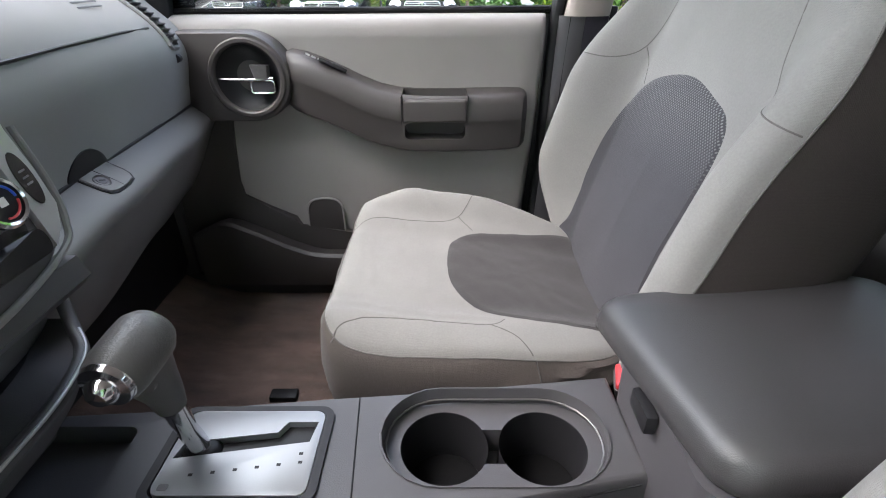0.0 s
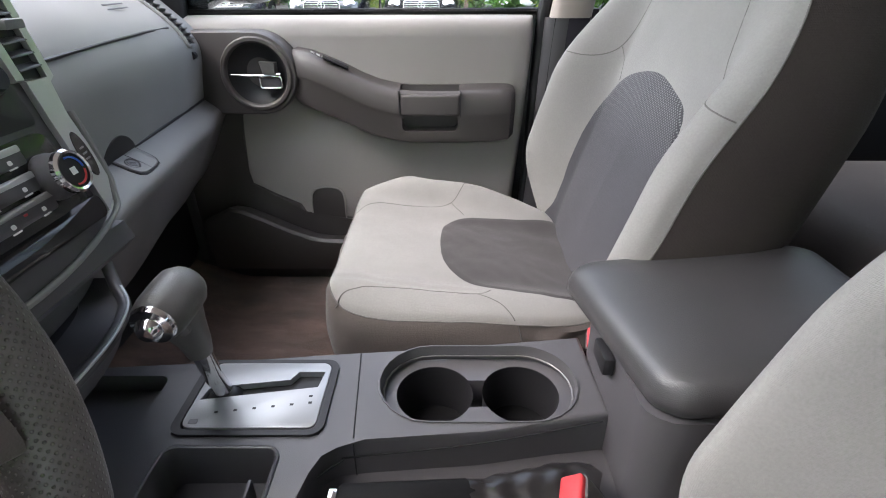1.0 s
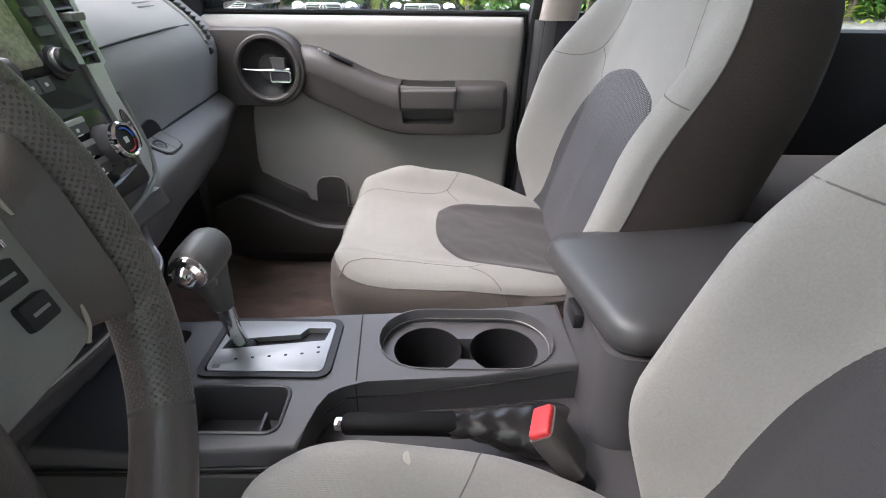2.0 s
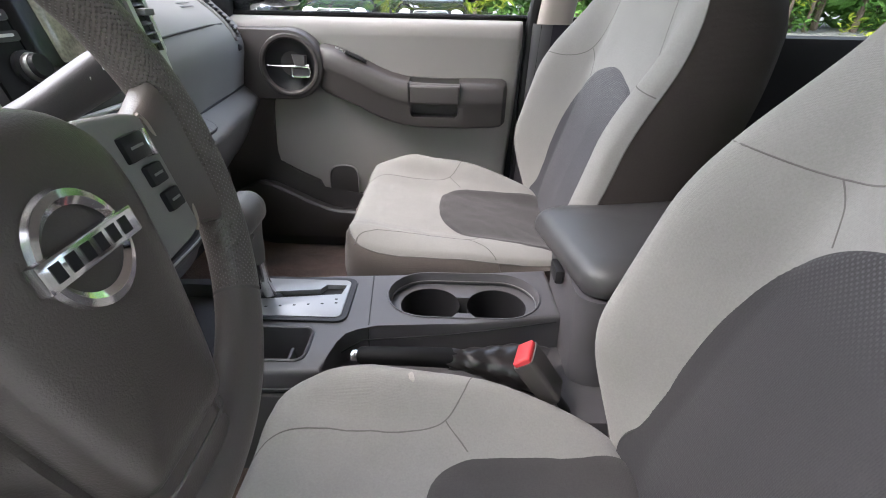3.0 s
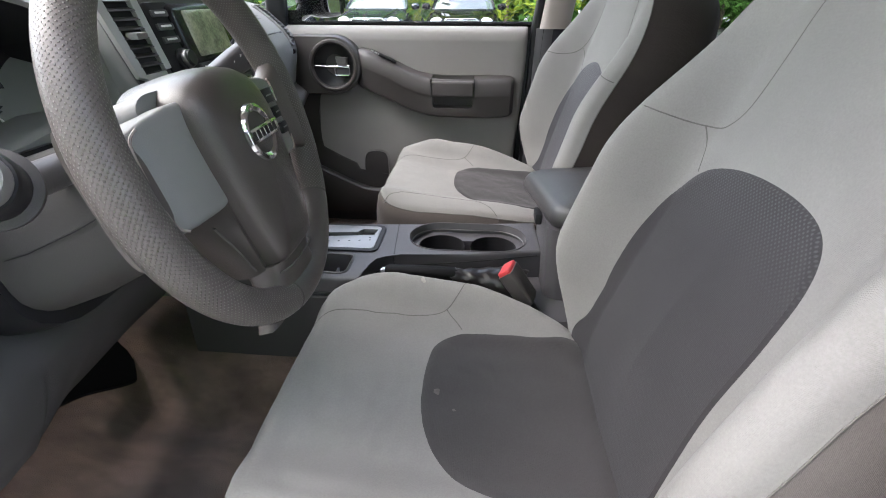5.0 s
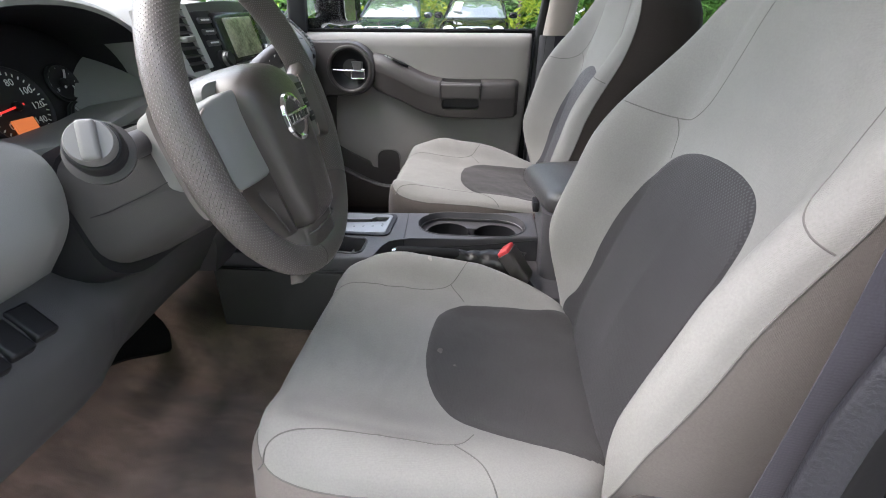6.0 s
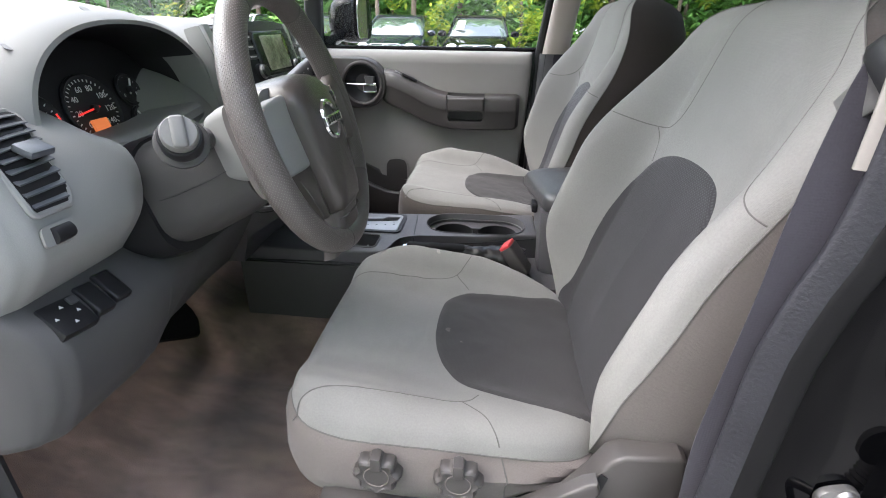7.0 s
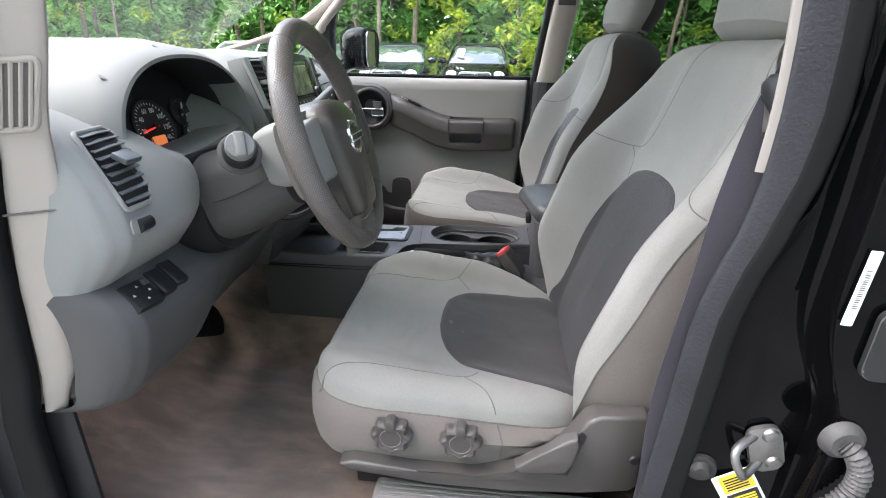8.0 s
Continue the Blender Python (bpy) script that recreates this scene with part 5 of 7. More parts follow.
for h in (-0.086, 0.080):
    T = Matrix.Translation(stack(SC + h, 1.164, 0.003)) @ pose(0, 0, 0, 0, 74, 0)
    kn = part("knob", moved(turned(((0.001, 0), (0.020, 0), (0.020, 0.006), (0.0185, 0.010), (0.018, 0.022), (0.001, 0.022)), 36), T), DASH_DARK, clim, "round heater knob", m=SM)
    part("chrome_ring", moved(turned(((0.0186, 0.020), (0.0186, 0.024), (0.0165, 0.0262), (0.0145, 0.0255), (0.0140, 0.0215)), 36), T), CHROME, kn, "chrome ring", m=SM)
    part("dial", moved(turned(((0.001, 0.0215), (0.0142, 0.0215), (0.0142, 0.0238), (0.001, 0.0240)), 28), T), BLACK, kn, m=SM)
    arc = [V(0.0115 * math.cos(radians(a)), 0.0115 * math.sin(radians(a)), 0.0245) for a in range(90, 200, 10)]
    part("cold_arc", moved(tube(arc, 0.0009, 6), T), material("blue_print", (0.03, 0.12, 0.6), 0.5), kn, m=SM)
    arc = [V(0.0115 * math.cos(radians(a)), 0.0115 * math.sin(radians(a)), 0.0245) for a in range(-20, 90, 10)]
    part("warm_arc", moved(tube(arc, 0.0009, 6), T), RED, kn, m=SM)
    part("key_mark", moved(block(-0.003, 0.003, -0.003, 0.003, 0.024, 0.0246), T), WHITE, kn, m=SM)
part("lower_bar", stack_plate([(SC + u, 1.1245 + v) for u, v in rounded(0.236, 0.020, 0.008, 4)], 0.0, 0.008), GLOSS, stack_unit, "gloss black lower bar", m=SM)
ov = part("indicator", stack_plate([(SC + 0.138 + 0.0095 * math.cos(a), 1.165 + 0.021 * math.sin(a)) for a in [2 * math.pi * k / 20 for k in range(20)]], 0.006, 0.001), GLOSS, stack_unit, "black oval warning light", m=SM)
for k in range(3):
    part("key_mark", stack_plate([(SC + 0.138 + u, 1.171 - 0.005 * k + v) for u, v in rounded(0.008, 0.0015, 0.0005, 2)], 0.007, 0.0004), DASH_TOP, ov, m=SM)
rim = [stack(p.x, p.y, 0.002) for p in smooth_line([(SC + h, z, 0) for h, z in ((-0.166, 1.20), (-0.164, 1.15), (-0.152, 1.122), (-0.125, 1.107), (0, 1.098), (0.125, 1.107), (0.152, 1.122), (0.164, 1.15), (0.166, 1.20))], 5)]
part("bezel_edge", tube(rim, 0.003, 8), DASH_TOP, stack_unit, "grey edge round the stack's foot", m=SM)
# open bin under the stack
bin_ = thing("stack_bin", "black open storage bin with a grey lip below the heater controls", "storage bin", (-0.38, SC, 0.88))
NM = Matrix.Translation((0.38, -SC, -0.88))
lip = smooth_line([V(x, SC + h, z) for x, h, z in ((-0.376, -0.172, 1.040), (-0.360, -0.154, 1.010), (-0.335, -0.124, 1.000), (-0.310, -0.06, 1.008), (-0.303, 0.0, 1.012), (-0.310, 0.06, 1.008), (-0.335, 0.124, 1.000), (-0.360, 0.154, 1.010), (-0.376, 0.172, 1.040))], 5)
part("lip", tube(lip, 0.0065, 10), DASH_DARK, bin_, "rounded lip of the bin", m=NM)
part("lip_trim", tube([p + V(0.005, 0, 0.0045) for p in lip[6:-6]], 0.0015, 8), SILVER, bin_, "thin bright line on the bin's lip", m=NM)
part("well", block(-0.47, -0.40, SC - 0.15, SC + 0.15, 0.96, 1.075, 0.004), BLACK, bin_, m=NM)
part("shelf", loft([[V(-0.44, p.y, 0.985), V(-0.44, p.y, 0.998), p + V(-0.002, 0, -0.002), p + V(-0.002, 0, -0.010)] for p in lip[6:-6]]), BLACK, bin_, m=NM)
part("lower_face", loft([[p, p + V(-0.014, 0, -0.035), V(-0.392, p.y * 0.9, 0.93), V(-0.418, p.y * 0.8, 0.872), V(-0.46, p.y * 0.8, 0.872), p + V(-0.05, 0, 0)] for p in lip[4:-4]]), DASH_DARK, bin_, "charcoal panel between bin and console", m=NM)
part("chin", loft([[V(x + 0.012, SC + h, z) for x, z in ((-0.40, 1.10), (-0.325, 1.098), (-0.318, 1.08), (-0.33, 1.068), (-0.40, 1.068))] for h in (-0.137, -0.06, 0.06, 0.137)]), DASH_DARK, bin_, "charcoal chin over the bin", m=NM)

# passenger side of the dashboard
part("glove_seam", tube([dash_point(y, s) for y, s in ((0.125, 0.335), (0.2, 0.330), (0.35, 0.326), (0.5, 0.322), (0.60, 0.320))], 0.0022, 6), BLACK, dash, "dark joint above the glove box", m=back)
part("glove_seam", tube([dash_point(y, s) for y, s in ((0.13, 0.5445), (0.25, 0.5445), (0.4, 0.5445), (0.6, 0.5445), (0.72, 0.5445))], 0.0026, 6), BLACK, dash, "dark joint under the glove box lid", m=back)
part("airbag_mark", moved(block(-0.0004, 0.0004, -0.03, 0.03, -0.001, 0.001), pose(*(dash_point(0.50, 0.262) + V(0.002, 0, 0.001)), 0, -40, 3)), DASH_DARK, dash, m=back)
part("airbag_mark", moved(block(-0.0004, 0.0004, -0.03, 0.03, -0.001, 0.001), pose(*(dash_point(0.50, 0.272) + V(0.002, 0, 0.001)), 0, -40, 3)), DASH_DARK, dash, m=back)
latch = thing("glove_box_latch", "grey glove box latch with a keyhole and a flat black patch for the shade in the finger hollow", "latch", (-0.42, 0.31, 1.07))
GM = Matrix.Translation((0.42, -0.31, -1.07))
# Flat half-moon, black in place of the shade a finger hollow would hold.
half_moon = [(0.305 + 0.046 * math.cos(radians(q)), 0.546 - 0.088 * math.sin(radians(q)) ** 0.8) for q in range(0, 181, 12)]
part("hollow", loft([[dash_point(0.305 + (y - 0.305) * k, 0.546 + (sv - 0.546) * k) + V(0.0015 + o, 0, 0.0006) for y, sv in half_moon] for k, o in ((1.0, -0.002), (0.98, 0.0), (0.6, 0.0), (0.2, 0.0))]), BLACK, latch, "flat black patch for the shade in the finger hollow", m=GM)
LN = V(0.54, -0.08, 0.84).normalized()


def ledge(y, f, off):
    """A point over the ledge: y across, f from its rear edge (0) to its front edge (1)."""
    return dash_point(y, (6 + f) / 11) + LN * off


tab = [(0.278, 0.03), (0.278, 0.50), (0.281, 0.64), (0.290, 0.72), (0.304, 0.74), (0.322, 0.74), (0.335, 0.71), (0.342, 0.60), (0.344, 0.45), (0.345, 0.03)]
part("plate", loft([[ledge(0.312 + (y - 0.312) * k, 0.38 + (f - 0.38) * k, o) for y, f in tab] for k, o in ((1.0, -0.001), (1.0, 0.0022), (0.97, 0.0030), (0.6, 0.0030), (0.2, 0.0030))]), DASH_LOW, latch, "flush grey latch paddle", m=GM)
part("joint", tube([ledge(0.312 + (y - 0.312) * 1.05, f + 0.02, 0.0006) for y, f in tab], 0.0016, 6), BLACK, latch, "dark gap round the paddle", m=GM)
part("joint", tube([ledge(0.3085, f, 0.0026) for f in (0.04, 0.25, 0.5, 0.72)], 0.0008, 6), BLACK, latch, m=GM)
LK = Matrix.Translation(ledge(0.2935, 0.40, 0.002)) @ LN.to_track_quat("Z", "Y").to_matrix().to_4x4()
part("keyhole", moved(turned(((0.0105, 0.0), (0.0105, 0.0020), (0.0095, 0.0030), (0.0086, 0.0022), (0.0080, 0.0012), (0.0066, 0.0012), (0.0060, 0.0024), (0.001, 0.0026)), 24), LK), DASH_DARK, latch, "round keyhole", m=GM)
part("keyhole_slot", moved(block(-0.0009, 0.0009, -0.0038, 0.0038, 0.0022, 0.0029), LK @ Matrix.Rotation(radians(60), 4, "Z")), BLACK, latch, m=GM)


def side_vent():
    """A tall louvred outlet at the passenger end, following the skin."""
    v = thing("passenger_vent", "black louvred air vent at the passenger end of the dashboard", "air vent", (-0.5, 0.64, 1.18))
    VM = Matrix.Translation((0.5, -0.64, -1.18))
    ss = [0.215 + 0.0125 * k for k in range(13)]
    rings = []
    for s in ss:
        y0 = 0.620 + 0.9 * (s - 0.215) * 0.12
        y1 = 0.668 + 0.02 * (s - 0.2)
        ps = [dash_point(y, s) for y in (y0, (y0 + y1) / 2, y1)]
        rings.append([p + V(0.002, 0, 0.0015) for p in ps])
    bm = loft(rings, False, False)
    part("grille_back", bm, BLACK, v, m=VM)
    for a, b in zip(rings[:-1], rings[1:]):
        part("slat", loft([[p + V(0.001, 0, 0.001), p + V(0.009, 0, 0.004), p + V(0.009, 0, 0.002), p + V(0.001, 0, -0.002)] for p in a]), DASH_DARK, v, m=VM)
    edge = [r[0] for r in rings] + [r[-1] for r in rings[::-1]]
    part("frame", tube(smooth_line(edge, 2, True), 0.0042, 8, True), DASH_TOP, v, "grey vent frame", m=VM)
    e = dash_point(0.662, 0.385)
    part("wheel", moved(rod(0.007, 0.01, 16, 0.001), pose(e.x + 0.002, 0.658, e.z, 90, 0, 0)), BLACK, v, m=VM)


side_vent()

# driver side: vent in the fascia
SLAT = material("vent_slat_blue_grey", (0.060, 0.066, 0.075), 0.38, 0, 0.08, 8, 700, 0.1)
dvent = thing("driver_vent", "dark louvred air vent in the driver-side fascia", "air vent", (-0.37, -0.62, 1.15))
VD = Matrix.Translation((0.37, 0.62, -1.15))
vn = V(0.80, -0.06, 0.59).normalized()


def vpoint(q, s, off):
    """A point over the pod's skin: q across from 0 (door) to 1, s from 0 (top) to 1."""
    y0, y1 = -0.645 - 0.010 * s, -0.580 - 0.032 * s
    k = 3.32 - 0.22 * q + (1.18 + 0.22 * q) * s
    return dash_point(y0 + (y1 - y0) * q, k / 11) + vn * (off + 0.0012)


vo = [(q, s) for q, s in [((a + 1) / 2, (1 - b) / 2) for a, b in rounded(2, 2, 0.22, 5)]]
part("cavity", loft([[vpoint(0.5 + (q - 0.5) * k, 0.5 + (s - 0.5) * k, o) for q, s in vo] for k, o in ((1.0, 0.0), (0.99, 0.003), (0.6, 0.0032), (0.2, 0.0034))]), BLACK, dvent, "black vent cavity", m=VD)
part("frame", tube([vpoint(0.5 + (q - 0.5) * 1.03, 0.5 + (s - 0.5) * 1.03, 0.0005) for q, s in vo], 0.0036, 8, True), DASH_TOP, dvent, "grey rounded vent rim", m=VD)
for k in range(9):
    s = 0.06 + 0.11 * k
    e = 0.04 if k in (0, 8) else 0.0
    part("slat", loft([[vpoint(q, s - 0.040, 0.001), vpoint(q, s + 0.022, 0.0062), vpoint(q, s + 0.034, 0.0056), vpoint(q, s - 0.015, 0.001)] for q in (e + 0.03, 0.5, 0.965 - e)]), SLAT, dvent, m=VD)
part("vent_tab", moved(block(-0.009, 0.012, -0.014, 0.014, -0.004, 0.004, 0.0025, 2), Matrix.Translation(vpoint(0.56, 0.50, 0.013)) @ pose(0, 0, 0, 0, 25, 0)), SLAT, dvent, "dark blue-grey vent tab", m=VD)
part("thumbwheel_frame", plate([vpoint(0.42 + a * 20, 1.24 + b * 8, 0.001) for a, b in rounded(0.046, 0.026, 0.006, 4)], 0.004, vn), DASH_TOP, dvent, m=VD)
part("thumbwheel", moved(rod(0.009, 0.022, 20, 0.001), Matrix.Translation(vpoint(0.22, 1.24, 0.002)) @ pose(0, 0, 0, -90, 0, 0)), BLACK, dvent, "black thumbwheel", m=VD)

# instrument hood
hood = thing("instrument_hood", "pale grey arched hood over the instruments", "hood", (-0.45, -0.415, 1.2))
HM = Matrix.Translation((0.45, 0.415, -1.2))


def arch(t, grow, x, drop=0.0):
    a = radians(196 - 212 * t)
    c, s = math.cos(a), math.sin(a)
    y = -0.398 + (0.170 + grow) * (abs(c) ** 0.85) * (1 if c > 0 else -1)
    z = 1.205 + ((0.117 + grow * 0.75) * abs(s) ** 0.9 * (1 if s > 0 else -1)) - drop * max(0, s)
    lean = 0.010 * (1 - abs(2 * t - 1))
    return V(x - lean + 0.012 * abs(2 * t - 1) ** 2, y, z)


prof = ((-0.020, -0.500), (-0.008, -0.44), (-0.001, -0.398), (0.003, -0.392), (0.010, -0.392), (0.018, -0.400), (0.028, -0.425), (0.040, -0.48), (0.050, -0.56), (0.058, -0.66), (0.06, -0.80))
part("shell", loft([[arch(k / 48, g, x, max(0, -x - 0.48) * 0.12) for k in range(49)] for g, x in prof[3:]], False, False), DASH_TOP, hood, "pale grey outer shell", m=HM)
part("lining", loft([[arch(k / 48, g, x) for k in range(37)] for g, x in prof[:4]], False, False), BLACK, hood, "black inner lining", m=HM)
part("lining", loft([[arch(k / 48, g, x) for k in range(36, 49)] for g, x in prof[:2]], False, False), BLACK, hood, "black inner lining", m=HM)
part("side_wall", loft([[arch(k / 48, g, x) for k in range(36, 49)] for g, x in prof[1:4]], False, False), DASH_TOP, hood, "grey inner wall beside the dials", m=HM)
for t in (0.28, 0.48):
    p = arch(t, 0.024, -0.418)
    part("clip_dimple", moved(turned(((0.001, 0.0), (0.004, 0.0005), (0.006, 0.002)), 16), Matrix.Translation(p) @ pose(0, 0, 0, 0, 30, 0)), DASH_LOW, hood, m=HM)
# cluster
clu = thing("instrument_cluster", "black instrument cluster with white numerals and red needles", "instruments", (-0.46, -0.415, 1.2))
QM = Matrix.Translation((0.46, 0.415, -1.2))
NEEDLE = glow("needle_red", (0.8, 0.04, 0.03), 0.16)
ORANGE = glow("orange_display", (0.62, 0.17, 0.05), 0.13)
CF = Matrix(((0, -0.30, 0.954, -0.468), (1, 0, 0, -0.412), (0, 0.954, 0.30, 1.214), (0, 0, 0, 1)))
part("backing", moved(block(-0.165, 0.165, -0.075, 0.095, -0.01, 0.0, 0.004), CF), BLACK, clu, m=QM)


def gauge(cx, cy, r, marks, a0, a1, digits, needle, size, red=(), hand=None):
    g = part("gauge", moved(turned(((0.001, 0.001), (r, 0.001), (r, 0.004), (r - 0.002, 0.006), (r - 0.004, 0.004), (r - 0.006, 0.003), (0.001, 0.003)), 40), CF @ Matrix.Translation((cx, cy, 0))), BLACK, clu, "round black dial", m=QM)
    bars = []
    for k in range(marks + 1):
        a = radians(a0 + (a1 - a0) * k / marks)
        bars.append(moved(block(r * 0.78, r * 0.86, -0.0007, 0.0007, 0.0032, 0.0036), CF @ Matrix.Translation((cx, cy, 0)) @ Matrix.Rotation(a, 4, "Z")))
    part("tick_marks", join(*bars), WHITE, g, "white tick marks", False, m=QM)
    for k, d in enumerate(digits):
        a = radians(a0 + (a1 - a0) * k / (len(digits) - 1))
        words(d, size, QM @ CF @ Matrix.Translation((cx + r * 0.60 * math.cos(a), cy + r * 0.60 * math.sin(a), 0.0036)), WHITE, g)
    if red:
        arcp = [V(cx + r * 0.87 * math.cos(radians(a)), cy + r * 0.87 * math.sin(radians(a)), 0.0038) for a in range(red[0], red[1], 5)]
        part("red_zone", moved(tube(arcp, 0.0012, 6), CF), NEEDLE, g, m=QM)
    a = radians(needle)
    part("needle", moved(block(-0.008, r * 0.72, -0.0011, 0.0011, 0.006, 0.0075), CF @ Matrix.Translation((cx, cy, 0)) @ Matrix.Rotation(a, 4, "Z")), hand or NEEDLE, g, "needle", False, m=QM)
    part("needle_cap", moved(turned(((0.001, 0.009), (0.005, 0.008), (0.006, 0.004)), 16), CF @ Matrix.Translation((cx, cy, 0))), BLACK, g, m=QM)


gauge(0.010, 0.002, 0.047, 28, 225, -45, ("0", "20", "40", "60", "80", "100", "120", "140"), 188, 0.0115)
gauge(-0.088, -0.004, 0.042, 16, 225, -45, ("0", "1", "2", "3", "4", "5", "6", "7", "8"), 222, 0.0105, (-40, 20))
gauge(0.092, 0.018, 0.024, 8, 210, -30, ("E", "F"), 60, 0.006, (), WHITE)
gauge(0.092, -0.028, 0.022, 8, 210, -30, ("C", "H"), 120, 0.006, (), WHITE)
part("odometer", moved(block(-0.015, 0.015, -0.010, 0.008, 0.003, 0.0055, 0.001), CF @ Matrix.Translation((0.004, -0.020, 0.002))), ORANGE, clu, "glowing orange odometer display", m=QM)
part("lens_shade", loft([[V(-0.450, y, z + 0.004), V(-0.402, y, z + 0.001), V(-0.394, y, z - 0.004), V(-0.391, y, z - 0.014), V(-0.400, y, z - 0.034), V(-0.450, y, z - 0.036)] for y, z in ((-0.55, 1.206), (-0.52, 1.200), (-0.487, 1.192), (-0.436, 1.186), (-0.37, 1.190), (-0.303, 1.200), (-0.26, 1.206))]), DASH_TOP, clu, "grey sill under the dials", m=QM)

# switches on the knee panel
swp = thing("mirror_switch", "black mirror switch panel with white arrows", "switch", (-0.36, -0.65, 1.04))
KN = V(0.62, 0.02, 0.785).normalized()
ku = V(0.12, 1, -0.05).normalized()
ku = (ku - KN * ku.dot(KN)).normalized()
kv = KN.cross(ku)
KF = Matrix(((ku.x, kv.x, KN.x, 0), (ku.y, kv.y, KN.y, 0), (ku.z, kv.z, KN.z, 0), (0, 0, 0, 1)))


def key_at(y, s, off=0.002):
    return Matrix.Translation(dash_point(y, s) + KN * off) @ KF


W1 = Matrix.Translation((0.36, 0.65, -1.04))
S0 = 0.615
P1 = key_at(-0.640, S0, 0.0)
part("panel", moved(block(-0.022, 0.022, -0.021, 0.021, -0.012, 0.003, 0.003), P1), BLACK, swp, "black square switch panel", m=W1)
for a, b in ((-0.014, 0.0), (0.0, 0.011), (0.0, -0.011), (0.012, 0.0)):
    part("arrow", moved(loft([[V(a + 0.0026 * math.cos(t), b + 0.0026 * math.sin(t), z) for t in (radians(90), radians(210), radians(330))] for z in (0.003, 0.0036)]), P1), WHITE, swp, m=W1, smooth=False)
part("selector", moved(block(0.010, 0.020, 0.008, 0.018, 0.002, 0.006, 0.002), P1), DASH_DARK, swp, m=W1)
for k, y in enumerate((-0.602, -0.574)):
    bl = thing("blank_switch", "black blank switch cover in the knee panel", "switch", (-0.36, y, 1.04))
    part("cover", moved(block(-0.0125, 0.0125, -0.021, 0.021, -0.012, 0.004, 0.004, 3), key_at(y, S0 - 0.002 - 0.003 * k, 0.0)), BLACK, bl, m=Matrix.Translation((0.36, -y, -1.04)))

# ---- steering column and wheel ----
TL = radians(17)
WA, WU, WR = V(math.cos(TL), 0, math.sin(TL)), V(-math.sin(TL), 0, math.cos(TL)), V(0, 1, 0)
WT = Matrix(((WR.x, WU.x, WA.x, 0), (WR.y, WU.y, WA.y, 0), (WR.z, WU.z, WA.z, 0), (0, 0, 0, 1)))
wheel = thing("steering_wheel", "worn dark leather three-spoke steering wheel", "steering wheel", (-0.172, -0.397, 1.2))


def perforated(name, color, light):
    """Leather with staggered rows of small raised dots, paler for their gloss highlights, laid out by the mesh's UV map
    (1 unit is 4.2 mm).
    """
    m = material(name, color, 0.40, 0, 0.10, 10, 700, 0.1)
    t = m.node_tree
    b = t.nodes["Principled BSDF"]
    uv = t.nodes.new("ShaderNodeUVMap")
    uv.uv_map = "dots"
    mp = t.nodes.new("ShaderNodeMapping")
    mp.inputs["Rotation"].default_value = (0, 0, radians(45))
    t.links.new(uv.outputs[0], mp.inputs["Vector"])
    vo = t.nodes.new("ShaderNodeTexVoronoi")
    vo.voronoi_dimensions = "2D"
    vo.inputs["Scale"].default_value = 1.0
    vo.inputs["Randomness"].default_value = 0.0
    t.links.new(mp.outputs[0], vo.inputs["Vector"])
    ramp = t.nodes.new("ShaderNodeValToRGB")
    ramp.color_ramp.elements[0].position, ramp.color_ramp.elements[1].position = 0.10, 0.26
    ramp.color_ramp.elements[0].color, ramp.color_ramp.elements[1].color = (1, 1, 1, 1), (0, 0, 0, 1)
    t.links.new(vo.outputs["Distance"], ramp.inputs[0])
    bp = t.nodes.new("ShaderNodeBump")
    bp.inputs["Strength"].default_value = 1.0
    bp.inputs["Distance"].default_value = 0.0012
    t.links.new(ramp.outputs[0], bp.inputs["Height"])
    t.links.new(bp.outputs[0], b.inputs["Normal"])
    # dots get a paler colour as painted highlights
    mx = t.nodes.new("ShaderNodeMix")
    mx.data_type = "RGBA"
    t.links.new(ramp.outputs[0], mx.inputs[0])
    old = b.inputs["Base Color"].links[0].from_socket
    t.links.new(old, mx.inputs[6])
    mx.inputs[7].default_value = (*light, 1)
    t.links.new(mx.outputs[2], b.inputs["Base Color"])
    return m


def dotted(bm, seg, along, around):
    """A UV map for a tube made ring by ring: along and around are dots per ring step and per turn."""
    lay = bm.loops.layers.uv.new("dots")
    bm.verts.index_update()
    for f in bm.faces:
        ids = [l.vert.index for l in f.loops]
        wrap = any(k % seg == 0 for k in ids) and any(k % seg == seg - 1 for k in ids)
        for l in f.loops:
            k = l.vert.index
            v = k % seg
            if wrap and v == 0:
                v = seg
            l[lay].uv = (k // seg * along, v * around / seg)
    return bm


PERF = perforated("perforated_leather", (0.098, 0.085, 0.079), (0.20, 0.18, 0.17))


RIM = Matrix.Translation((0.0132, 0.004, 0.005)) @ Matrix.Rotation(radians(2.3), 4, "Y")


def rim_section(a0, a1, r=0.0172, grip=0.0):
    pts, rr = [], []
    n = max(8, int(abs(a1 - a0) / 3))
    for k in range(n + 1):
        a = radians(a0 + (a1 - a0) * k / n)
        pts.append(RIM @ V(0.1676 * math.cos(a), 0.1676 * math.sin(a), 0))
        rr.append(r + grip * math.sin(math.pi * k / n) ** 2)
    step = 0.1676 * radians(abs(a1 - a0)) / n
    return dotted(tube(pts, rr, 24, up=(0, 0, 1)), 24, step / 0.0030, 38)


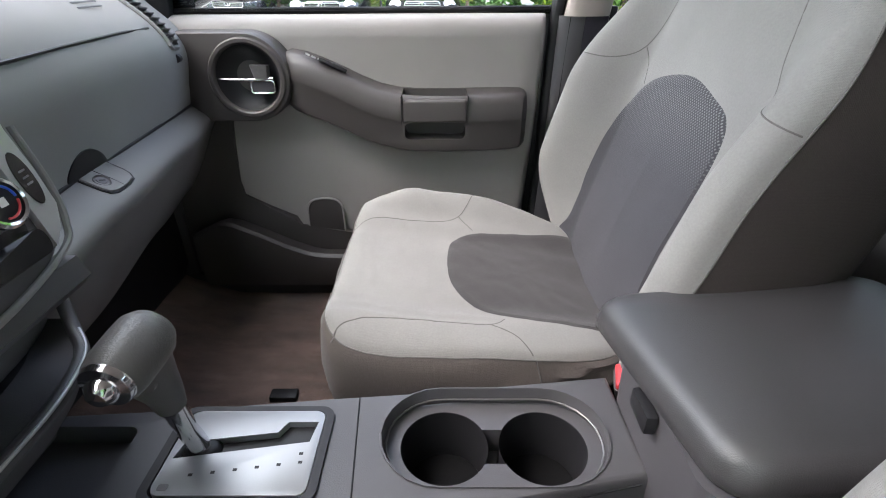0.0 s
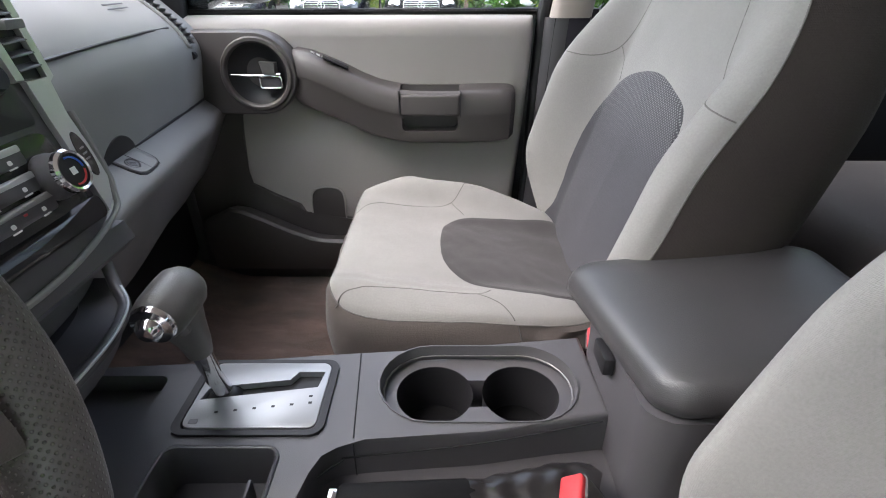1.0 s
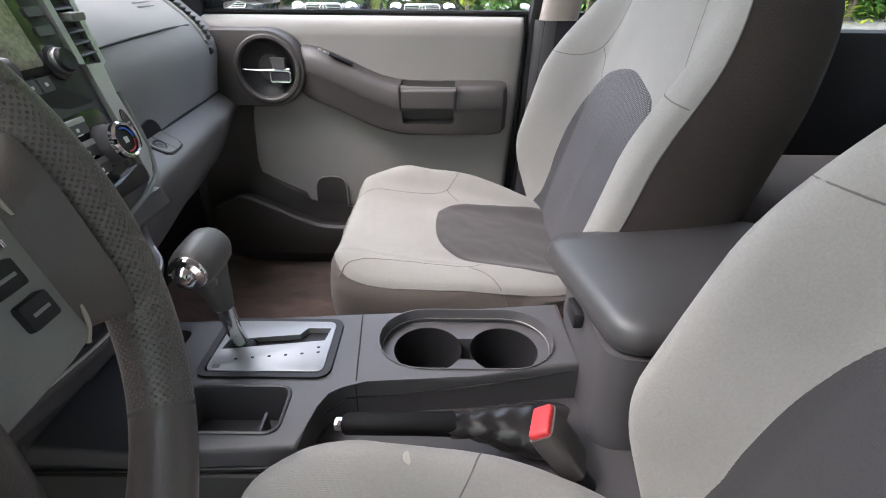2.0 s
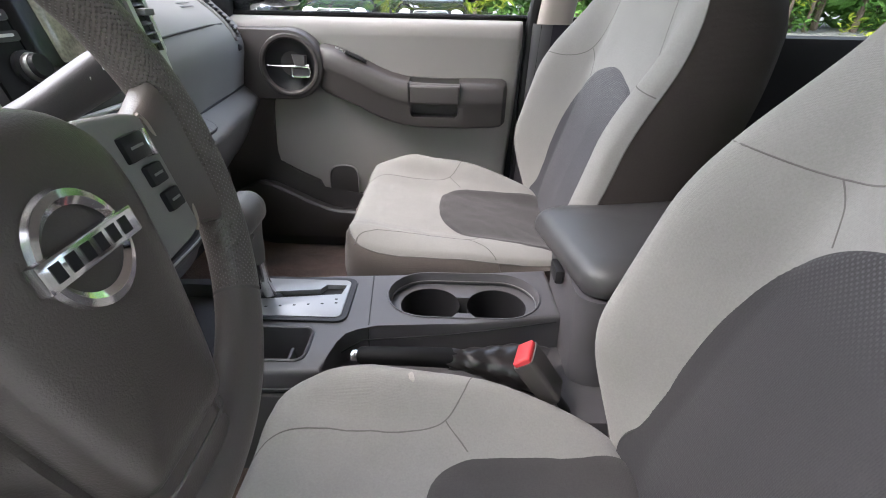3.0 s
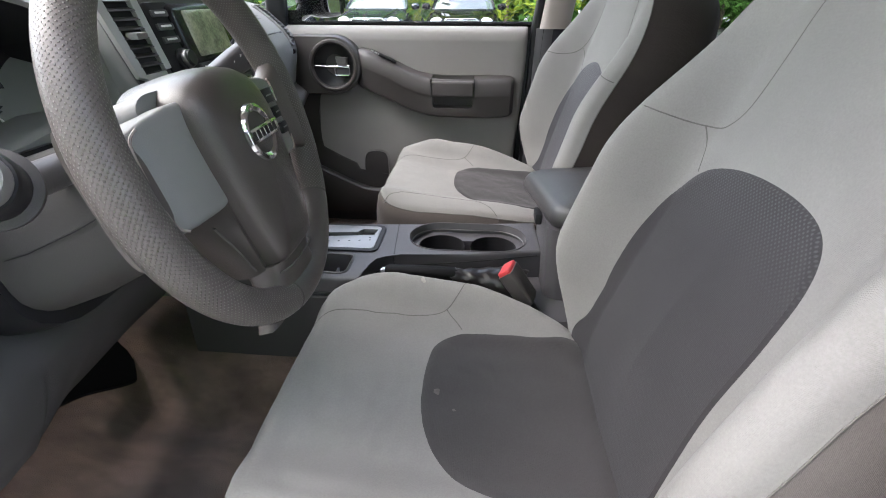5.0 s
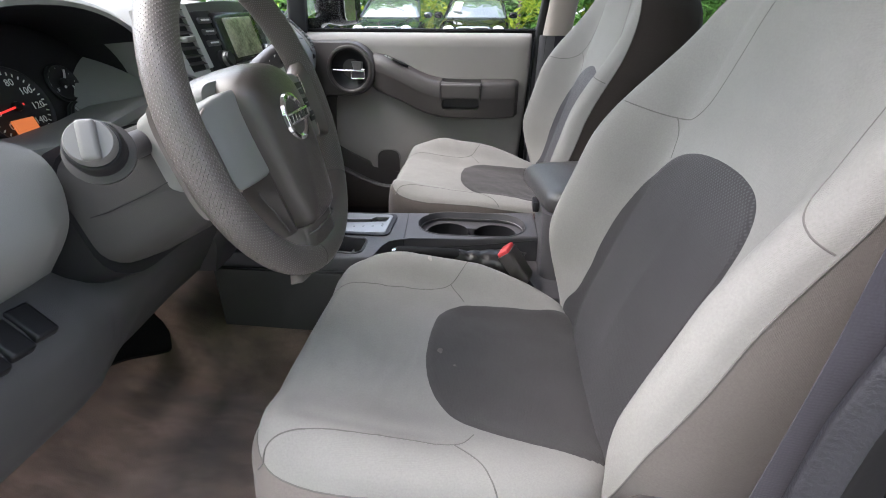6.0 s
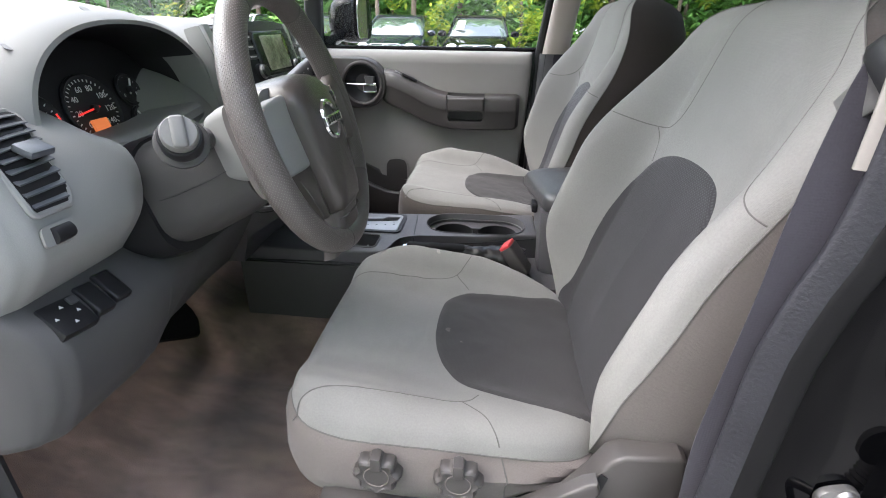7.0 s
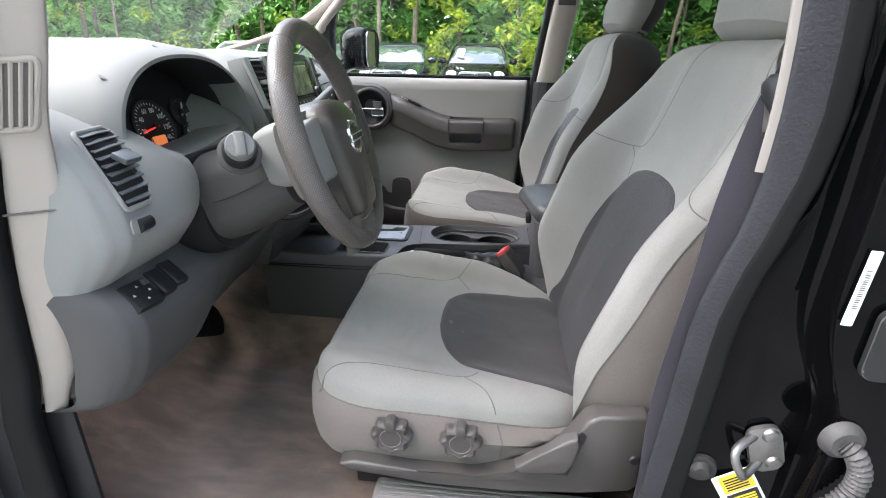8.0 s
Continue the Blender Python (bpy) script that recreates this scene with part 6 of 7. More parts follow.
for a0, a1, nm in ((-41, 59, "rim_grip"), (59, 121, "rim_arc"), (121, 256, "rim_grip"), (256, 319, "rim_arc")):
    part(nm, rim_section(a0 + 0.3, a1 - 0.3, 0.0170, 0.0010), PERF if nm == "rim_grip" else LEATHER, wheel, "perforated leather rim" if nm == "rim_grip" else "smooth leather rim", m=WT)
for a in (-41, 59, 121, 256):
    part("rim_joint", rim_section(a - 0.4, a + 0.4, 0.0171), SEAM, wheel, m=WT)


def hub_ring(k, z, dy=0.0):
    """A ring of the airbag cover: an upright shield, narrow at the foot."""
    half = [(0, 0.066), (0.030, 0.063), (0.052, 0.053), (0.064, 0.036), (0.067, 0.010), (0.063, -0.030), (0.055, -0.070), (0.046, -0.105), (0.038, -0.121), (0.020, -0.1235)]
    o = half + [(0, -0.124)] + [(-x, y) for x, y in half[:0:-1]]
    return [V(p.x * k * (1.0 if p.x > 0 else 0.88), (p.y + 0.02) * k - 0.02 + dy, z) for p in smooth_line([(a, b, 0) for a, b in o], 3, True)]


hub = part("hub_pad", loft([hub_ring(1.03, -0.045), hub_ring(1.04, -0.020), hub_ring(1.03, 0.0), hub_ring(1.0, 0.014), hub_ring(0.96, 0.024), hub_ring(0.90, 0.031), hub_ring(0.78, 0.036), hub_ring(0.55, 0.0395), hub_ring(0.3, 0.0412), hub_ring(0.1, 0.0418)]), PAD, wheel, "brown-black airbag cover", m=WT)
for k, (a, b) in enumerate(((-0.044, 0.022), (-0.041, 0.0205), (0.036, -0.066), (0.030, -0.072), (0.018, -0.09))):
    part("scuff", moved(block(-0.002, 0.002, -0.0006, 0.0006, 0, 0.0012), WT @ pose(a, b, 0.0335 - 0.10 * max(0, -b - 0.05), 0, 0, 30 + 50 * k)), DASH_TOP, hub)
# emblem: a plain chrome ring with a bar
em = part("emblem", moved(loft([[V(r * math.cos(a) * 0.96, r * math.sin(a), z) for r, z in ((0.0268 + 0.0006 * abs(math.sin(a)), 0.0405), (0.0262, 0.0438), (0.0240 - 0.0014 * abs(math.sin(a)), 0.0446), (0.0218 - 0.0026 * abs(math.sin(a)), 0.0425), (0.0215 - 0.0026 * abs(math.sin(a)), 0.0405))] for a in [2 * math.pi * k / 48 for k in range(49)]], True, False), WT), CHROME, wheel, "chrome ring emblem with a bar")
part("emblem_bar", moved(block(-0.0305, 0.0305, -0.0066, 0.0066, 0.041, 0.0475, 0.0016, 2), WT), CHROME, em)
part("emblem_letters", moved(join(*[block(-0.0255 + 0.0087 * k, -0.0200 + 0.0087 * k, -0.0038, 0.0038, 0.0474, 0.0479) for k in range(6)]), WT), BLACK, em, smooth=False)


def spoke(s):
    rows = ((0.026, 0.047, -0.044, 0.013, -0.034), (0.070, 0.047, -0.044, 0.016, -0.034), (0.100, 0.043, -0.043, 0.014, -0.032), (0.116, 0.039, -0.042, 0.011, -0.030), (0.121, 0.037, -0.040, 0.006, -0.026))
    rings = []
    for r, up, dn, z1, z0 in rows:
        c, h = (up + dn) / 2, (up - dn) / 2
        m_, d = (z1 + z0) / 2, (z1 - z0) / 2
        r *= 1.07 if s > 0 and r > 0.08 else 1.0
        rings.append([V(s * r, c + a * h, m_ + b * d) for a, b in rounded(2, 2, 0.16, 4)])
    return loft(rings)


for s in (1, -1):
    sp = part("spoke", moved(spoke(s), WT), DASH_TOP, wheel, "pale grey wheel spoke")
    part("thumb_rest", moved(loft([[V(s * r, c + a * h, z + b * d) for a, b in rounded(2, 2, 0.6, 5)] for r, c, h, z, d in ((0.112, -0.002, 0.040, -0.008, 0.018), (0.128, -0.001, 0.038, -0.006, 0.017), (0.142, 0.0, 0.044, -0.002, 0.016), (0.156, 0.002, 0.052, 0.001, 0.014))]), WT), LEATHER, wheel, "leather swelling of the rim at the spoke")
    k = 1.07 if s > 0 else 1.0
    part("spoke_seam", moved(tube(smooth_line([(s * 0.112 * k, 0.0385, 0.0135), (s * 0.121 * k, 0.030, 0.0105), (s * 0.123 * k, 0.0, 0.0095), (s * 0.121 * k, -0.032, 0.0095), (s * 0.112 * k, -0.042, 0.011)], 5), 0.0012, 6), WT), BEIGE, sp)
    for j, (a, b, w, h) in enumerate(((0.098, 0.023, 0.022, 0.016), (0.103, 0.004, 0.016, 0.013), (0.106, -0.014, 0.016, 0.013))):
        if s > 0:
            bt = part("button", moved(block(a - w / 2, a + w / 2, b - h / 2, b + h / 2, 0.010, 0.0185, 0.002, 2), WT), BLACK, sp, "black spoke button")
            part("button_mark", moved(block(a - w * 0.28, a + w * 0.28, b - 0.0008, b + 0.0008, 0.0184, 0.0188), WT), DASH_TOP, bt, smooth=False)
    if s > 0:
        part("button_tab", moved(block(0.107, 0.112, 0.014, 0.031, 0.012, 0.0195, 0.0015), WT), CHROME, sp)
    # sloping cheek between the side spoke and the foot
    edge = ((0.058, -0.036, 0.014, 0.104, -0.040, -0.012), (0.056, -0.050, 0.013, 0.085, -0.053, -0.013), (0.053, -0.070, 0.012, 0.069, -0.073, -0.014), (0.048, -0.094, 0.010, 0.056, -0.096, -0.013), (0.042, -0.118, 0.008, 0.046, -0.121, -0.010))
    part("cheek", moved(loft([[V(s * xa, ya, za), V(s * (xa * 0.35 + xb * 0.65), ya * 0.35 + yb * 0.65, za * 0.55 + zb * 0.45), V(s * xb, yb, zb), V(s * (xb - 0.004), yb, zb - 0.020), V(s * (xa - 0.02), ya, -0.034), V(s * (xa - 0.02), ya, za)] for xa, ya, za, xb, yb, zb in edge]), WT), PAD, wheel, "brown-black cheek under the spoke")
    part("cheek_trim", moved(tube([(s * 0.074, -0.056, 0.003), (s * 0.061, -0.080, 0.002), (s * 0.048, -0.114, 0.0022)], 0.0012, 6), WT), SEAM, wheel, "thin bright edge of the cheek")
low = loft([[V(a * w, r, m_ + b * d) for a, b in rounded(2, 2, 0.5, 5)] for r, w, m_, d in ((-0.116, 0.042, 0.002, 0.024), (-0.128, 0.041, 0.001, 0.022), (-0.142, 0.046, 0.0, 0.019), (-0.154, 0.060, -0.001, 0.016), (-0.166, 0.078, 0, 0.013))])
part("lower_spoke", moved(low, WT), LEATHER, wheel, "dark leather lower spoke")
part("foot_seam", moved(tube(smooth_line([(-0.041, -0.1245, 0.020), (-0.030, -0.1255, 0.0265), (0.0, -0.1260, 0.0275), (0.030, -0.1255, 0.0265), (0.041, -0.1245, 0.020)], 5), 0.0011, 6), WT), SEAM, wheel)
part("top_cover", moved(loft([[V(a * w, 0.008 + b * h, z) for a, b in rounded(2, 2, 0.28, 5)] for w, h, z in ((0.086, 0.042, -0.080), (0.094, 0.047, -0.060), (0.100, 0.050, -0.024), (0.080, 0.051, -0.004))]), WT), DASH_TOP, wheel, "grey cover behind the airbag cover")

part("rear_cover", moved(loft([[V(a * w, c + b * h, z) for a, b in rounded(2, 2, 0.8, 7)] for w, h, c, z in ((0.066, 0.050, -0.004, -0.056), (0.074, 0.058, -0.008, -0.050), (0.086, 0.064, -0.012, -0.034), (0.088, 0.066, -0.014, -0.018), (0.082, 0.062, -0.014, -0.006))]), WT), SHROUD, wheel, "grey rear cover of the hub")

column = thing("steering_column", "grey plastic steering column shroud with control stalks", "steering column", (-0.30, -0.397, 1.12))
KM = Matrix.Translation((0.30, 0.397, -1.12))
CT = Matrix.Translation((-0.172, -0.397, 1.2)) @ WT
part("shroud", moved(loft([[V(a * w, c + b * h, z) for a, b in rounded(2, 2, 0.6, 6)] for w, h, c, z in ((0.070, 0.056, -0.010, -0.055), (0.082, 0.062, -0.014, -0.060), (0.090, 0.066, -0.022, -0.10), (0.098, 0.070, -0.028, -0.15), (0.102, 0.072, -0.030, -0.20), (0.102, 0.072, -0.030, -0.30))]), CT), SHROUD, column, "grey two-part shroud", m=KM)
part("shroud_joint", moved(loft([[V(a * w, c + b * 0.0008, z) for a, b in rounded(2, 2, 0.3, 2)] for w, c, z in ((0.0832, -0.014, -0.062), (0.0912, -0.022, -0.10), (0.0992, -0.028, -0.15), (0.1032, -0.030, -0.28))]), CT), BLACK, column, m=KM)
# light stalk on the door side
part("stalk", tube([(-0.262, -0.47, 1.200), (-0.252, -0.535, 1.204), (-0.246, -0.552, 1.208)], [0.013, 0.013, 0.016], 16), DASH_DARK, column, "dark light stalk", m=KM)
SD = V(0.46, -0.74, 0.48).normalized()
ST = Matrix.Translation((-0.246, -0.552, 1.208)) @ SD.to_track_quat("Z", "Y").to_matrix().to_4x4()
part("stalk_collar", moved(turned(((0.001, 0.0), (0.024, 0.0), (0.027, 0.004), (0.0275, 0.010), (0.024, 0.012), (0.001, 0.0118)), 32), ST), SHROUD, column, "grey collar", m=KM)
part("stalk_barrel", moved(turned(((0.001, 0.011), (0.0215, 0.011), (0.0218, 0.030), (0.020, 0.033), (0.001, 0.033)), 32), ST), BLACK, column, "black rotary barrel", m=KM)
kn = part("light_knob", moved(turned(((0.001, 0.032), (0.0182, 0.032), (0.0182, 0.042), (0.0165, 0.045), (0.001, 0.0455)), 32), ST), DASH_LOW, column, "grey light switch knob", m=KM)
part("knob_ridge", moved(block(-0.007, 0.007, -0.0165, 0.0165, 0.038, 0.050, 0.004, 3), ST), DASH_LOW, kn, m=KM)
# wiper stalk
part("wiper_stalk", loft([[V(x, y, z) + V(a * 0.010, 0, b * h) for a, b in rounded(2, 2, 0.7, 4)] for x, y, z, h in ((-0.262, -0.32, 1.215, 0.012), (-0.245, -0.26, 1.235, 0.013), (-0.235, -0.215, 1.250, 0.016), (-0.230, -0.190, 1.257, 0.017), (-0.228, -0.172, 1.261, 0.014))]), DASH_DARK, column, "dark wiper stalk", m=KM)
part("stalk_button", moved(block(-0.004, 0.006, -0.012, 0.012, -0.011, 0.011, 0.003, 2), pose(-0.222, -0.190, 1.257, 0, 0, 0)), BLACK, column, "black wiper button", m=KM)
for k in range(3):
    part("stalk_mark", moved(block(0, 0.0008, -0.003, 0.003, -0.0015, 0.0015), pose(-0.2255 - 0.003 * k, -0.212 - 0.012 * k, 1.258 - 0.006 * k)), WHITE, column, m=KM, smooth=False)
part("stalk_mark", moved(ring_plate([V(0, u, v) for u, v in rounded(0.012, 0.009, 0.003, 2)], [V(0, u, v) for u, v in rounded(0.009, 0.006, 0.002, 2)], 0.0006, (1, 0, 0)), pose(-0.2162, -0.190, 1.257)), WHITE, column, m=KM, smooth=False)
# Black sleeve in place of the shadow between shroud and fascia.
part("gap_shadow", moved(loft([[V(a * w, -0.034 + b * h, z) for a, b in rounded(2, 2, 0.6, 5)] for w, h, z in ((0.108, 0.080, -0.19), (0.113, 0.084, -0.25))]), CT), BLACK, column, "black sleeve for the shadow between shroud and fascia", m=KM)
part("shroud_screw", moved(turned(((0.001, 0.003), (0.0035, 0.002), (0.004, 0.0)), 12), Matrix.Translation((-0.252, -0.452, 1.092)) @ pose(0, 0, 0, 120, 0, 0)), STEEL, column, m=KM)

pedal = thing("accelerator_pedal", "black rubber pedal above the carpet", "pedal", (-0.57, -0.21, 0.66))
po = smooth_line([V(*p) - V(-0.57, -0.21, 0.66) for p in ((-0.620, -0.272, 0.712), (-0.596, -0.235, 0.694), (-0.566, -0.196, 0.672), (-0.563, -0.188, 0.678), (-0.585, -0.165, 0.705), (-0.610, -0.150, 0.728), (-0.630, -0.150, 0.738), (-0.650, -0.190, 0.755), (-0.655, -0.250, 0.752))], 4, True)
part("pad", plate([V(p.x * 1.15, p.y * 1.5 + 0.01, p.z * 1.15) for p in po], 0.012, (0.62, -0.2, 0.75), 0.003), RUBBER, pedal)

# ---- driver door opening ----
def strip(name, rows, mat, label, cat="trim"):
    """A trim between an outer and an inner line: rows of z, (x, y) outer, (x, y) inner, thickness."""
    rings = []
    for z, (xo, yo), (xi, yi), t in rows:
        a, b = V(xo, yo, z), V(xi, yi, z)
        d = (b - a).normalized()
        n = V(-d.y, d.x, 0)
        m_, w = (a + b) / 2, (b - a).length / 2
        rings.append([m_ + d * (u * w) + n * (v * t / 2) for u, v in rounded(2, 2, 0.5, 3)])
    return tagged(part(name, loft(rings), mat), label, cat, kind="structure")


def rows_between(table, dz=0.03):
    """Resamples rows (z, xo, yo, xi, yi, t) evenly."""
    z0, z1 = table[0][0], table[-1][0]
    n = int(abs(z1 - z0) / dz)
    out = []
    for k in range(n + 1):
        z = z0 + (z1 - z0) * k / n
        val = [lerp_table([(r[0], r[c]) for r in table], z) for c in range(1, 6)]
        out.append((z, (val[0], val[1]), (val[2], val[3]), val[4]))
    return out


strip("trim_front_pillar", rows_between(((0.885, -0.490, -0.700, -0.470, -0.685, 0.012), (0.96, -0.472, -0.702, -0.438, -0.683, 0.014), (1.06, -0.462, -0.703, -0.413, -0.682, 0.014), (1.165, -0.445, -0.703, -0.392, -0.682, 0.014), (1.25, -0.426, -0.703, -0.388, -0.682, 0.014), (1.38, -0.392, -0.703, -0.352, -0.684, 0.014), (1.50, -0.36, -0.70, -0.31, -0.68, 0.014), (1.78, -0.25, -0.66, -0.19, -0.64, 0.014))), BEIGE, "pale beige trim at the front of the driver door opening")
strip("trim_front_seal", rows_between(((0.60, -0.56, -0.715, -0.50, -0.712, 0.02), (0.87, -0.535, -0.715, -0.492, -0.712, 0.022), (0.96, -0.515, -0.715, -0.472, -0.712, 0.022), (1.11, -0.50, -0.715, -0.455, -0.712, 0.022), (1.25, -0.475, -0.715, -0.427, -0.712, 0.022), (1.38, -0.44, -0.715, -0.39, -0.712, 0.022), (1.78, -0.30, -0.675, -0.25, -0.67, 0.022))), RUBBER, "black rubber seal at the front of the driver door opening")
strip("trim_kick_panel", rows_between(((0.61, -0.62, -0.705, -0.47, -0.680, 0.012), (0.89, -0.60, -0.705, -0.468, -0.682, 0.012)), 0.05), BLACK, "black kick panel beside the footwell")
part_line = tube([(-0.444, -0.7105, 1.166), (-0.39, -0.690, 1.170)], 0.0014, 6)
tagged(part("trim_joint", part_line, SEAM), "thin joint in the pillar trim", "joint", kind="structure")
grille = thing("side_demister", "beige slotted side window demister in the pillar trim", "air vent", (-0.40, -0.70, 1.25))
GD = Matrix.Translation((0.40, 0.70, -1.25))


def gpoint(q, s, off):
    a = V(-0.424, -0.7025, 1.258).lerp(V(-0.402, -0.7025, 1.327), s)
    b = V(-0.392, -0.6875, 1.260).lerp(V(-0.369, -0.6875, 1.329), s)
    return a.lerp(b, q) + V(0.43, -0.90, 0) * (off + 0.007)


go = [((a + 1) / 2, (b + 1) / 2) for a, b in rounded(2, 2, 0.25, 4)]
part("frame", tube([gpoint(q, s, 0.0) for q, s in go], 0.0035, 8, True), BEIGE, grille, "beige grille frame", m=GD)
part("recess", loft([[gpoint(0.5 + (q - 0.5) * k, 0.5 + (s - 0.5) * k, 0.0006) for q, s in go] for k in (0.98, 0.5, 0.1)]), SEAT_SIDE, grille, "dark slots", m=GD)
for k in range(4):
    q = 0.14 + 0.24 * k
    part("bar", tube([gpoint(q, 0.04, 0.002), gpoint(q, 0.96, 0.002)], 0.0021, 6), BEIGE, grille, m=GD)

B_IN = ((0.60, 0.290), (0.82, 0.300), (0.95, 0.308), (1.06, 0.313), (1.10, 0.317), (1.16, 0.333), (1.21, 0.348), (1.31, 0.350), (1.39, 0.343), (1.55, 0.347), (1.78, 0.37))
B_OUT = ((0.60, 0.325), (0.82, 0.337), (0.95, 0.345), (1.06, 0.349), (1.10, 0.352), (1.16, 0.367), (1.22, 0.387), (1.30, 0.395), (1.39, 0.388), (1.55, 0.39), (1.78, 0.415))


def b_rows(i0, o0, yi, yo, t, z0=0.60, z1=1.78, outer=B_OUT, inner=B_IN):
    out = []
    for k in range(25):
        z = 0.60 + 1.18 * k / 24
        if z0 <= z <= z1:
            lean = 0.05 * smoothstep(1.4, 1.78, z)
            out.append((z, lerp_table(outer, z) + i0, yo + lean, lerp_table(inner, z) + o0, yi + lean, t))
    return rows_between(out)


SEAL = material("blue_grey_seal_rubber", (0.017, 0.017, 0.021), 0.6, 0, 0.2, 20, 260, 0.8, spec=0.3, depth=0.0015)
LIP = material("grey_rubber_lip", (0.020, 0.0195, 0.020), 0.6, 0, 0.2, 20, 300, 0.2, spec=0.25)
strip("trim_rear_seal", b_rows(-0.010, 0.0, -0.678, -0.690, 0.014), SEAL, "blue-grey rubber seal at the rear of the driver door opening")
strip("trim_seal_lip", b_rows(0.002, -0.016, -0.690, -0.698, 0.012, inner=B_OUT), RUBBER, "black lip of the rear door seal")
strip("trim_rear_pillar", b_rows(0.006, -0.006, -0.672, -0.678, 0.008, 1.21, outer=B_IN), BEIGE_DIMMED, "upper pillar trim beside the driver seat, beige dimmed against door light")
strip("trim_rear_pillar_low", b_rows(0.02, 0.010, -0.662, -0.672, 0.010, 0.60, 1.22), RUBBER, "dark grey lower pillar trim beside the driver seat")


FOLD = ((0.58, 0.458), (0.95, 0.459), (0.987, 0.458), (1.015, 0.449), (1.06, 0.430), (1.094, 0.420), (1.13, 0.416), (1.22, 0.417), (1.40, 0.412), (1.78, 0.44))
CREASE = ((0.58, 0.386), (0.976, 0.388), (1.006, 0.391), (1.053, 0.385), (1.10, 0.379), (1.15, 0.384), (1.20, 0.392), (1.30, 0.400), (1.78, 0.425))


def jamb():
    rings = []
    for z in [0.58 + 0.02 * k for k in range(61)]:
        x = lerp_table(B_OUT, z) - 0.002
        lean = 0.05 * smoothstep(1.4, 1.78, z)
        fold = lerp_table(FOLD, z)
        cr = max(lerp_table(CREASE, z), x + 0.006)
        rings.append([V(px, py + lean, z) for px, py in ((x, -0.66), (x, -0.692), (x + 0.003, -0.695), (cr - 0.003, -0.701), (cr, -0.7015), (cr + 0.002, -0.698), (fold - 0.006, -0.697), (fold - 0.002, -0.702), (fold, -0.707), (fold + 0.002, -0.722), (fold + 0.005, -0.727), (fold + 0.011, -0.729), (0.56, -0.732), (0.60, -0.745), (0.61, -0.78), (0.62, -0.78), (0.62, -0.66))])
    return loft(rings)


tagged(part("pillar_7", jamb(), PAINT), "glossy black painted jamb behind the driver door", "pillar", kind="structure")
skin = part("rear_door_skin", loft([[V(0.625, -0.80, z), V(0.628, -0.81, z), V(1.26, -0.84 + 0.1 * smoothstep(1.2, 1.75, z), z), V(1.26, -0.80 + 0.1 * smoothstep(1.2, 1.75, z), z)] for z in (0.60, 0.9, 1.2)]), PAINT)
tagged(skin, "glossy black skin of the rear side door", "car body", kind="structure")

sticker = thing("jamb_label", "white paper label with a barcode on the black jamb", "label", (0.455, -0.73, 1.12))
LT = pose(0.4300, -0.7325, 1.147, 90, 3, 1)
LI = Matrix.Translation((-0.455, 0.73, -1.12))
part("paper", moved(plate([V(u, v, 0) for u, v in rounded(0.0105, 0.076, 0.001, 2)], 0.0008), LI @ LT), WHITE, sticker, smooth=False)
part("barcode", moved(join(*[block(-0.0022, 0.0022, -0.022 + 0.0021 * k, -0.022 + 0.0021 * k + (0.0011 if k % 3 else 0.0005), 0.0008, 0.0012) for k in range(20)]), LI @ LT), DASH_LOW, sticker, "black barcode", smooth=False)
warn = thing("warning_label", "yellow and white warning label low on the jamb", "label", (0.41, -0.70, 0.86))
WI = Matrix.Translation((-0.41, 0.70, -0.86)) @ pose(0.403, -0.7035, 0.861, 90, -32, 2)
part("paper", moved(plate([V(u, v, 0) for u, v in rounded(0.046, 0.070, 0.002, 2)], 0.0008), WI), WHITE, warn, smooth=False)
part("print", moved(block(-0.016, 0.020, 0.004, 0.032, 0.0008, 0.0012), WI), YELLOW, warn, "yellow printed field", smooth=False)
part("print_lines", moved(join(*[block(-0.012, 0.014, 0.008 + 0.0042 * k, 0.0098 + 0.0042 * k, 0.0012, 0.0015) for k in range(5)]), WI), BLACK, warn, smooth=False)
part("print", moved(block(-0.016, 0.020, -0.032, 0.001, 0.0008, 0.0012), WI), BLACK, warn, "dark printed field", smooth=False)
part("print_lines", moved(join(*[block(-0.012, 0.016, -0.029 + 0.0045 * k, -0.0265 + 0.0045 * k, 0.0012, 0.0015) for k in range(6)]), WI), YELLOW, warn, smooth=False)

striker = thing("door_striker", "bare metal door striker bolted to the jamb", "striker", (0.43, -0.705, 0.90))
SI = Matrix.Translation((-0.43, 0.705, -0.90)) @ pose(0.414, -0.7000, 0.930, 90, -18, 0)
part("plate", moved(plate([V(u, v, 0) for u, v in rounded(0.036, 0.062, 0.012, 5)], 0.007, (0, 0, 1), 0.002), SI), STEEL, striker, "steel striker plate")
part("loop", moved(tube(smooth_line([(-0.010, 0.020, 0.004), (-0.034, 0.022, 0.020), (-0.040, 0.012, 0.028), (-0.036, -0.008, 0.028), (-0.030, -0.018, 0.020), (-0.008, -0.018, 0.004)], 5), 0.0048, 10), SI), STEEL, striker, "steel striker loop")
for v in (0.020, -0.020):
    part("bolt", moved(turned(((0.001, 0.011), (0.007, 0.010), (0.010, 0.006), (0.010, 0.004)), 20), SI @ Matrix.Translation((0.006, v, 0.0))), STEEL, striker)
bump = thing("door_stop", "grey plastic stop button on the jamb", "stop", (0.354, -0.697, 0.893))
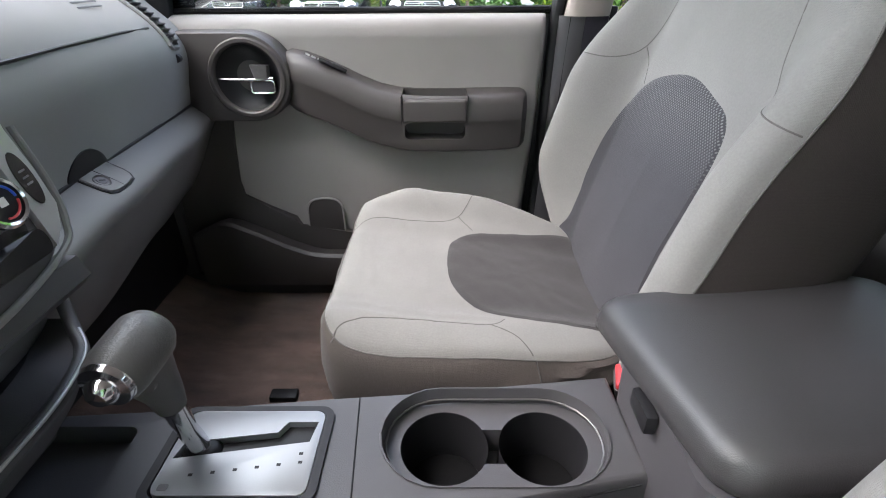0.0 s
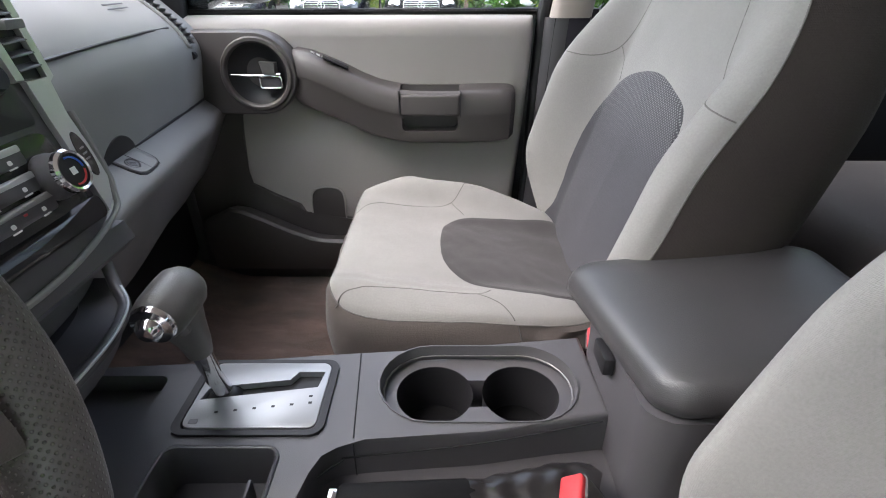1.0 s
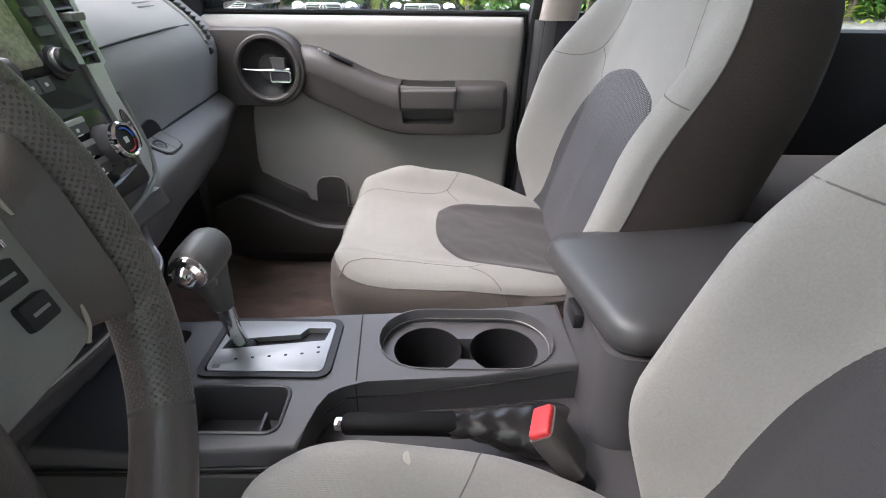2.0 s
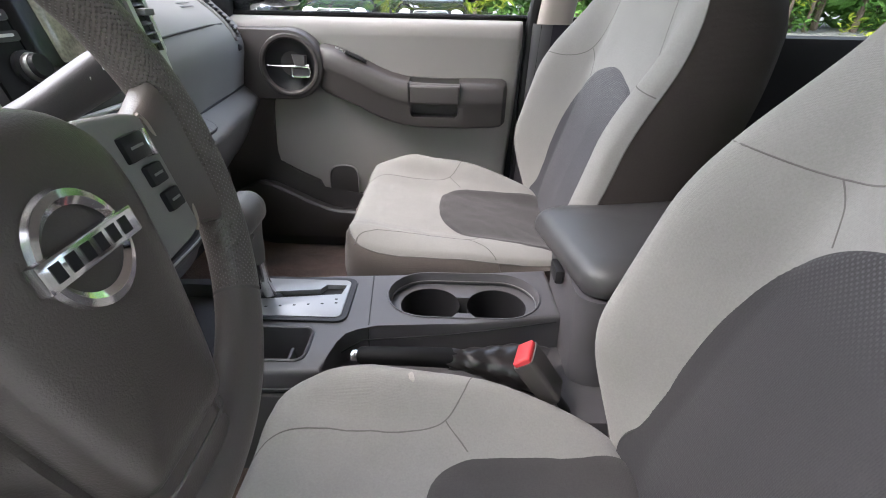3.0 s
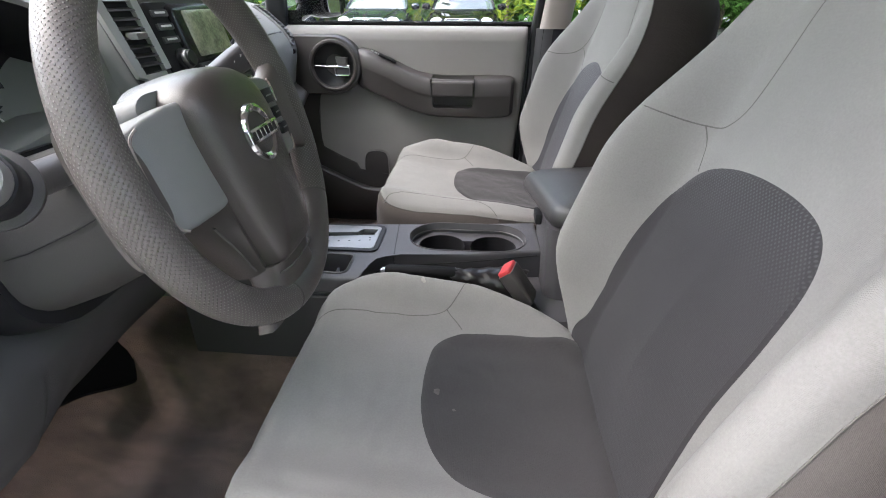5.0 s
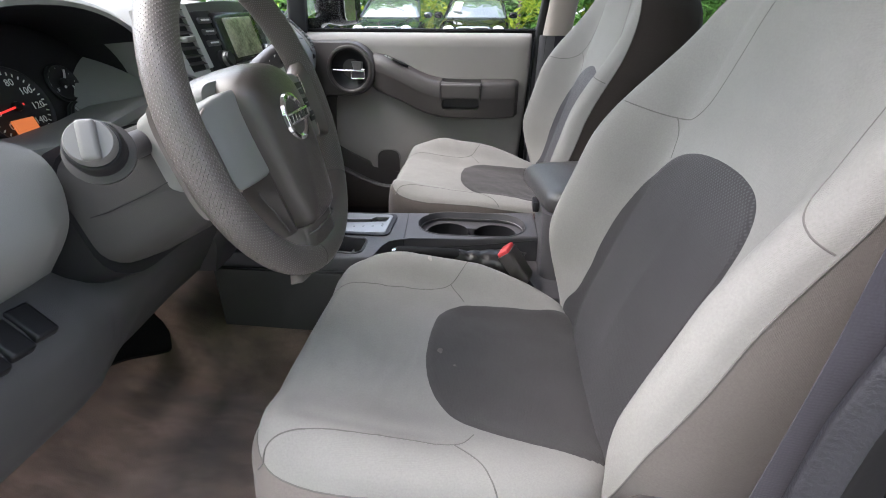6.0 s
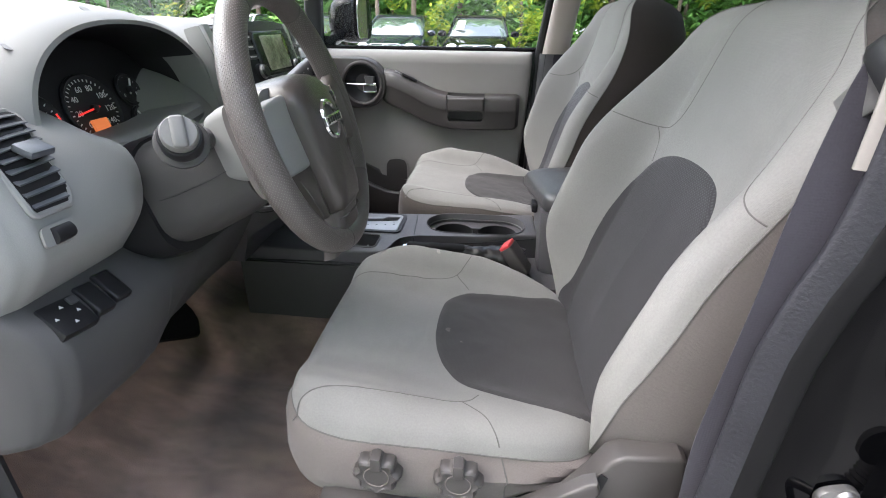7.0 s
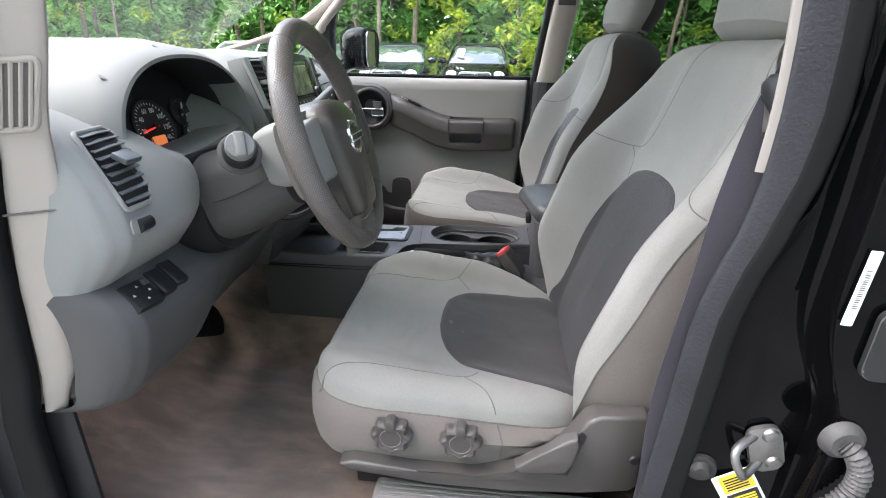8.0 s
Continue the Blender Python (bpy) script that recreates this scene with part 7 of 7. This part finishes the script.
part("button", moved(turned(((0.001, 0.016), (0.008, 0.015), (0.011, 0.011), (0.012, 0.008), (0.017, 0.007), (0.019, 0.0), (0.001, -0.002)), 24), pose(0, 0.002, -0.004, 90, 0, -10)), LIP, bump)
boot = thing("wiring_boot", "grey ribbed rubber wiring boot on the jamb", "wiring boot", (0.466, -0.731, 0.962))
rings = []
pts = smooth_line([(0.0, -0.004, 0.010), (0.008, -0.012, 0.004), (0.016, -0.016, -0.014), (0.016, -0.017, -0.034), (0.008, -0.017, -0.054), (-0.008, -0.016, -0.074), (-0.03, -0.014, -0.09)], 10)
rr = [0.0098 + 0.0016 * math.sin(k * 2.1) for k in range(len(pts))]
BOOT = material("grey_boot_rubber", (0.050, 0.047, 0.047), 0.65, 0, 0.2, 20, 300, 0.2)
part("bellows", tube(pts, rr, 16), BOOT, boot, "ribbed rubber bellows")
part("flange", moved(turned(((0.001, 0.012), (0.015, 0.012), (0.021, 0.006), (0.022, 0.0), (0.001, -0.002)), 24), pose(0, 0.002, 0.012, 90, 0, 0)), BOOT, boot, "grey mounting flange")
lk = thing("rear_latch_plate", "black plastic latch plate on the jamb", "latch", (0.484, -0.731, 1.092))
part("plate", moved(plate([V(u, v, 0) for u, v in rounded(0.064, 0.076, 0.012, 5)], 0.008, (0, 0, 1), 0.003), pose(0.0, -0.002, 0.0, 90, 0, 0)), BLACK, lk)
part("edge", moved(tube([V(u, v, 0.006) for u, v in rounded(0.062, 0.074, 0.012, 5)], 0.0014, 6, True), pose(0.0, -0.002, 0.0, 90, 0, 0)), STEEL, lk)

# belt and its tongue
belt = thing("seat_belt", "dark grey woven seat belt hanging beside the driver seat", "seat belt", (0.35, -0.655, 0.75))
bl = []
for p, w in zip(smooth_line([(0.328, -0.655, 0.66), (0.332, -0.664, 0.80), (0.326, -0.668, 0.945), (0.333, -0.669, 1.04), (0.341, -0.668, 1.12), (0.349, -0.664, 1.20), (0.370, -0.650, 1.29), (0.39, -0.648, 1.36), (0.42, -0.64, 1.60)], 6), range(60)):
    d = V(1.0, -0.12, -0.16).normalized()
    n = V(0.12, 1, 0).normalized()
    bl.append([p + d * (u * 0.031) + n * (v * 0.0009) for u, v in rounded(2, 2, 0.5, 2)])
part("webbing", loft(bl), BELT, belt, "woven belt webbing", m=Matrix.Translation((-0.35, 0.655, -0.75)))
TG = Matrix.Translation((0.352, -0.653, 1.293)) @ V(0.17, -0.66, 0.73).to_track_quat("Z", "X").to_matrix().to_4x4()
tg = part("tongue", moved(loft([[V(a * w, b * t, z) for a, b in rounded(2, 2, 0.5, 4)] for w, t, z in ((0.012, 0.0015, -0.03), (0.014, 0.0016, -0.005), (0.022, 0.002, 0.0), (0.026, 0.005, 0.004), (0.026, 0.006, 0.016), (0.018, 0.004, 0.026))]), TG), STEEL, belt, "steel belt tongue", m=Matrix.Translation((-0.35, 0.655, -0.75)))
part("tongue_grip", moved(loft([[V(a * w, b * t, z) for a, b in rounded(2, 2, 0.6, 4)] for w, t, z in ((0.024, 0.006, 0.004), (0.028, 0.009, 0.010), (0.027, 0.009, 0.022), (0.018, 0.006, 0.032))]), TG), BLACK, belt, "black tongue grip", m=Matrix.Translation((-0.35, 0.655, -0.75)))
pbelt = thing("seat_belt", "dark seat belt buckled back beside the passenger seat", "seat belt", (0.27, 0.70, 0.75))
part("webbing", loft([[p + V(u * 0.022, v * 0.001, 0) for u, v in rounded(2, 2, 0.5, 2)] for p in smooth_line([(0.28, 0.755, 0.70), (0.285, 0.757, 1.0), (0.295, 0.752, 1.3), (0.315, 0.735, 1.56)], 5)]), BELT, pbelt, m=Matrix.Translation((-0.27, -0.70, -0.75)))
part("guide", moved(block(-0.03, 0.03, -0.006, 0.006, -0.014, 0.014, 0.004, 2), pose(0.31, 0.725, 1.50)), DASH_DARK, pbelt, "grey belt guide", m=Matrix.Translation((-0.27, -0.70, -0.75)))

# ---- driver seat side trim ----
SY = -0.582
trim_o = [(-0.122, 0.748), (-0.10, 0.757), (0.00, 0.748), (0.09, 0.747), (0.145, 0.760), (0.195, 0.795), (0.222, 0.835), (0.240, 0.868), (0.256, 0.878), (0.318, 0.884), (0.326, 0.878), (0.329, 0.82), (0.328, 0.765), (0.312, 0.748), (0.24, 0.738), (0.139, 0.729), (0.018, 0.728), (-0.10, 0.736)]
si = Matrix.Translation((-0.05, 0.340, -0.62))
tr = part("side_trim", plate([V(x, SY, z) for x, z in trim_o], 0.032, (0, -1, 0), 0.006, 3), ARM_DARK, driver_seat, "dark taupe plastic seat side trim", m=si)
part("trim_bolt", moved(turned(((0.001, 0.003), (0.006, 0.0025), (0.008, 0.0)), 18), pose(0.311, SY - 0.032, 0.809, 90, 0, 0)), BLACK, tr, m=si)
lv = [(0.144, 0.790), (0.18, 0.818), (0.212, 0.845), (0.226, 0.850), (0.231, 0.838), (0.226, 0.808), (0.216, 0.786), (0.150, 0.778)]
part("recline_lever", plate([V(x, SY - 0.030, z) for x, z in lv], 0.018, (0, -1, 0), 0.005, 3), ARM_DARK, tr, "taupe recline lever", m=si)
part("lever_recess", plate([V(x, SY - 0.0325, z) for x, z in ((0.196, 0.772), (0.232, 0.852), (0.240, 0.846), (0.222, 0.772))], 0.002, (0, -1, 0)), BLACK, tr, m=si)


def lobed_knob():
    rings = []
    for k, z in ((0.92, 0.0), (1.0, 0.003), (1.0, 0.014), (0.93, 0.019), (0.80, 0.021), (0.70, 0.0195), (0.4, 0.0195), (0.05, 0.0195)):
        rings.append([V((0.029 + (0.0032 * math.cos(8 * a) if k > 0.75 else 0.0012 * math.cos(8 * a))) * k * math.cos(a), (0.029 + (0.0032 * math.cos(8 * a) if k > 0.75 else 0)) * k * math.sin(a), z) for a in [2 * math.pi * j / 64 for j in range(64)]])
    return loft(rings)


for x, z in ((-0.040, 0.806), (0.064, 0.806)):
    kb = part("height_knob", moved(lobed_knob(), pose(x, -0.592, z, 90, 0, 0)), ARM_DARK, driver_seat, "taupe lobed height knob", m=si)
    part("knob_tab", moved(block(-0.007, 0.007, 0.012, 0.033, 0.004, 0.023, 0.003, 2), pose(x, -0.592, z, 90, 0, 0)), ARM_DARK, kb, m=si)
    part("knob_ring", moved(tube([V(0.016 * math.cos(a), 0.016 * math.sin(a), 0.0197) for a in [2 * math.pi * j / 32 for j in range(32)]], 0.0008, 6, True), pose(x, -0.592, z, 90, 0, 0)), SEAT_SIDE, kb, m=si)
part("rail", block(-0.12, 0.30, -0.535, -0.505, 0.63, 0.70, 0.004), BLACK, driver_seat, "black seat rail", m=si)
part("rail_foot", block(-0.140, -0.12, -0.56, -0.53, 0.74, 0.775, 0.006), BLACK, driver_seat, m=si)
part("rail", block(-0.20, 0.30, -0.16, -0.13, 0.63, 0.70, 0.004), BLACK, driver_seat, "black seat rail", m=si)
SEAT_RIB = material("floor_cover_plastic", (0.17, 0.16, 0.155), 0.6, 0, 0.1, 10, 600, 0.2)
duct = thing("floor_duct", "ribbed taupe grey plastic cover on the floor beside the seat", "floor cover", (0.12, -0.60, 0.615))
part("cover", block(-0.195, 0.23, -0.085, 0.035, 0.0, 0.066, 0.008, 2), SEAT_RIB, duct)
rib = part("rib", block(-0.185, 0.22, -0.002, 0.002, 0.065, 0.0685, 0.0008, 1), SEAT_RIB, duct)
for k in range(12):
    if k:
        again(rib, "rib", duct, Matrix.Translation((0, -0.076 + 0.009 * k, 0)))
rib.location = (0, -0.076, 0)
tab = thing("mat_hook", "black mat hook on the passenger carpet", "hook", (-0.30, 0.39, 0.617))
part("tab", block(-0.025, 0.025, -0.012, 0.012, -0.004, 0.010, 0.003), BLACK, tab)

# grab handle on the far windscreen pillar
gh = thing("grab_handle", "beige grab handle on the windscreen pillar", "handle", (-0.50, 0.70, 1.42))
part("bar", tube(smooth_line([(-0.555, 0.715, 1.405), (-0.525, 0.675, 1.425), (-0.48, 0.665, 1.47), (-0.40, 0.66, 1.55), (-0.36, 0.69, 1.58)], 6), [0.018] + [0.015] * 23 + [0.018], 12), BEIGE, gh, m=Matrix.Translation((0.50, -0.70, -1.42)))
part("end_cap", moved(turned(((0.001, 0.012), (0.014, 0.01), (0.02, 0.0)), 18), pose(-0.552, 0.712, 1.405, 70, 0, 0)), BEIGE, gh, m=Matrix.Translation((0.50, -0.70, -1.42)))

# ---- parked cars and woods ----
CAR_BLACK = material("dark_blue_car_paint", (0.012, 0.014, 0.022), 0.15, 0, 0.1, 3, 200, 0.0, coat=1.0)
CAR_SILVER = material("white_car_paint", (0.7, 0.71, 0.72), 0.2, 0, 0.03, 3, 200, 0.0, coat=1.0)
LAMP = material("headlamp_lens", (0.88, 0.90, 0.92), 0.15, 0.0, 0.05, 10, 100, 0.0, coat=1.0)
CABIN = material("dark_cabin_glass", (0.05, 0.06, 0.055), 0.06, 0, 0.5, 4, 40, 0.0, spec=0.9, coat=1.0)


def car_section(d, hw, z0, z1, r=0.35):
    return [V(a * hw, d, (z0 + z1) / 2 + b * (z1 - z0) / 2) for a, b in rounded(2, 2, r, 4)]


def parked_car(x, y, paint, label, tilt=0.0):
    c = thing("parked_car", label, "car", (x, y, 0.05), group="parked cars")
    c.rotation_euler = (0, 0, radians(tilt))
    rows = ((0.0, 0.58, 0.40, 0.66), (0.04, 0.70, 0.30, 0.72), (0.14, 0.80, 0.22, 0.755), (0.4, 0.85, 0.20, 0.80), (0.8, 0.87, 0.20, 0.86), (1.25, 0.88, 0.20, 0.93), (2.2, 0.89, 0.20, 0.95), (3.3, 0.89, 0.20, 0.96), (4.1, 0.86, 0.22, 0.95), (4.5, 0.78, 0.30, 0.88), (4.58, 0.60, 0.40, 0.75))
    body = part("body", loft([car_section(*r) for r in rows]), paint, c)
    cab = ((1.12, 0.78, 0.90, 0.93), (1.35, 0.75, 0.90, 1.05), (1.75, 0.69, 0.90, 1.27), (2.05, 0.64, 0.90, 1.38), (2.5, 0.63, 0.90, 1.425), (3.0, 0.62, 0.90, 1.41), (3.5, 0.63, 0.90, 1.30), (3.95, 0.68, 0.90, 1.05), (4.1, 0.7, 0.90, 0.95))
    part("cabin", loft([car_section(*r, 0.3) for r in cab]), CABIN, c, "dark windows")
    part("roof", loft([[V(a * hw, d, z + b * 0.012) for a, b in rounded(2, 2, 0.5, 3)] for d, hw, z in ((1.98, 0.62, 1.365), (2.1, 0.63, 1.400), (2.5, 0.635, 1.428), (3.0, 0.625, 1.418), (3.3, 0.61, 1.37))]), paint, c, "painted roof")
    for s in (-1, 1):
        part("windscreen_pillar", tube([(s * 0.78, 1.14, 0.93), (s * 0.70, 1.75, 1.26), (s * 0.635, 2.06, 1.385)], 0.03, 8), paint, c)
        part("hood_crease", tube([(s * 0.36, 0.12, 0.765), (s * 0.48, 0.8, 0.868), (s * 0.55, 1.15, 0.925)], 0.012, 6), paint, body)
        part("headlight", moved(loft([[V(a * w, o, b * h) for a, b in rounded(2, 2, 0.9, 6)] for w, h, o in ((0.11, 0.08, 0.06), (0.145, 0.115, 0.02), (0.14, 0.11, -0.03), (0.10, 0.075, -0.06))]), pose(s * 0.60, 0.09, 0.665, 0, s * 8, s * 18)), LAMP, c, "round clear headlamp")
        part("mirror", moved(loft([[V(a * w, d, b * w * 0.7) for a, b in rounded(2, 2, 0.8, 4)] for w, d in ((0.05, -0.07), (0.10, -0.03), (0.11, 0.03))]), Matrix.Translation((s * 0.97, 1.35, 0.98))), paint, c, "painted door mirror")
        for d in (0.85, 3.65):
            w = part("wheel", moved(turned(((0.001, 0.0), (0.30, 0.0), (0.32, 0.03), (0.32, 0.17), (0.30, 0.2), (0.001, 0.2)), 28), pose(s * 0.70, d, 0.32, 0, s * 90, 0)), RUBBER, c, "black tyre")
            part("rim", moved(turned(((0.001, 0.205), (0.2, 0.205), (0.22, 0.19)), 20), pose(s * 0.70, d, 0.32, 0, s * 90, 0)), STEEL, w)
    g = part("grille", moved(plate([V(u, 0, v) for u, v in rounded(0.78, 0.20, 0.07, 4)], 0.03, (0, -1, 0), 0.01), Matrix.Translation((0, 0.005, 0.645))), BLACK, c, "black grille with bright bars")
    for k in range(4):
        part("grille_bar", block(-0.37, 0.37, -0.045, -0.02, 0.575 + 0.045 * k, 0.588 + 0.045 * k, 0.003), CHROME, g)
    part("grille_frame", tube([V(u, -0.03, 0.645 + v) for u, v in rounded(0.79, 0.21, 0.07, 5)], 0.012, 8, True), CHROME, g)
    part("badge", moved(tube([V(0.075 * math.cos(a), 0, 0.075 * math.sin(a)) for a in [2 * math.pi * k / 24 for k in range(24)]], 0.010, 8, True), Matrix.Translation((0, -0.055, 0.66))), CHROME, g, "plain chrome ring badge")
    part("badge_hub", block(-0.012, 0.012, -0.06, -0.04, 0.60, 0.72, 0.004), CHROME, g)
    part("lower_intake", moved(plate([V(u, 0, v) for u, v in rounded(1.0, 0.14, 0.05, 4)], 0.02, (0, -1, 0), 0.005), Matrix.Translation((0, 0.03, 0.38))), BLACK, c)
    part("bumper", loft([[V(x_, y_ + a * 0.05, 0.48 + b * 0.06) for a, b in rounded(2, 2, 0.7, 4)] for x_, y_ in ((-0.82, 0.22), (-0.65, 0.06), (-0.3, 0.0), (0.3, 0.0), (0.65, 0.06), (0.82, 0.22))]), paint, c, "painted bumper")
    return c


parked_car(-2.70, 11.9, CAR_BLACK, "dark blue saloon parked nose-out before the woods")
parked_car(-0.48, 11.9, PAINT, "black saloon parked nose-out before the woods")
parked_car(-9.0, 15.0, CAR_SILVER, "white saloon parked near the edge of the woods")
parked_car(-14.6, 14.0, CAR_SILVER, "white saloon parked far down the row", 12)
parked_car(-5.6, 14.0, CAR_BLACK, "dark saloon parked in the row before the woods")
poster = thing("price_sheet", "white price sheet behind the windscreen of the black saloon", "sheet", (-0.95, 13.38, 1.21))
part("paper", moved(block(-0.11, 0.11, -0.002, 0.002, -0.14, 0.14), pose(0, -0.06, 0.02, -42, 0, -20)), WHITE, poster, smooth=False)


def leaf_mesh(name, leaves, mat, label, cat="trees"):
    """Joined leaves: each a bent pair of facets at a place, with a size and a turn."""
    verts, faces = [], []
    for p, r, e in leaves:
        m = Matrix.Translation(p) @ e.to_matrix().to_4x4()
        k = len(verts)
        verts += [m @ V(0, -r, 0), m @ V(r * 0.42, -0.1 * r, r * 0.12), m @ V(0, r, -r * 0.1), m @ V(-r * 0.42, -0.1 * r, r * 0.12)]
        faces += [(k, k + 1, k + 2), (k, k + 2, k + 3)]
    me = bpy.data.meshes.new(name)
    me.from_pydata(verts, [], faces)
    me.materials.append(mat)
    return tagged(new(name, me), label, cat, kind="stuff")


rnd = random.Random(11)


def clump(centre, spread, n, size):
    out = []
    for _ in range(n):
        d = V(rnd.gauss(0, 1), rnd.gauss(0, 1), rnd.gauss(0, 1)).normalized() * (rnd.random() ** 0.5)
        p = V(centre[0] + d.x * spread, centre[1] + d.y * spread * 0.8, max(0.05, centre[2] + d.z * spread * 0.75))
        out.append((p, size * rnd.uniform(0.6, 1.3), Euler((rnd.uniform(-0.9, 0.9), rnd.uniform(-0.7, 0.7), rnd.uniform(0, 6.28)))))
    return out


green, bright, deep = [], [], []
for _ in range(1700):
    x = rnd.uniform(-48, 30)
    z = 0.3 + 8.5 * rnd.random() ** 1.1
    y = 19.0 + rnd.random() * 4 - 0.25 * min(z, 3) * (rnd.random() < 0.4)
    green += clump((x, y, z), rnd.uniform(0.5, 1.1), 45, 0.16)
for _ in range(1300):
    x = rnd.uniform(-52, 30)
    deep += clump((x, rnd.uniform(22.0, 25), rnd.uniform(0.3, 11.5)), 1.8, 50, 0.50)
for _ in range(150):
    x = rnd.uniform(-46, 28)
    bright += clump((x, 18.3 + rnd.random() * 1.5, 0.2 + 6 * rnd.random() ** 1.6), rnd.uniform(0.35, 0.8), 32, 0.14)
for k in range(26):
    bright += clump((-1.75 + 0.5 * math.sin(k * 0.8), 17.6 + 0.2 * math.cos(k), 0.3 + 0.2 * k), 0.34, 34, 0.13)
for k in range(24):
    bright += clump((0.9 + rnd.uniform(-0.9, 0.9), 17.4 + rnd.random() * 0.6, 0.8 + 0.18 * k), 0.45, 30, 0.17)
# Unseen leaves on the driver side, added to block sky light and darken reflections.
far = [(V(p.x * 0.6, -10.5 - (p.y - 19), p.z * 1.5), r * 1.7, e) for p, r, e in green[::2]]
leaf_mesh("light_block_foliage", far, LEAF, "unseen green leaves added on the driver side to block sky light")
leaf_mesh("woods_foliage", green, LEAF, "dense green leaves of the woods behind the parked cars")
leaf_mesh("woods_shade", deep, LEAF, "deep green leaves further inside the woods")
leaf_mesh("vines", bright, LEAF_BRIGHT, "bright yellow-green vines and shrubs before the woods")
for k in range(70):
    x, y = rnd.uniform(-46, 28), rnd.uniform(18.8, 22.5)
    r = rnd.uniform(0.05, 0.14)
    pts = [V(x + 0.25 * j * rnd.uniform(-0.3, 0.3), y + rnd.uniform(-0.1, 0.1), 1.6 * j - 0.05) for j in range(7)]
    tk = part("tree_trunk", tube(smooth_line(pts, 3), [r * (1 - 0.035 * j) for j in range(19)], 8), BARK)
    tagged(tk, "slender bare tree trunk in the woods", "tree", group="woodland trees")
    for j in (2, 3, 4, 5):
        a = rnd.uniform(0, 6.28)
        d = V(math.cos(a), 0.4 * math.sin(a), 0.7)
        part("limb", tube(smooth_line([pts[j], pts[j] + d * 0.6, pts[j] + d * 1.3 + V(0, 0, 0.2)], 3), [r * 0.4, r * 0.36, r * 0.32, r * 0.28, r * 0.22, r * 0.16, r * 0.08], 6), BARK, tk)
